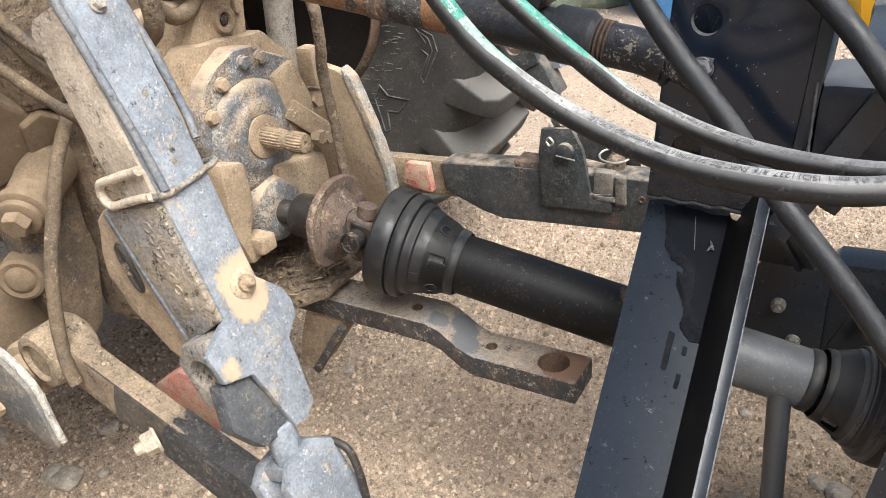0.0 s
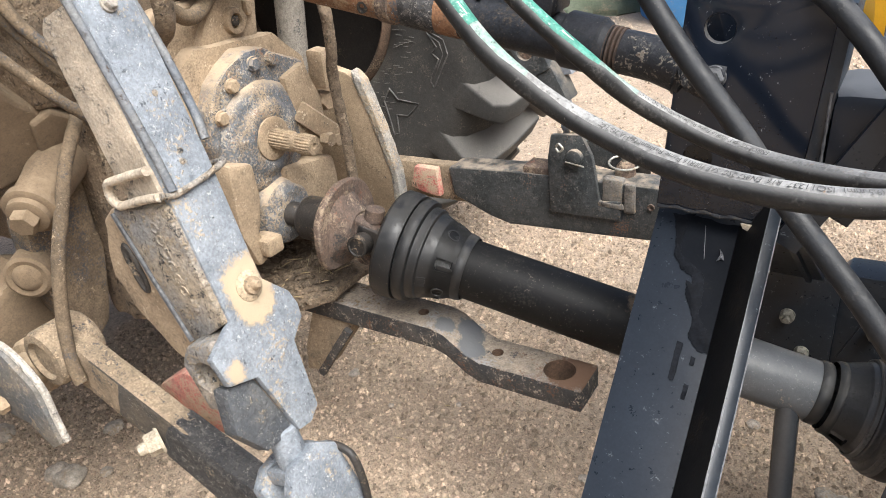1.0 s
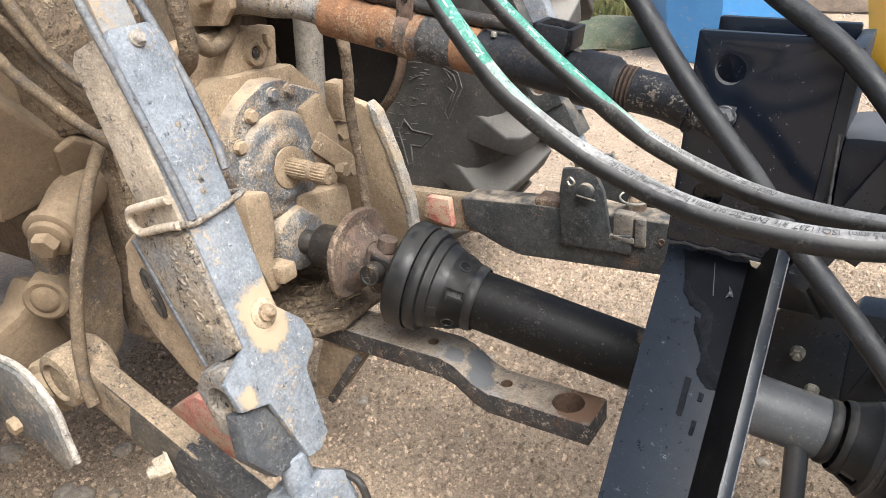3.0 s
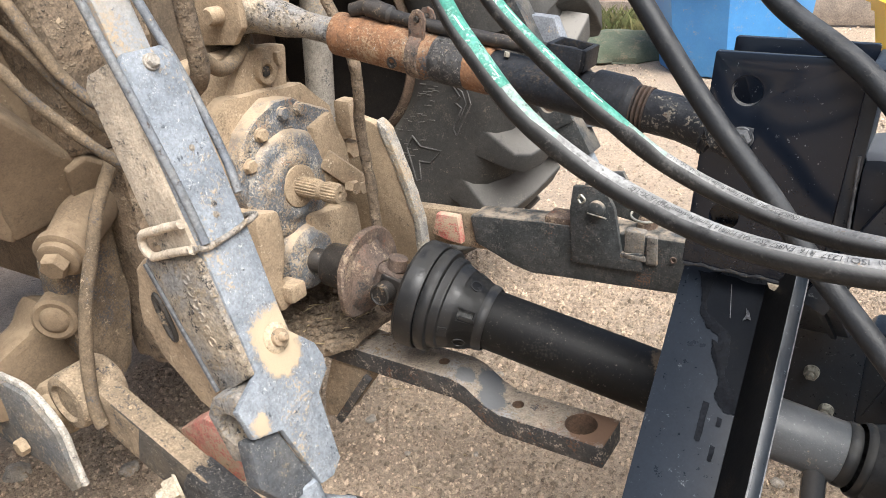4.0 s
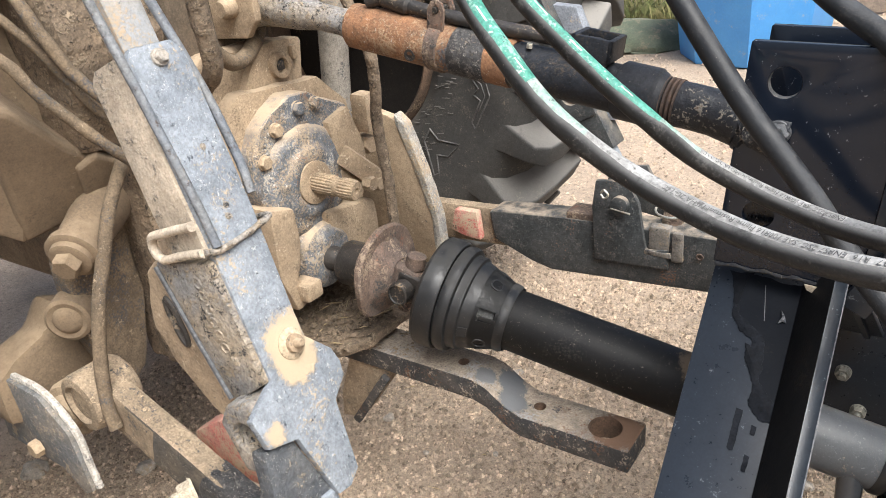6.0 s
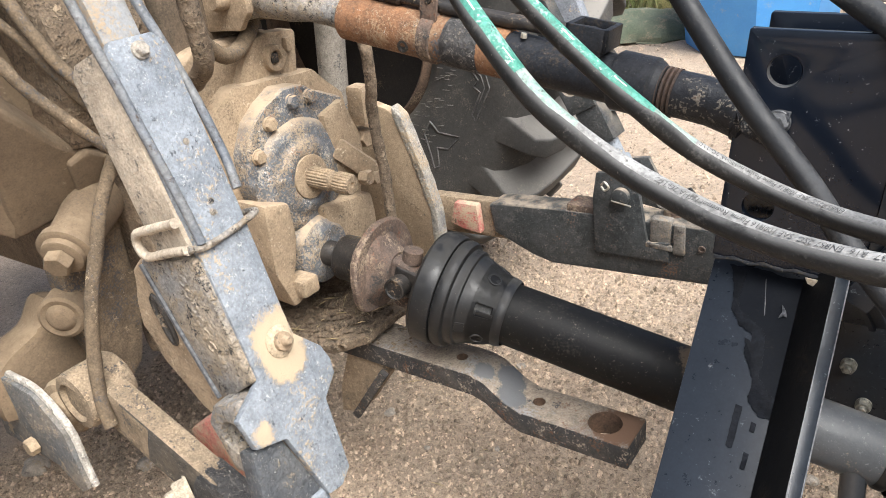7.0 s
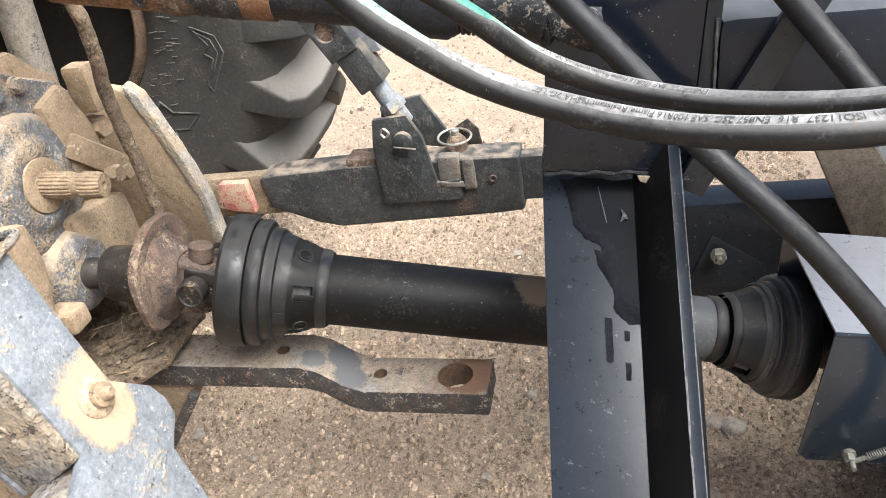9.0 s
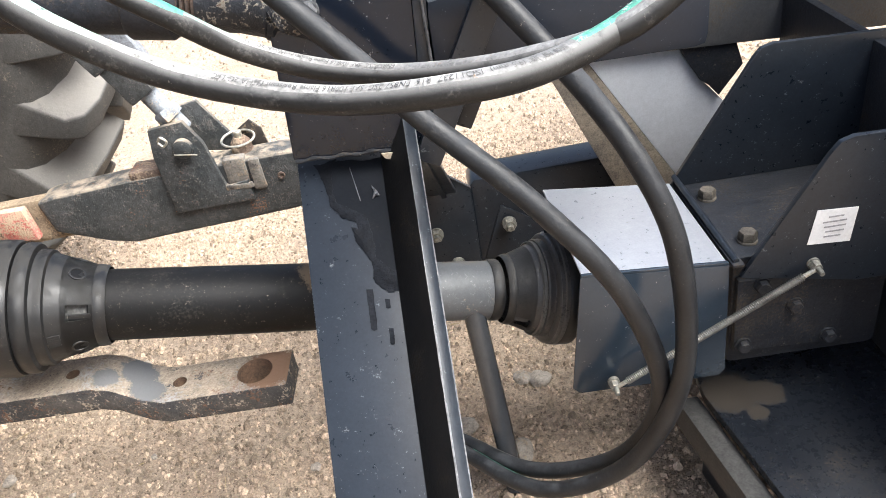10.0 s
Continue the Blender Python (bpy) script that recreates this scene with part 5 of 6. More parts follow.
# ---------------------------------------------------------------- top link
def build_top_link():
    t = thing("top_link", "rusty orange and black turnbuckle top link over the shaft", "top link", (-0.1, -0.01, 0.85))
    a, e = V(-0.37, -0.02, 0.927), V(0.095, -0.012, 0.842)
    d = (e - a).normalized()
    at = lambda s: a + d * s
    b = turned(a, d, [(0.0, 0.024), (0.006, 0.031), (0.26, 0.031), (0.262, 0.030)], 36)
    part("rusty_barrel", jitter(b, 0.0012, 50), ORANGE, t, "flaking orange rusty barrel")
    b = turned(at(0.235), d, [(0.0, 0.0285), (0.17, 0.0285), (0.175, 0.031), (0.215, 0.031), (0.222, 0.026)], 36)
    part("black_barrel", b, NAVYDIRTY, t)
    part("end_collar", turned(at(0.40), d, [(0, 0.031), (0.004, 0.034), (0.045, 0.034), (0.050, 0.030)], 36), NAVYDIRTY, t)
    # screw rings at the far end
    prof = []
    for i in range(4):
        prof += [(0.452 + i * 0.0055, 0.023), (0.4535 + i * 0.0055, 0.0275), (0.456 + i * 0.0055, 0.0275)]
    part("screw_thread", turned(a, d, prof, 28), surface("dark_rust_thread", (0.065, 0.040, 0.028), (0.035, 0.026, 0.021), 30, 0.8), t)
    b = pipe(spline([at(0.470), at(0.50), at(0.55) - Z * 0.002, V(0.17, -0.01, 0.822), V(0.215, -0.01, 0.815)], 8), [0.026] * 10 + [0.026, 0.027, 0.028, 0.029, 0.03] * 4 + [0.032] * 3, 24)
    part("forged_end", b, CHIPPED, t, "bent black forged end with flaking paint")
    # tractor-side eye
    b = turned(at(-0.16), d, [(0.0, 0.030), (0.06, 0.026), (0.10, 0.020), (0.14, 0.0185), (0.16, 0.022)], 28)
    part("eye_shank", jitter(b, 0.002, 30), SIDE, t, "dusty grey forged shank")
    b = turned(at(-0.185) + Y * 0.028, -Y, [(0, 0.030), (0.006, 0.036), (0.050, 0.036), (0.056, 0.030), (0.056, 0.016), (0.05, 0.014)], 32)
    part("eye", jitter(b, 0.002, 30), SIDE, t)
    b = turned(at(-0.185) + Y * 0.045, -Y, [(0, 0.014), (0.115, 0.014), (0.12, 0.011)], 24)
    part("clevis_pin", b, CAST, t, "dusty clevis pin")
    for y in (-0.052, 0.042):
        b = slab([(-0.10, -0.05), (0.02, -0.045), (0.045, -0.02), (0.045, 0.025), (0.02, 0.05), (-0.10, 0.055)], at(-0.185) + Y * y, X, Z, -0.014, 0.005)
        part("clevis_cheek", jitter(b, 0.002, 30, 2), CAST, tractor)
    # lock handle lying along the barrel, on two ears
    up = (Z - d * d.z).normalized()
    hp = [at(0.03) + up * 0.038 + Y * -0.004, at(0.055) + up * 0.046, at(0.09) + up * 0.043, at(0.13) + up * 0.041, at(0.21) + up * 0.040, at(0.30) + up * 0.042, at(0.37) + up * 0.045]
    part("lock_handle", pipe(spline(hp, 8), [0.010] * 8 + [0.013] * 10 + [0.009] * 31, 14), DARKIRON, t)
    b = turned(at(0.150), d, [(-0.010, 0.0310), (-0.009, 0.0335), (0.009, 0.0335), (0.010, 0.0310)], 36, cap=False)
    part("clamp_strap", jitter(b, 0.0006, 60), RUST, t, "dark clamp strap with rusty edges")
    for k in (-1, 1):
        b = slab([(-0.012, -0.012), (0.012, -0.012), (0.013, 0.014), (0.008, 0.024), (0.0, 0.027), (-0.008, 0.024), (-0.013, 0.014)], at(0.150) + up * 0.036 - Y * 0.003 + up.cross(d) * (0.012 * k), d, up, 0.005, 0.0015, ((0.0, 0.014, 0.0045),))
        part("ear", b, RUST, t)
    part("ear_pin", rod(at(0.150) + up * 0.050 - Y * 0.022, at(0.150) + up * 0.050 + Y * 0.018, 0.0042, 14), DARKIRON, t)
    part("barrel_band", jitter(turned(at(0.176), d, [(0, 0.0312), (0.001, 0.0319), (0.052, 0.0319), (0.053, 0.0312)], 36, cap=False), 0.0006, 40), SLEEVE, t, "dark flaking band on the barrel")
    box = Matrix.Translation(at(0.365) + up * 0.046) @ Matrix((d, up.cross(d), up)).transposed().to_4x4()
    b = block((-0.026, -0.022, -0.014), (-0.019, 0.022, 0.012), 0.002, m=box)
    for lo, hi in (((0.019, -0.022, -0.014), (0.026, 0.022, 0.012)), ((-0.026, -0.022, -0.014), (0.026, -0.016, 0.012)), ((-0.026, 0.016, -0.014), (0.026, 0.022, 0.012)), ((-0.02, -0.02, -0.02), (0.02, 0.02, -0.008))):
        block(lo, hi, 0.002, b, box)
    part("lock_box", b, NAVYDIRTY, t)
    part("grease_bolt", hexagon(at(0.285) + up * 0.026 - Y * 0.014, up, 0.007, 0.006), ZINC, t)
    b = turned(at(0.118) - Y * 0.028 - Z * 0.012, -Y, [(0, 0.008), (0.003, 0.008), (0.003, 0.005), (-0.002, 0.0045)], 18)
    part("barrel_hole", b, DARKIRON, t)


build_top_link()


# ---------------------------------------------------------------- drive shaft
SA, SB = V(-0.36, -0.015, 0.527), V(0.44, 0.122, 0.312)
SD = (SB - SA).normalized()


def guard(t, at0, d, r, k0, shell=PLASTIC, eyes=True):
    """A guard bell: rubber collar, ribbed cone with openings, narrow neck. at0: the collar's open end; d: towards the neck; k0: its length's share."""
    full = lambda prof: [(a * k0, q) for a, q in prof]
    b = turned(at0, d, full([(0.030, r * 0.74), (0.006, r * 0.80), (0.0, r * 0.88), (0.001, r * 0.95), (0.006, r), (0.016, r * 1.005), (0.030, r), (0.034, r * 0.975), (0.035, r * 0.88)]), 64, cap=False)
    part("guard_collar", b, PLASTIC, t, "thick black rubber collar")
    b = turned(at0, d, full([(0.033, r * 0.86), (0.036, r * 0.94), (0.041, r * 0.965), (0.049, r * 0.96), (0.053, r * 0.93), (0.055, r * 0.86), (0.060, r * 0.845), (0.064, r * 0.855),
                        (0.068, r * 0.84), (0.070, r * 0.80), (0.088, r * 0.725), (0.089, r * 0.70)]), 64, cap=False)
    cone = part("guard_cone", b, shell, t)
    u, v, w = axes_for(d)
    # shell between cone and neck, with two windows through to the sleeve and dark oval holes
    rows_at = ((0.086, 0.735), (0.092, 0.712), (0.104, 0.665), (0.116, 0.620), (0.122, 0.60), (0.126, 0.575))
    for aw in (-0.45, -0.45 + math.pi):
        for a0, a1, k0_, k1 in ((aw + 0.17, aw + math.pi - 0.17, 0, 5), (aw - 0.17, aw + 0.17, 0, 1), (aw - 0.17, aw + 0.17, 3, 5)):
            b = bmesh.new()
            rows = [[b.verts.new(at0 + w * q * k0 + (u * math.cos(a0 + (a1 - a0) * i / 28) + v * math.sin(a0 + (a1 - a0) * i / 28)) * (r * rr)) for i in range(29)] for q, rr in rows_at[k0_:k1 + 1]]
            for r0, r1 in zip(rows, rows[1:]):
                for i in range(28):
                    b.faces.new((r0[i], r0[i + 1], r1[i + 1], r1[i]))
            bmesh.ops.solidify(b, geom=b.faces[:], thickness=0.004)
            part("cage_segment", b, shell, cone)
        c = math.cos(aw + 0.10) * u + math.sin(aw + 0.10) * v
        part("window_latch", beam(at0 + w * 0.094 * k0 + c * (r * 0.66), at0 + w * 0.118 * k0 + c * (r * 0.60), 0.003, 0.008, 0.0008), shell, cone)
    for aw in (0.42, 0.95, -1.35, 2.7, 3.5, 4.1) if eyes else ():
        c = math.cos(aw) * u + math.sin(aw) * v
        out = (c + w * 0.36).normalized()
        hole = turned(at0 + w * 0.102 * k0 + c * (r * 0.668), out, [(-0.002, 0.0105), (0.0012, 0.0105), (0.0014, 0.0085), (-0.001, 0.0075)], 20)
        part("cage_eye", hole, shell, cone)
        # dark disc stands in for the shade inside the hole
        part("cage_hole", turned(at0 + w * 0.102 * k0 + c * (r * 0.668), out, [(-0.001, 0.0078), (0.0004, 0.0078)], 20), SHADEBLACK, cone, "dark oval hole")
    b = turned(at0, d, full([(0.118, r * 0.60), (0.122, r * 0.615), (0.130, r * 0.60), (0.134, r * 0.57)]), 56, cap=False)
    part("cage_ring", b, PLASTIC, cone)
    b = turned(at0, d, full([(0.07, r * 0.56), (0.124, r * 0.52)]), 48, cap=False)
    part("inner_sleeve", b, surface("pale_sleeve", (0.15, 0.15, 0.143), (0.05, 0.049, 0.047), 30, 0.7), cone, "pale grey inner sleeve")
    for k in range(6):
        a = -0.02 + k * 0.045
        c = math.cos(a) * u + math.sin(a) * v
        part("grip_mark", beam(at0 + w * 0.071 * k0 + c * (r * 0.800), at0 + w * 0.084 * k0 + c * (r * 0.745), 0.0018, 0.003, 0.0004), shell, cone)
    return cone


def build_drive_shaft():
    t = thing("drive_shaft", "articulated drive shaft in black plastic guards with a rusty yoke", "drive shaft", (0, 0.05, 0.43))
    on = lambda s: SA + SD * s
    # tractor-side coupling
    o, d = V(-0.487, -0.030, 0.540), V(1, 0.07, -0.06).normalized()
    part("neck", turned(o, d, [(0, 0.022), (0.03, 0.021), (0.034, 0.018), (0.05, 0.018)], 28), DARKIRON, t)
    part("coupling", turned(o + d * 0.030, d, [(0, 0.026), (0.006, 0.036), (0.010, 0.038), (0.060, 0.039), (0.074, 0.044), (0.080, 0.040)], 36), DARKIRON, t, "dark greasy coupling sleeve")
    b = turned(o + d * 0.108, d, [(0, 0.055), (0.001, 0.080), (0.004, 0.082), (0.010, 0.082), (0.013, 0.079), (0.013, 0.05)], 48)
    for vert in b.verts:
        vert.co += d * 0.005 * noise.noise(vert.co * 20)
        drop = o.z - 0.058 - vert.co.z
        if drop > 0:
            vert.co.z += drop * 0.55
    disc = part("yoke_disc", b, RUST, t, "rusty bent yoke disc")
    part("disc_rivet", turned(o + d * 0.121 + V(0, -0.045, 0.01), d, [(-0.003, 0.006), (0.003, 0.0055), (0.004, 0.002)], 16), ZINC, disc)
    # forged fork on the disc, the cross, and the shaft-side fork
    j = V(-0.326, -0.016, 0.521)
    u, v, w = axes_for(d)
    b = turned(o + d * 0.116, d, [(0, 0.066), (0.006, 0.060), (0.013, 0.046), (0.022, 0.036), (0.028, 0.030)], 40)
    part("fork_root", jitter(b, 0.007, 30), RUST, t, "rusty forged fork")
    for a0 in (-0.10, -0.10 + math.pi):
        c = math.cos(a0) * u + math.sin(a0) * v
        s = c.cross(w)
        b = slab([(-0.048, -0.074), (0.048, -0.074), (0.038, -0.04), (0.030, 0.006), (0.020, 0.026), (0.0, 0.033), (-0.020, 0.026), (-0.030, 0.006), (-0.038, -0.04)], j + c * 0.022, s, w, 0.028, 0.008, segments=3)
        part("fork_arm", jitter(b, 0.003, 40, 2), RUST, t, "rusty forged fork arm")
        part("bearing_cap", turned(j + c * 0.030 + w * 0.006, c, [(0, 0.018), (0.0225, 0.018), (0.0235, 0.0155), (0.0205, 0.0145), (0.0200, 0.004)], 28), DARKIRON, t, "dark greasy bearing cap")
    for a0 in (-0.10 + math.pi / 2, -0.10 - math.pi / 2):
        u2, v2, w2 = axes_for(SD)
        c = math.cos(a0) * u2 + math.sin(a0) * v2
        s = c.cross(w2)
        b = slab([(-0.034, 0.075), (0.034, 0.075), (0.028, 0.02), (0.022, -0.016), (0.0, -0.026), (-0.022, -0.016), (-0.028, 0.02)], j + c * 0.024, s, w2, 0.024, 0.007, segments=3)
        part("fork_arm", jitter(b, 0.002, 50, 2), DARKIRON, t, "dark greasy fork arm")
        part("bearing_cap", turned(j + c * 0.028, c, [(0, 0.016), (0.0205, 0.016), (0.0218, 0.012)], 24), RUST, t)
    part("cross", rod(j - V(0, 0.03, 0.0), j + V(0, 0.03, 0.0), 0.016, 16), DARKIRON, t)
    part("inner_yoke", turned(j, SD, [(0.045, 0.044), (0.07, 0.046), (0.14, 0.03)], 28), DARKIRON, t)
    guard(t, on(0.069), SD, 0.0905, 1.05)
    # telescoping tubes
    b = turned(SA, SD, [(0.186, 0.044), (0.188, 0.0505), (0.200, 0.0510), (0.202, 0.0485), (0.56, 0.0485), (0.575, 0.0480), (0.576, 0.044)], 56)
    part("outer_tube", b, TUBE, t, "long black guard tube with dusty scuffs")
    b = turned(SA, SD, [(0.199, 0.0509), (0.201, 0.0516), (0.2025, 0.0509)], 56, cap=False)
    part("tube_seam", b, WELD, t)
    b = turned(SA, SD, [(0.55, 0.0445), (0.745, 0.0445), (0.748, 0.043)], 56)
    part("inner_tube", b, TUBEGREY, t, "grey inner guard tube with dried mud")
    part("tube_band", turned(SA, SD, [(0.738, 0.0452), (0.742, 0.0472), (0.752, 0.0472), (0.755, 0.0450)], 56, cap=False), PLASTIC, t)
    bell = guard(t, on(0.866), -SD, 0.0885, 0.80, GREYPLASTIC, False)
    # pale rings paint in rim highlights on the rubbed bell
    for q, rr in ((0.0295, 0.0868), (0.0365, 0.0842), (0.0585, 0.0712)):
        b = turned(on(0.866), -SD, [(q - 0.004, rr - 0.001), (q - 0.0025, rr + 0.0016), (q + 0.0025, rr + 0.0012), (q + 0.004, rr - 0.0014)], 64, cap=False)
        part("worn_rim", b, surface("pale_highlit_rim", (0.105, 0.103, 0.10), (0.06, 0.06, 0.06), 18, 0.45, layers=(((0.03, 0.03, 0.031), 30, 0.6, 0.76, 0.5),), bump=0.1, grain=0.5), bell, "pale rim ring for highlight and rubbing")
    part("inner_yoke", turned(on(0.84), SD, [(0, 0.03), (0.06, 0.04), (0.12, 0.04)], 28), DARKIRON, t)


build_drive_shaft()


# ---------------------------------------------------------------- implement
imp = thing("implement", "navy-black painted mounted implement with mast, shaft guard and spring", "implement", (0.45, 0.05, 0))
LEG = V(0.020, -0.80, -0.60).normalized()
LEGN = V(0, -0.60, 0.80).normalized()


def ragged(pts, amount, cuts=5, seed=0.0):
    """An outline with an uneven, crept edge."""
    out = []
    for (a, c), (e, f) in zip(pts, list(pts[1:]) + [pts[0]]):
        for k in range(cuts):
            x, y = a + (e - a) * k / cuts, c + (f - c) * k / cuts
            n = noise.noise_vector(V(x * 55, y * 55, seed * 7)) + noise.noise_vector(V(x * 260, y * 260, seed * 3)) * 0.45
            out.append((x + amount * n.x, y + amount * n.y))
    return out


def build_mast():
    # two upright mast plates with pin holes
    for y, name in ((-0.033, "mast_plate"), (0.052, "mast_plate")):
        pts = [(0.149, 0.664), (0.1722, 0.9165), (0.1735, 0.918), (0.318, 0.912), (0.320, 0.910), (0.300, 0.657), (0.250, 0.6585)]
        b = slab(pts, (0, y + 0.010, 0), X, Z, 0.010, 0.0015, ((0.2075, 0.8765, 0.0165), (0.1935, 0.729, 0.0165)) if y < 0 else ())
        part(name, b, MASTPAINT, imp)
    # pale ring paints in the lit edge of the hole
    b = turned((0.2075, -0.0336, 0.8765), Y, [(0.0010, 0.0163), (0.0105, 0.0160)], 32, cap=False)
    part("hole_rim", b, surface("lit_hole_rim", (0.14, 0.138, 0.133), (0.09, 0.088, 0.086), 40, 0.55, metal=0.3, layers=(((0.02, 0.022, 0.028), 50, 0.52, 0.70, 0.5),), bump=0.2), imp, "rim of the upper hole, coloured pale as if lit")
    b = hexagon((0.206, -0.033, 0.825), -Y, 0.020, 0.013, washer=0.0128, stud=0.008)
    part("link_pin_nut", b, WELD, imp)
    part("link_pin", rod((0.206, -0.03, 0.825), (0.206, 0.07, 0.825), 0.0115, 20), ZINC, imp)
    # rear rib along the mast plates, and the cross tube behind them
    b = slab([(0.3003, 0.66), (0.3196, 0.905), (0.3335, 0.905), (0.316, 0.66)], (0, -0.036, 0), X, Z, -0.100, 0.002)
    part("mast_rib", b, NAVY, imp)
    b = beam((0.322, 0.015, 0.769), (0.62, 0.02, 0.764), 0.11, 0.098, 0.016)
    part("mast_tube", b, NAVYLITTOP, imp)
    # sloping near leg: web with a raised flange
    o = V(0.145, -0.004, 0.640)
    U = V(1, 0.0, 0.0)
    b = slab([(0.0, -0.03), (0.122, -0.03), (0.124, 0.56), (0.012, 0.56)], o, U, LEG, -0.009, 0.0015)
    leg = part("near_leg", b, NAVY, imp, "sloping satin navy leg with rain marks")
    lean = (LEGN * 0.041 + U * 0.0285).normalized()
    side = LEG.cross(lean)
    foot = o + U * 0.123 + LEGN * 0.009 + side * 0.005
    b = slab([(-0.012, -0.022), (0.050, -0.022), (0.050, 0.56), (-0.012, 0.56)], foot, lean, LEG, -0.0150, 0.0012)
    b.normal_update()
    # inner face painted dark: shade behind the flange, plus grease
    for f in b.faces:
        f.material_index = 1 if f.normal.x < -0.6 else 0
    part("leg_flange", b, (NAVY, SHADEBLACK), leg, "raised flange, inside painted dark for shade and grease, with a pale scratched edge")
    # rounded inside corner of the channel, painted dark for shade and grime
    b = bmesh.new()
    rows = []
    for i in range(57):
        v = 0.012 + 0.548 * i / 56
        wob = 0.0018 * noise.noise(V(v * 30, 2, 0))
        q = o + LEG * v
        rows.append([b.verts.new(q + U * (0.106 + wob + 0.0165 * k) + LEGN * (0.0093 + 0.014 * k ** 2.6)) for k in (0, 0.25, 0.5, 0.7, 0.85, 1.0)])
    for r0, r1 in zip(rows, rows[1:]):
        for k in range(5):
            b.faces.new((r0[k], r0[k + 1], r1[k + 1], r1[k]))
    part("corner_shade", b, SHADEBLACK, leg, "dark strip painted for shade and grime in the channel's corner", 80)
    b = slab([(0.0, -0.018), (0.0014, -0.018), (0.0014, 0.56), (0.0, 0.56)], foot + lean * 0.0502 + side * 0.0012, -side, LEG, 0.0012, 0)
    part("bare_edge", b, WELD, leg, "bare scratched edge")
    for v, L in ((0.235, 0.055), (0.305, 0.09)):
        b = slab(ragged([(0.0, 0.0), (0.0022, 0.004), (0.0022, L), (0.0, L + 0.004)], 0.0008, 6, v), foot + lean * 0.0502 + side * 0.0149 + LEG * v, -side, LEG, 0.0008, 0)
        part("bare_edge", b, WELD, leg, "bare scratched edge")
    # weld bead under the mast plate, a small tan piece, and the darker area below it
    bead = [V(x, -0.0335, 0.6625 - 0.04 * (x - 0.152) + 0.0012 * math.sin(x * 190)) for x in [0.151 + 0.005 * i for i in range(27)]]
    part("weld_bead", pipe(bead, [0.0024 + 0.0006 * math.sin(i * 1.9) for i in range(27)], 8), NAVYDIRTY, leg)
    b = slab(ragged([(0.0, 0.0), (0.026, -0.003), (0.024, -0.008), (0.012, -0.011), (0.003, -0.007)], 0.001, 3), V(0.249, -0.038, 0.6585), X, Z, 0.002, 0.0004)
    part("tan_lip", b, surface("tan_lip_tone", (0.34, 0.27, 0.19), (0.45, 0.40, 0.33), 60, 0.5, metal=0.2), leg, "small tan piece beside the weld")
    # darker ragged area laid on the web, out to the channel's corner
    dark_outline = [(0.020, 0.006), (0.034, 0.020), (0.034, 0.045), (0.040, 0.062), (0.054, 0.074), (0.066, 0.092), (0.070, 0.112), (0.077, 0.135), (0.0785, 0.158), (0.088, 0.170), (0.103, 0.174), (0.116, 0.168), (0.116, 0.012), (0.06, 0.006)]
    b = slab(ragged(dark_outline, 0.004, 14), o + LEGN * 0.0094, U, LEG, -0.0005, 0)
    part("dark_area", b, DARKAREA, leg, "darker ragged area under the mast")
    streak = [(0.018, 0.004), (0.048, 0.004), (0.040, 0.014), (0.0385, 0.046), (0.044, 0.060), (0.060, 0.070), (0.074, 0.080), (0.079, 0.102), (0.080, 0.132), (0.100, 0.150), (0.112, 0.160), (0.104, 0.176), (0.086, 0.172), (0.0765, 0.160), (0.0745, 0.135), (0.060, 0.108),
              (0.057, 0.090), (0.064, 0.094), (0.062, 0.084), (0.048, 0.078), (0.034, 0.060), (0.0315, 0.030)]
    b = slab(ragged(streak, 0.0036, 12, 2.0), o + LEGN * 0.0096, U, LEG, -0.0009, 0.0002)
    part("matt_smear", b, SEALANT, leg, "matt black sealant smear")
    for du, dv, w, h in ((0.068, 0.166, 0.0085, 0.048), (0.086, 0.180, 0.006, 0.011), (0.086, 0.213, 0.006, 0.019)):
        b = slab(ragged([(-w * 0.45, 0), (w * 0.45, 0.001), (w * 0.45, h * 0.5), (w * 0.40, h * 0.97), (0, h), (-w * 0.42, h * 0.95), (-w * 0.42, h * 0.4)], 0.0010, 6, dv), o + U * du + LEG * dv + LEGN * 0.0094, U, LEG, -0.0008, 0)
        part("drip_mark", b, SEALANT, leg)
    for u0, v0, u1, v1 in ((0.062, 0.016, 0.070, 0.060),):
        part("scratch", rod(o + U * u0 + LEG * v0 + LEGN * 0.0102, o + U * u1 + LEG * v1 + LEGN * 0.0100, 0.0005, 6), WELD, leg, "thin bright scratch")
    b = slab([(-0.003, -0.010), (0.002, -0.004), (0.005, 0.004), (0.001, 0.003), (-0.004, 0.007), (-0.001, -0.002)], o + U * 0.088 + LEG * 0.054 + LEGN * 0.0112, U, LEG, -0.002, 0.0006)
    part("foil_scrap", b, surface("crumpled_foil", (0.12, 0.125, 0.135), (0.03, 0.03, 0.034), 120, 0.4, metal=0.5, bump=0.9), leg, "scrap of shiny foil")
    # far leg mirrored
    LF = V(0.02, 0.80, -0.60).normalized()
    LFN = V(0, 0.60, 0.80).normalized()
    b = slab([(0.0, -0.03), (0.150, -0.03), (0.160, 0.52), (0.012, 0.52)], V(0.145, 0.045, 0.628), U, LF, 0.009, 0.0015)
    part("far_leg", b, NAVY, imp)
    b = slab([(-0.008, -0.022), (0.052, -0.022), (0.048, 0.52), (-0.008, 0.52)], V(0.286, 0.045, 0.628), LFN, LF, 0.010, 0.0025)
    part("far_leg_flange", b, NAVY, imp)
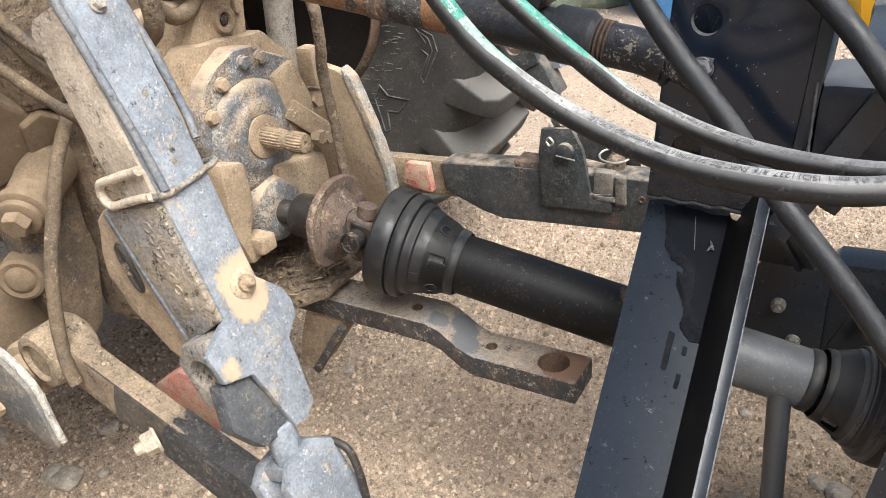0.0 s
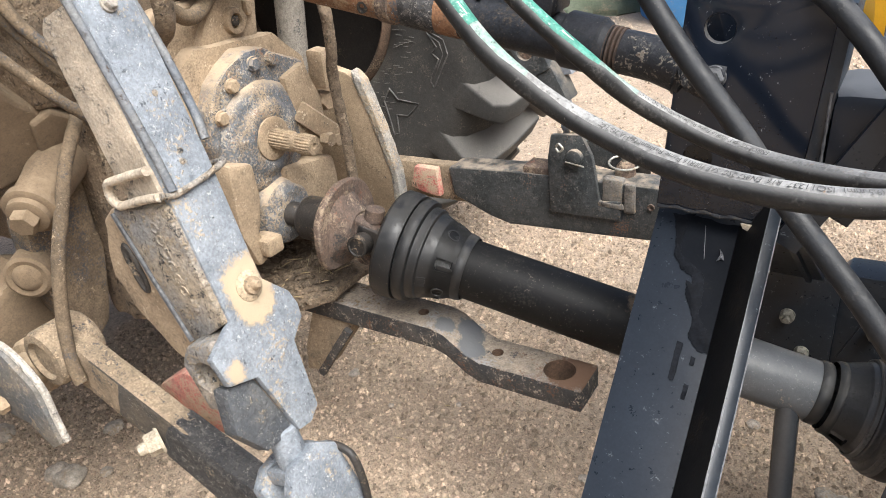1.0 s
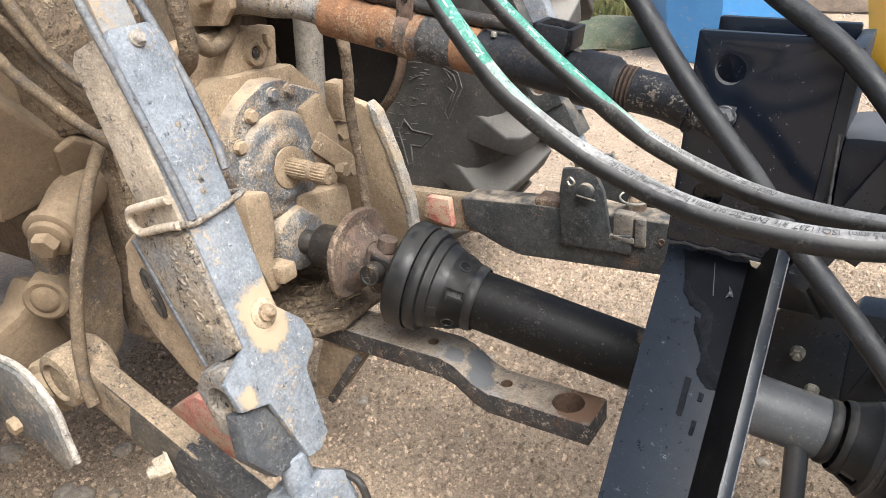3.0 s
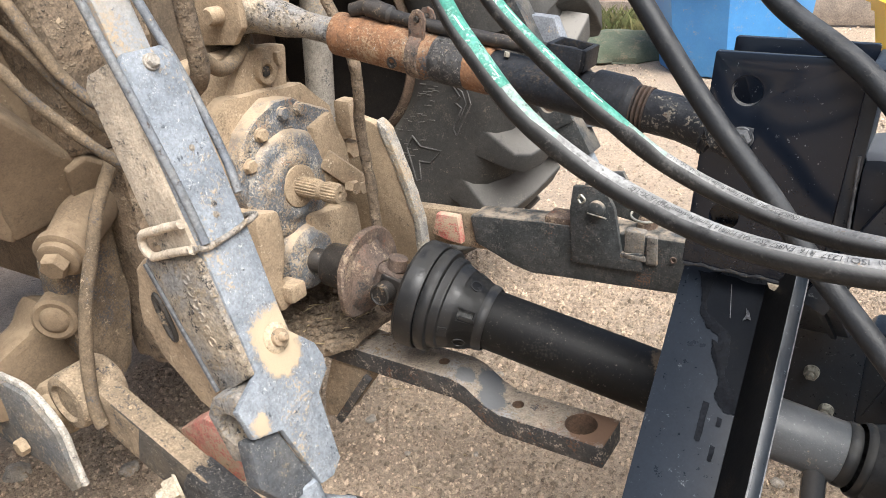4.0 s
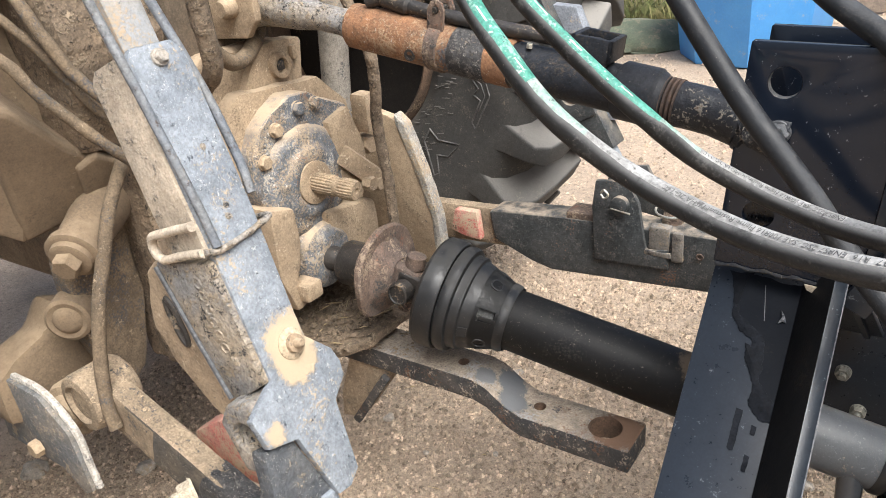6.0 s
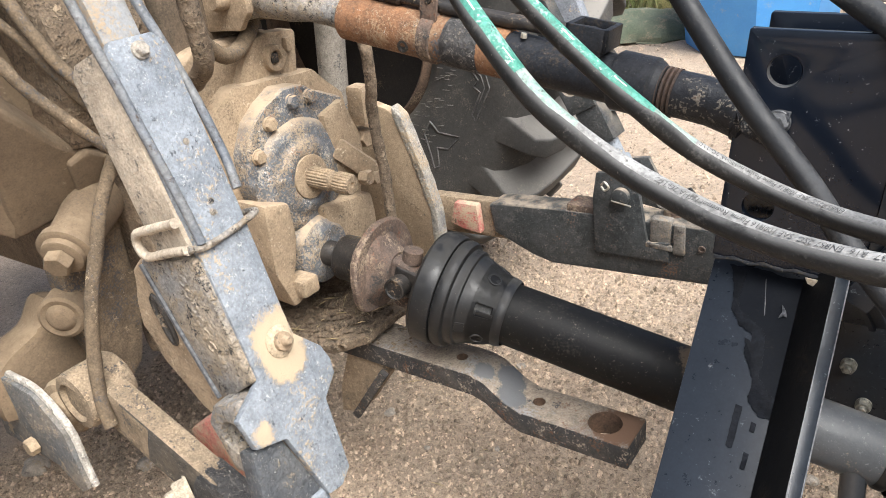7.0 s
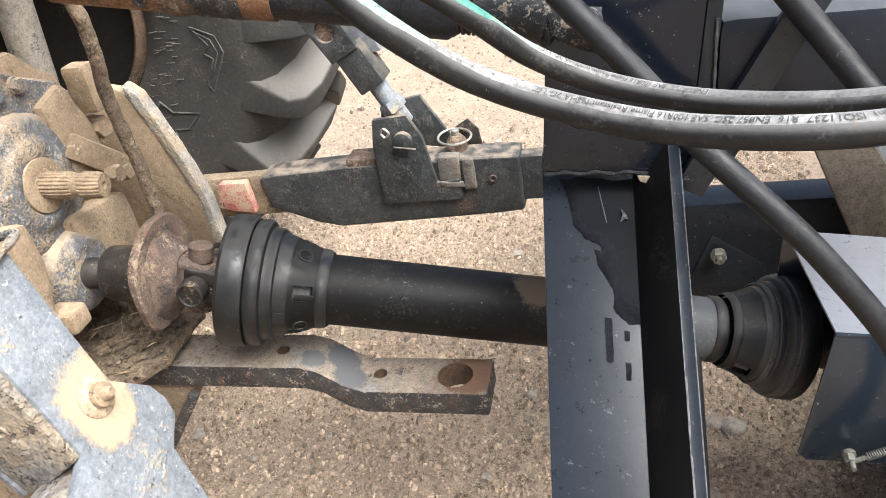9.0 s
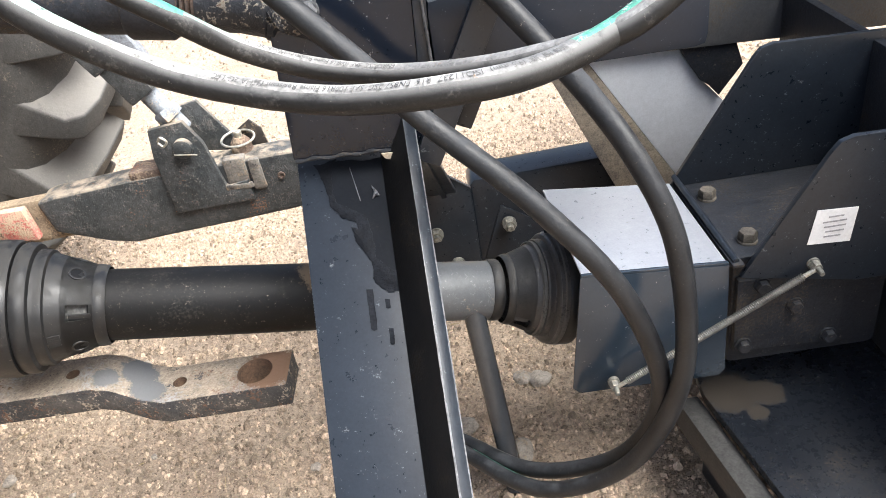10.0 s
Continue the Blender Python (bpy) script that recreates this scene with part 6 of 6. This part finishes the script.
    # braces from the mast back to the frame
    part("brace", beam((0.300, -0.050, 0.645), (0.425, -0.050, 0.880), 0.014, 0.030, 0.002), NAVY, imp)
    part("brace", beam((0.345, 0.030, 0.645), (0.460, 0.030, 0.865), 0.012, 0.022, 0.002), NAVY, imp)
    part("weld_seam", pipe([V(0.3225, -0.0395, 0.722 + 0.006 * i) for i in range(17)], [0.0016 + 0.0004 * math.sin(i * 2.1) for i in range(17)], 8), WELD, imp, "pale weld seam")


def build_frame():
    # far side of the frame: gusset with nuts, low bar
    b = slab([(0.20, 0.10), (0.20, 0.27), (0.272, 0.362), (0.345, 0.305), (0.345, 0.10)], (0, 0.490, 0), X, Z, -0.012, 0.002)
    g = part("gusset", b, NAVY, imp)
    for (x0, z0), (x1, z1) in (((0.20, 0.272), (0.272, 0.3635)), ((0.272, 0.3635), (0.345, 0.3065))):
        part("bare_edge", beam((x0, 0.489, z0), (x1, 0.489, z1), 0.0022, 0.0022, 0.0004), WELD, g, "bare pale edge")
    for x, z in ((0.262, 0.212), (0.296, 0.133)):
        part("flange_nut", hexagon((x, 0.489, z), -Y, 0.024, 0.014, washer=0.0140, stud=0.008), DULLNUT, g)
    b = slab([(0.34, 0.10), (0.34, 0.300), (0.352, 0.315), (0.95, 0.33), (0.95, 0.10)], (0, 0.502, 0), X, Z, -0.08, 0.008)
    part("side_bar", b, NAVY, imp)
    b = slab([(0.355, 0.13), (0.40, 0.25), (0.50, 0.18), (0.50, 0.13)], (0, 0.498, 0), X, Z, -0.008, 0.002)
    part("gusset", b, NAVY, imp)
    part("flange_nut", hexagon((0.412, 0.489, 0.212), -Y, 0.025, 0.014, washer=0.0145, stud=0.010), DULLNUT, imp)
    # high cross beam
    b = slab([(0.34, 0.560), (1.5, 0.502), (1.5, 0.80), (0.34, 0.80)], (0, 0.42, 0), X, Z, -0.20, 0.012)
    part("cross_beam", b, surface("dusty_beam_paint", (0.07, 0.072, 0.077), (0.08, 0.077, 0.073), 5, 0.5, layers=(((0.10, 0.085, 0.068), 7, 0.56, 0.80, 0.9),), bump=0.2, grain=0.5), imp, "dusty dark box beam")
    b = block((0.345, 0.10, 0.70), (0.44, 0.42, 0.80), 0.008)
    part("cross_tube", b, NAVY, imp)
    # unseen box added above and behind the beam to shade the ground
    b = slab([(-0.60, 0.83), (-0.68, 1.12), (0.88, 1.12), (0.80, 0.83)], (1.10, 0, 0), Y, Z, 1.15, 0.01)
    part("unseen_shade_box", b, NAVY, imp)
    # pale chute panel with a thick dusty edge
    b = slab([(0.566, 0.56), (0.735, 0.56), (0.775, 0.478), (0.83, 0.415), (0.80, 0.26), (0.755, 0.26)], (0, 0.44, 0), X, Z, -0.012, 0.002)
    p = part("chute_panel", b, GALV, imp, "pale grey sheet panel")
    b = slab([(0.494, 0.56), (0.565, 0.56), (0.754, 0.26), (0.632, 0.26)], (0, 0.437, 0), X, Z, -0.05, 0.002)
    part("panel_edge", b, surface("dusty_edge", (0.20, 0.165, 0.125), (0.13, 0.11, 0.09), 12, 0.85), p)
    b = slab([(0.722, 0.56), (0.825, 0.56), (0.846, 0.496), (0.806, 0.444), (0.788, 0.466), (0.772, 0.478)], (0, 0.430, 0), X, Z, -0.010, 0.002)
    part("beam_bracket", b, NAVYDIRTY, imp)
    # stand pipe
    part("stand_pipe", rod((0.318, 0.078, 0.35), (0.343, 0.005, 0.0), 0.0165, 24), surface("glossy_dark_pipe", (0.048, 0.052, 0.058), (0.036, 0.039, 0.044), 8, 0.22, grain=0.2, bump=0.05), imp)


def build_gearbox():
    # sheet-metal guard over the input
    b = bmesh.new()
    A = [V(0.462, -0.058, 0.461), V(0.642, -0.058, 0.447), V(0.632, 0.145, 0.450), V(0.448, 0.160, 0.458)]
    def sheet(pts, w, m, name, lab=""):
        o = pts[0]
        u = (pts[1] - pts[0]).normalized()
        n = u.cross(pts[2] - pts[0]).normalized()
        v = n.cross(u)
        return part(name, slab([((p - o).dot(u), (p - o).dot(v)) for p in pts], o, u, v, w, 0.0012), m, box, lab)
    box = part("shaft_guard", rod((0.64, 0.05, 0.33), (0.66, 0.05, 0.33), 0.05), NAVY, imp, "folded navy guard with a bright top")
    sheet(A, -0.004, SKYPALE, "guard_top", "guard top, coloured pale for the sky's reflection")
    sheet([V(0.440, -0.062, 0.272), V(0.450, -0.062, 0.262), V(0.640, -0.062, 0.258), V(0.648, -0.062, 0.268), V(0.645, -0.060, 0.443), V(0.460, -0.060, 0.458)], -0.004, NAVYGLOSS, "guard_front")
    sheet([V(0.446, 0.160, 0.455), V(0.640, 0.147, 0.447), V(0.642, 0.147, 0.262), V(0.442, 0.160, 0.268)], -0.004, NAVYGLOSS, "guard_back")
    part("guard_lip", beam((0.461, -0.059, 0.459), (0.644, -0.059, 0.445), 0.005, 0.005, 0.0015), NAVYGLOSS, box)
    part("guard_rivet", turned((0.60, 0.12, 0.453), Z, [(0, 0.004), (0.0015, 0.003)], 12), DARKIRON, box)
    part("guard_hinge", rod((0.640, 0.150, 0.457), (0.652, -0.064, 0.449), 0.0042, 14), NAVY, imp)
    part("hinge_strip", slab([(0.646, -0.070), (0.660, -0.070), (0.649, 0.150), (0.636, 0.150)], (0, 0, 0.4435), X, Y, 0.004, 0.0008), NAVYDIRTY, imp)
    # gearbox with its flange, and mounting plates
    b = block((0.655, -0.045, 0.26), (0.86, 0.125, 0.43), 0.012)
    gb = part("gearbox", b, NAVYDIRTY, imp, "dark dusty gearbox casting")
    b = slab([(0.66, 0.29), (0.80, 0.285), (0.80, 0.40), (0.66, 0.41)], (0, -0.043, 0), X, Z, 0.012, 0.003)
    part("gearbox_cover", b, NAVYDIRTY, gb)
    for x, z in ((0.672, 0.303), (0.735, 0.36), (0.785, 0.30), (0.69, 0.40)):
        part("cover_bolt", hexagon((x, -0.055, z), -Y, 0.016, 0.009, washer=0.011), NAVYDIRTY, gb)
    b = block((0.648, -0.05, 0.430), (0.95, 0.15, 0.443), 0.003)
    part("mount_plate", b, NAVYDIRTY, imp, "mounting plate with caked dust")
    for x, y in ((0.672, 0.100), (0.684, -0.016)):
        part("mount_bolt", hexagon((x, y, 0.443), Z, 0.021, 0.013, washer=0.013), surface("dusty_bolt_%d" % int(x * 1000), (0.12, 0.105, 0.085), (0.08, 0.07, 0.058), 40, 0.6, metal=0.3), imp)
    # rounded side plates
    def cheek(y, x0, pts, name):
        part(name, slab(pts, (0, y, 0), X, Z, 0.008, 0.0015), NAVY, imp, "tall cheek plate with a sloping edge")
    cheek(0.152, 0, [(0.632, 0.443), (0.742, 0.622), (0.752, 0.634), (0.768, 0.638), (1.05, 0.625), (1.05, 0.443)], "cheek_plate")
    cheek(-0.066, 0, [(0.655, 0.43), (0.745, 0.585), (0.755, 0.598), (0.770, 0.603), (1.0, 0.598), (1.0, 0.40), (0.80, 0.40)], "cheek_plate")
    # warning label with unreadable lines
    lab = part("label", slab([(0.731, 0.466), (0.782, 0.463), (0.786, 0.510), (0.738, 0.513)], (0, -0.0745, 0), X, Z, 0.0008, 0), LABEL, imp, "white paper label with small print")
    for i, (a, w) in enumerate(((0.752, 0.018), (0.746, 0.028), (0.748, 0.026), (0.750, 0.022), (0.749, 0.020))):
        z = 0.503 - i * 0.0068
        part("print_line", slab([(a, z), (a + w, z), (a + w, z - 0.0021), (a, z - 0.0021)], (0, -0.0756, 0), X, Z, 0.0003, 0), GREYINK, lab)
    # back wall of the bay and the dark deck
    part("bay_wall", block((0.90, -0.4, 0.2), (0.915, 0.42, 0.62), 0.003), NAVYDIRTY, imp)
    # two skirts added under the deck only to block light
    part("shade_skirt", block((0.66, 0.30, 0.004), (1.30, 0.312, 0.184), 0.003), NAVYDIRTY, imp)
    part("shade_skirt", slab([(0.640, -0.02), (0.652, -0.02), (0.722, -0.40), (0.710, -0.40)], (0, 0, 0.004), X, Y, 0.125, 0.002), NAVYDIRTY, imp)
    b = slab([(0.630, -0.04), (0.70, -0.40), (1.3, -0.40), (1.3, 0.30), (0.645, 0.30)], (0, 0, 0.185), X, Y, 0.014, 0.002)
    part("deck", b, DECKPAINT, imp, "dark deck with dried mud")
    b = slab([(0.595, -0.02), (0.628, -0.02), (0.698, -0.40), (0.665, -0.40)], (0, 0, 0.130), X, Y, 0.05, 0.004)
    part("deck_rail", b, surface("grey_olive_rail", (0.042, 0.041, 0.038), (0.030, 0.029, 0.028), 9, 0.7), imp)
    # tension spring with end eyes
    t = thing("guard_spring", "zinc coil spring stretched across the shaft guard", "spring", (0.6, -0.1, 0.3))
    p, q = V(0.494, -0.083, 0.284), V(0.742, -0.086, 0.437)
    d = (q - p).normalized()
    u, v, w = axes_for(d)
    L = (q - p).length
    n = 96
    path = [p + d * (0.018 + (L - 0.036) * i / (n * 10)) + (u * math.cos(i * 0.6283) + v * math.sin(i * 0.6283)) * 0.0042 for i in range(n * 10 + 1)]
    part("coil", pipe(path, 0.0011, 5), surface("dull_spring_wire", (0.17, 0.166, 0.155), (0.11, 0.107, 0.10), 40, 0.5, metal=0.5), t)
    for a in (p, q):
        part("end_bolt", hexagon(a + Y * 0.012, -Y, 0.012, 0.011, washer=0.008, stud=0.012), DULLNUT, t)
        s = 1 if a is p else -1
        part("end_eye", pipe([a, a + d * 0.02 * s], 0.003, 8), ZINC, t)


build_mast()
build_frame()
build_gearbox()


# ---------------------------------------------------------------- hoses
HOSES = {
    "a": [(-0.09, -0.20, 1.06), (-0.022, -0.254, 0.996), (0.025, -0.281, 0.957), (0.079, -0.293, 0.906), (0.146, -0.285, 0.857), (0.253, -0.320, 0.835), (0.352, -0.355, 0.841), (0.421, -0.318, 0.836), (0.495, -0.263, 0.848), (0.560, -0.197, 0.885), (0.60, -0.13, 0.94)],
    "b": [(-0.08, -0.15, 1.05), (-0.014, -0.171, 0.983), (0.056, -0.184, 0.926), (0.121, -0.195, 0.881), (0.163, -0.175, 0.840), (0.223, -0.168, 0.809), (0.304, -0.213, 0.805), (0.396, -0.269, 0.821), (0.476, -0.297, 0.847), (0.545, -0.27, 0.90), (0.59, -0.20, 0.96)],
    "c": [(0.05, -0.03, 1.03), (0.099, -0.048, 0.965), (0.175, -0.071, 0.868), (0.251, -0.094, 0.786), (0.302, -0.113, 0.726), (0.405, -0.170, 0.634), (0.487, -0.192, 0.517), (0.532, -0.160, 0.337), (0.488, -0.115, 0.186), (0.372, -0.050, 0.105), (0.265, 0.06, 0.07)],
    "d": [(0.15, 0.03, 1.05), (0.221, 0.004, 0.965), (0.326, -0.042, 0.894), (0.427, -0.091, 0.779), (0.500, -0.170, 0.677), (0.538, -0.202, 0.562), (0.545, -0.185, 0.371), (0.486, -0.150, 0.204), (0.374, -0.090, 0.11), (0.261, 0.03, 0.080)],
}


def band_strip(path, r, i0, i1, ang0, ang1, m, name, parent, label=""):
    """A printed band that lies on the hose between two turns about its line, measured from straight up."""
    b = bmesh.new()
    rows = []
    for i in range(i0, i1):
        p = path[i]
        t = (path[min(i + 1, len(path) - 1)] - path[max(i - 1, 0)]).normalized()
        up = (Z - t * t.z).normalized()
        s = t.cross(up)
        row = []
        for k in range(7):
            a = radians(ang0 + (ang1 - ang0) * k / 6)
            row.append(b.verts.new(p + (up * math.cos(a) + s * math.sin(a)) * (r + (0.0005 if 0 < k < 6 else -0.0004))))
        rows.append(row)
    for r0, r1 in zip(rows, rows[1:]):
        for k in range(6):
            b.faces.new((r0[k], r0[k + 1], r1[k + 1], r1[k]))
    return part(name, b, m, parent, label, 80)


def lettering(path, r, words, size, end, angle, parent):
    """Printed words that follow the hose; they end at the given share of its length and read towards its start."""
    cu = bpy.data.curves.new("words", "FONT")
    cu.body, cu.size, cu.resolution_u = words, size, 2
    tmp = new("words", cu)
    me = bpy.data.meshes.new_from_object(tmp.evaluated_get(bpy.context.evaluated_depsgraph_get()))
    bpy.data.objects.remove(tmp)
    lens = [0.0]
    for p, q in zip(path, path[1:]):
        lens.append(lens[-1] + (q - p).length)
    wide = max(v.co.x for v in me.vertices)
    s0 = lens[-1] * end + wide
    for v in me.vertices:
        s = s0 - v.co.x
        i = min(max(int(np.searchsorted(lens, s)) - 1, 0), len(path) - 2)
        k = (s - lens[i]) / (lens[i + 1] - lens[i])
        p = path[i].lerp(path[i + 1], k)
        tt = (path[min(i + 2, len(path) - 1)] - path[max(i - 1, 0)]).normalized()
        up = (Z - tt * tt.z).normalized()
        a = radians(angle) + (v.co.y - size * 0.35) / r
        v.co = p + (up * math.cos(a) + tt.cross(up) * math.sin(a)) * (r + 0.0010)
    me.materials.append(INK)
    ob = new("lettering", me)
    ob.parent = parent
    ob.matrix_parent_inverse = Matrix.Translation(parent.location).inverted()
    tagged(ob, "dark printed lettering")


def build_hoses():
    for key, r, label in (("a", 0.0101, "black hydraulic hose with a pale printed band and green end"), ("b", 0.0094, "black hydraulic hose with a printed green and grey band"),
                          ("c", 0.0118, "thick plain black hydraulic hose looped downwards"), ("d", 0.0118, "thick plain black hydraulic hose in a low loop")):
        path = spline(HOSES[key], 16)
        t = thing("hydraulic_hose", label, "hose", HOSES[key][4], "hydraulic hoses")
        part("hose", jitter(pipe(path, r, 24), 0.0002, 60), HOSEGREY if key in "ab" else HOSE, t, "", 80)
        if key in "ab":
            n = len(path)
            cut = int(n * (0.262 if key == "a" else 0.325))
            band_strip(path, r, 2, cut, -56, 52, GREEN, "green_band", t, "bright green printed band")
            band_strip(path, r, cut - 1, cut + 13, -52, 46, FADE, "faded_band", t, "faded pale green print")
            band_strip(path, r, cut + 12, int(n * 0.60), -54, 48, BAND, "printed_band", t, "chalky grey printed band")
            last = n - 28 if key == "b" else n - 47
            band_strip(path, r, int(n * 0.60) - 1, last, -54, 48, OLDBAND, "worn_band", t, "worn grey band")
            words = '5000 PSI  3/8" (9.5 mm)  ISO11237  R16  EN857 2SC  SAE 100R16 Flame Resistant MSHA 2G-11C' if key == "a" else "EN857 2SC  SAE 100R16 Flame Resistant MSHA 2G-11C"
            lettering(path, r, words, 0.0066, 0.395 if key == "a" else 0.375, 20, t)
            band_strip(path, r, last - 1, n - 2, -56, 30, GREEN, "green_band", t, "bright green printed band")
            rng = random.Random(3 if key == "a" else 8)
            i = 9
            while i < cut - 4:
                L = rng.choice((3, 4, 6))
                a0 = rng.uniform(-4, 16)
                band_strip(path, r + 0.0003, i, i + L, a0, a0 + rng.uniform(7, 14), PALEINK, "print_mark", t, "pale printed mark")
                i += L + rng.randint(2, 9)
        else:
            n = len(path)
            band_strip(path, r, int(n * 0.72), n - 2, 62, 84, GREEN if key == "d" else BAND, "printed_line", t, "thin printed line")


build_hoses()

# rusty rod hanging beside the shaft
t_rod = thing("hanging_rod", "bent rusty rod crusted with dry mud", "rod", (-0.416, 0.063, 0.56))
part("rod", jitter(pipe(spline([(-0.455, 0.060, 0.965), (-0.418, 0.064, 0.862), (-0.425, 0.067, 0.75), (-0.418, 0.066, 0.66), (-0.412, 0.061, 0.56)], 14), 0.0095, 14), 0.002, 60), MUD, t_rod)


# ---------------------------------------------------------------- yard behind
def tub(c, r0, r1, h, m, label, turn=0.0):
    """An eight-sided tapering plastic tub with a stepped rim."""
    t = thing("tub", label, "tub", c)
    a0 = turn
    prof = [(0.0, r0), (0.02, r0 * 1.02), (h * 0.80, r1 * 0.96), (h * 0.81, r1), (h * 0.97, r1 * 1.02), (h * 0.975, r1 * 1.09), (h, r1 * 1.09), (h, r1 * 1.02), (h * 0.95, r1 * 0.97), (0.03, r0 * 0.96)]
    b = turned(c, Z, prof, 8)
    b.transform(Matrix.Translation(c) @ Matrix.Rotation(a0, 4, "Z") @ Matrix.Translation(-Vector(c)))
    soften(b, 0.012, 2, 20)
    part("shell", b, m, t)
    rim = turned(Vector(c) + Z * (h * 0.93), Z, [(0, r1 * 1.03), (0.004, r1 * 1.12), (h * 0.07, r1 * 1.13), (h * 0.08, r1 * 1.04)], 8, cap=False)
    rim.transform(Matrix.Translation(c) @ Matrix.Rotation(a0, 4, "Z") @ Matrix.Translation(-Vector(c)))
    part("rim", rim, m, t)
    return t


tub((-0.80, 4.15, -0.005), 0.42, 0.50, 0.62, BLUE, "big blue eight-sided plastic tub standing on earth", 0.2)
tub((0.42, 3.95, -0.005), 0.36, 0.44, 0.45, YELLOW, "yellow plastic tub with a thick rim")


def build_yard():
    for i in range(3):
        t = thing("timber_board", "weathered grey board lying along the yard edge", "board", (0.6, 5.6, 0), "stacked boards")
        b = block((-3.4, 5.55 + 0.02 * i, 0.006 + 0.19 * i), (3.2, 5.60 + 0.02 * i, 0.19 + 0.19 * i), 0.006)
        part("board", b, WOOD, t)
    b = bmesh.new()
    bmesh.ops.create_uvsphere(b, u_segments=32, v_segments=16, radius=1.0)
    for v in b.verts:
        v.co = V(v.co.x * 0.42, v.co.y * 0.34, max(v.co.z, -0.05) * 0.16) * (1 + 0.18 * noise.noise(v.co * 2.2))
    b.transform(Matrix.Translation((-1.62, 4.35, 0.0)))
    tagged(part("tarpaulin", b, OLIVE), "low mound of dusty olive tarpaulin on earth", "tarpaulin")
    rng = random.Random(11)
    verts, faces = [], []
    for i in range(700):
        x, y = rng.gauss(-1.9, 0.35), rng.gauss(5.2, 0.12)
        h, a, w = rng.uniform(0.05, 0.22), rng.uniform(0, 6.28), rng.uniform(0.003, 0.007)
        lean = rng.uniform(0.2, 0.9) * h
        k = len(verts)
        verts += [(x - w * math.sin(a), y + w * math.cos(a), -0.01), (x + w * math.sin(a), y - w * math.cos(a), -0.01), (x + lean * 0.4 * math.cos(a), y + lean * 0.4 * math.sin(a), h * 0.65), (x + lean * math.cos(a), y + lean * math.sin(a), h)]
        faces += [(k, k + 1, k + 2), (k + 2, k + 1, k + 3)]
    me = bpy.data.meshes.new("grass_tuft")
    me.from_pydata(verts, [], faces)
    me.materials.append(GRASS)
    tagged(new("grass_tuft", me), "sparse dry green grass along the boards", "grass", kind="stuff")
    # straw on the earth and the mud
    verts, faces = [], []
    for i in range(70):
        x, y = rng.uniform(-0.9, 0.6), rng.uniform(-0.3, 1.2)
        z = ground_height(x, y) + 0.004
        if i > 52:
            x, y, z = rng.uniform(-0.55, -0.42), rng.uniform(-0.12, 0.05), 0.417
        a, L = rng.uniform(0, 6.28), rng.uniform(0.012, 0.05)
        dx, dy = math.cos(a) * L, math.sin(a) * L
        nx, ny = -math.sin(a) * 0.0005, math.cos(a) * 0.0005
        k = len(verts)
        verts += [(x + nx, y + ny, z), (x - nx, y - ny, z), (x + dx - nx, y + dy - ny, z + 0.003), (x + dx + nx, y + dy + ny, z + 0.003), (x + dx / 2, y + dy / 2, z + 0.004)]
        faces += [(k, k + 1, k + 4), (k + 1, k + 2, k + 4), (k + 2, k + 3, k + 4), (k + 3, k, k + 4)]
    me = bpy.data.meshes.new("straw")
    me.from_pydata(verts, [], faces)
    me.materials.append(surface("straw", (0.40, 0.31, 0.18), (0.30, 0.23, 0.125), 30, 0.8))
    tagged(new("straw", me), "scattered bits of dry straw on the ground", "straw", kind="stuff")


build_yard()
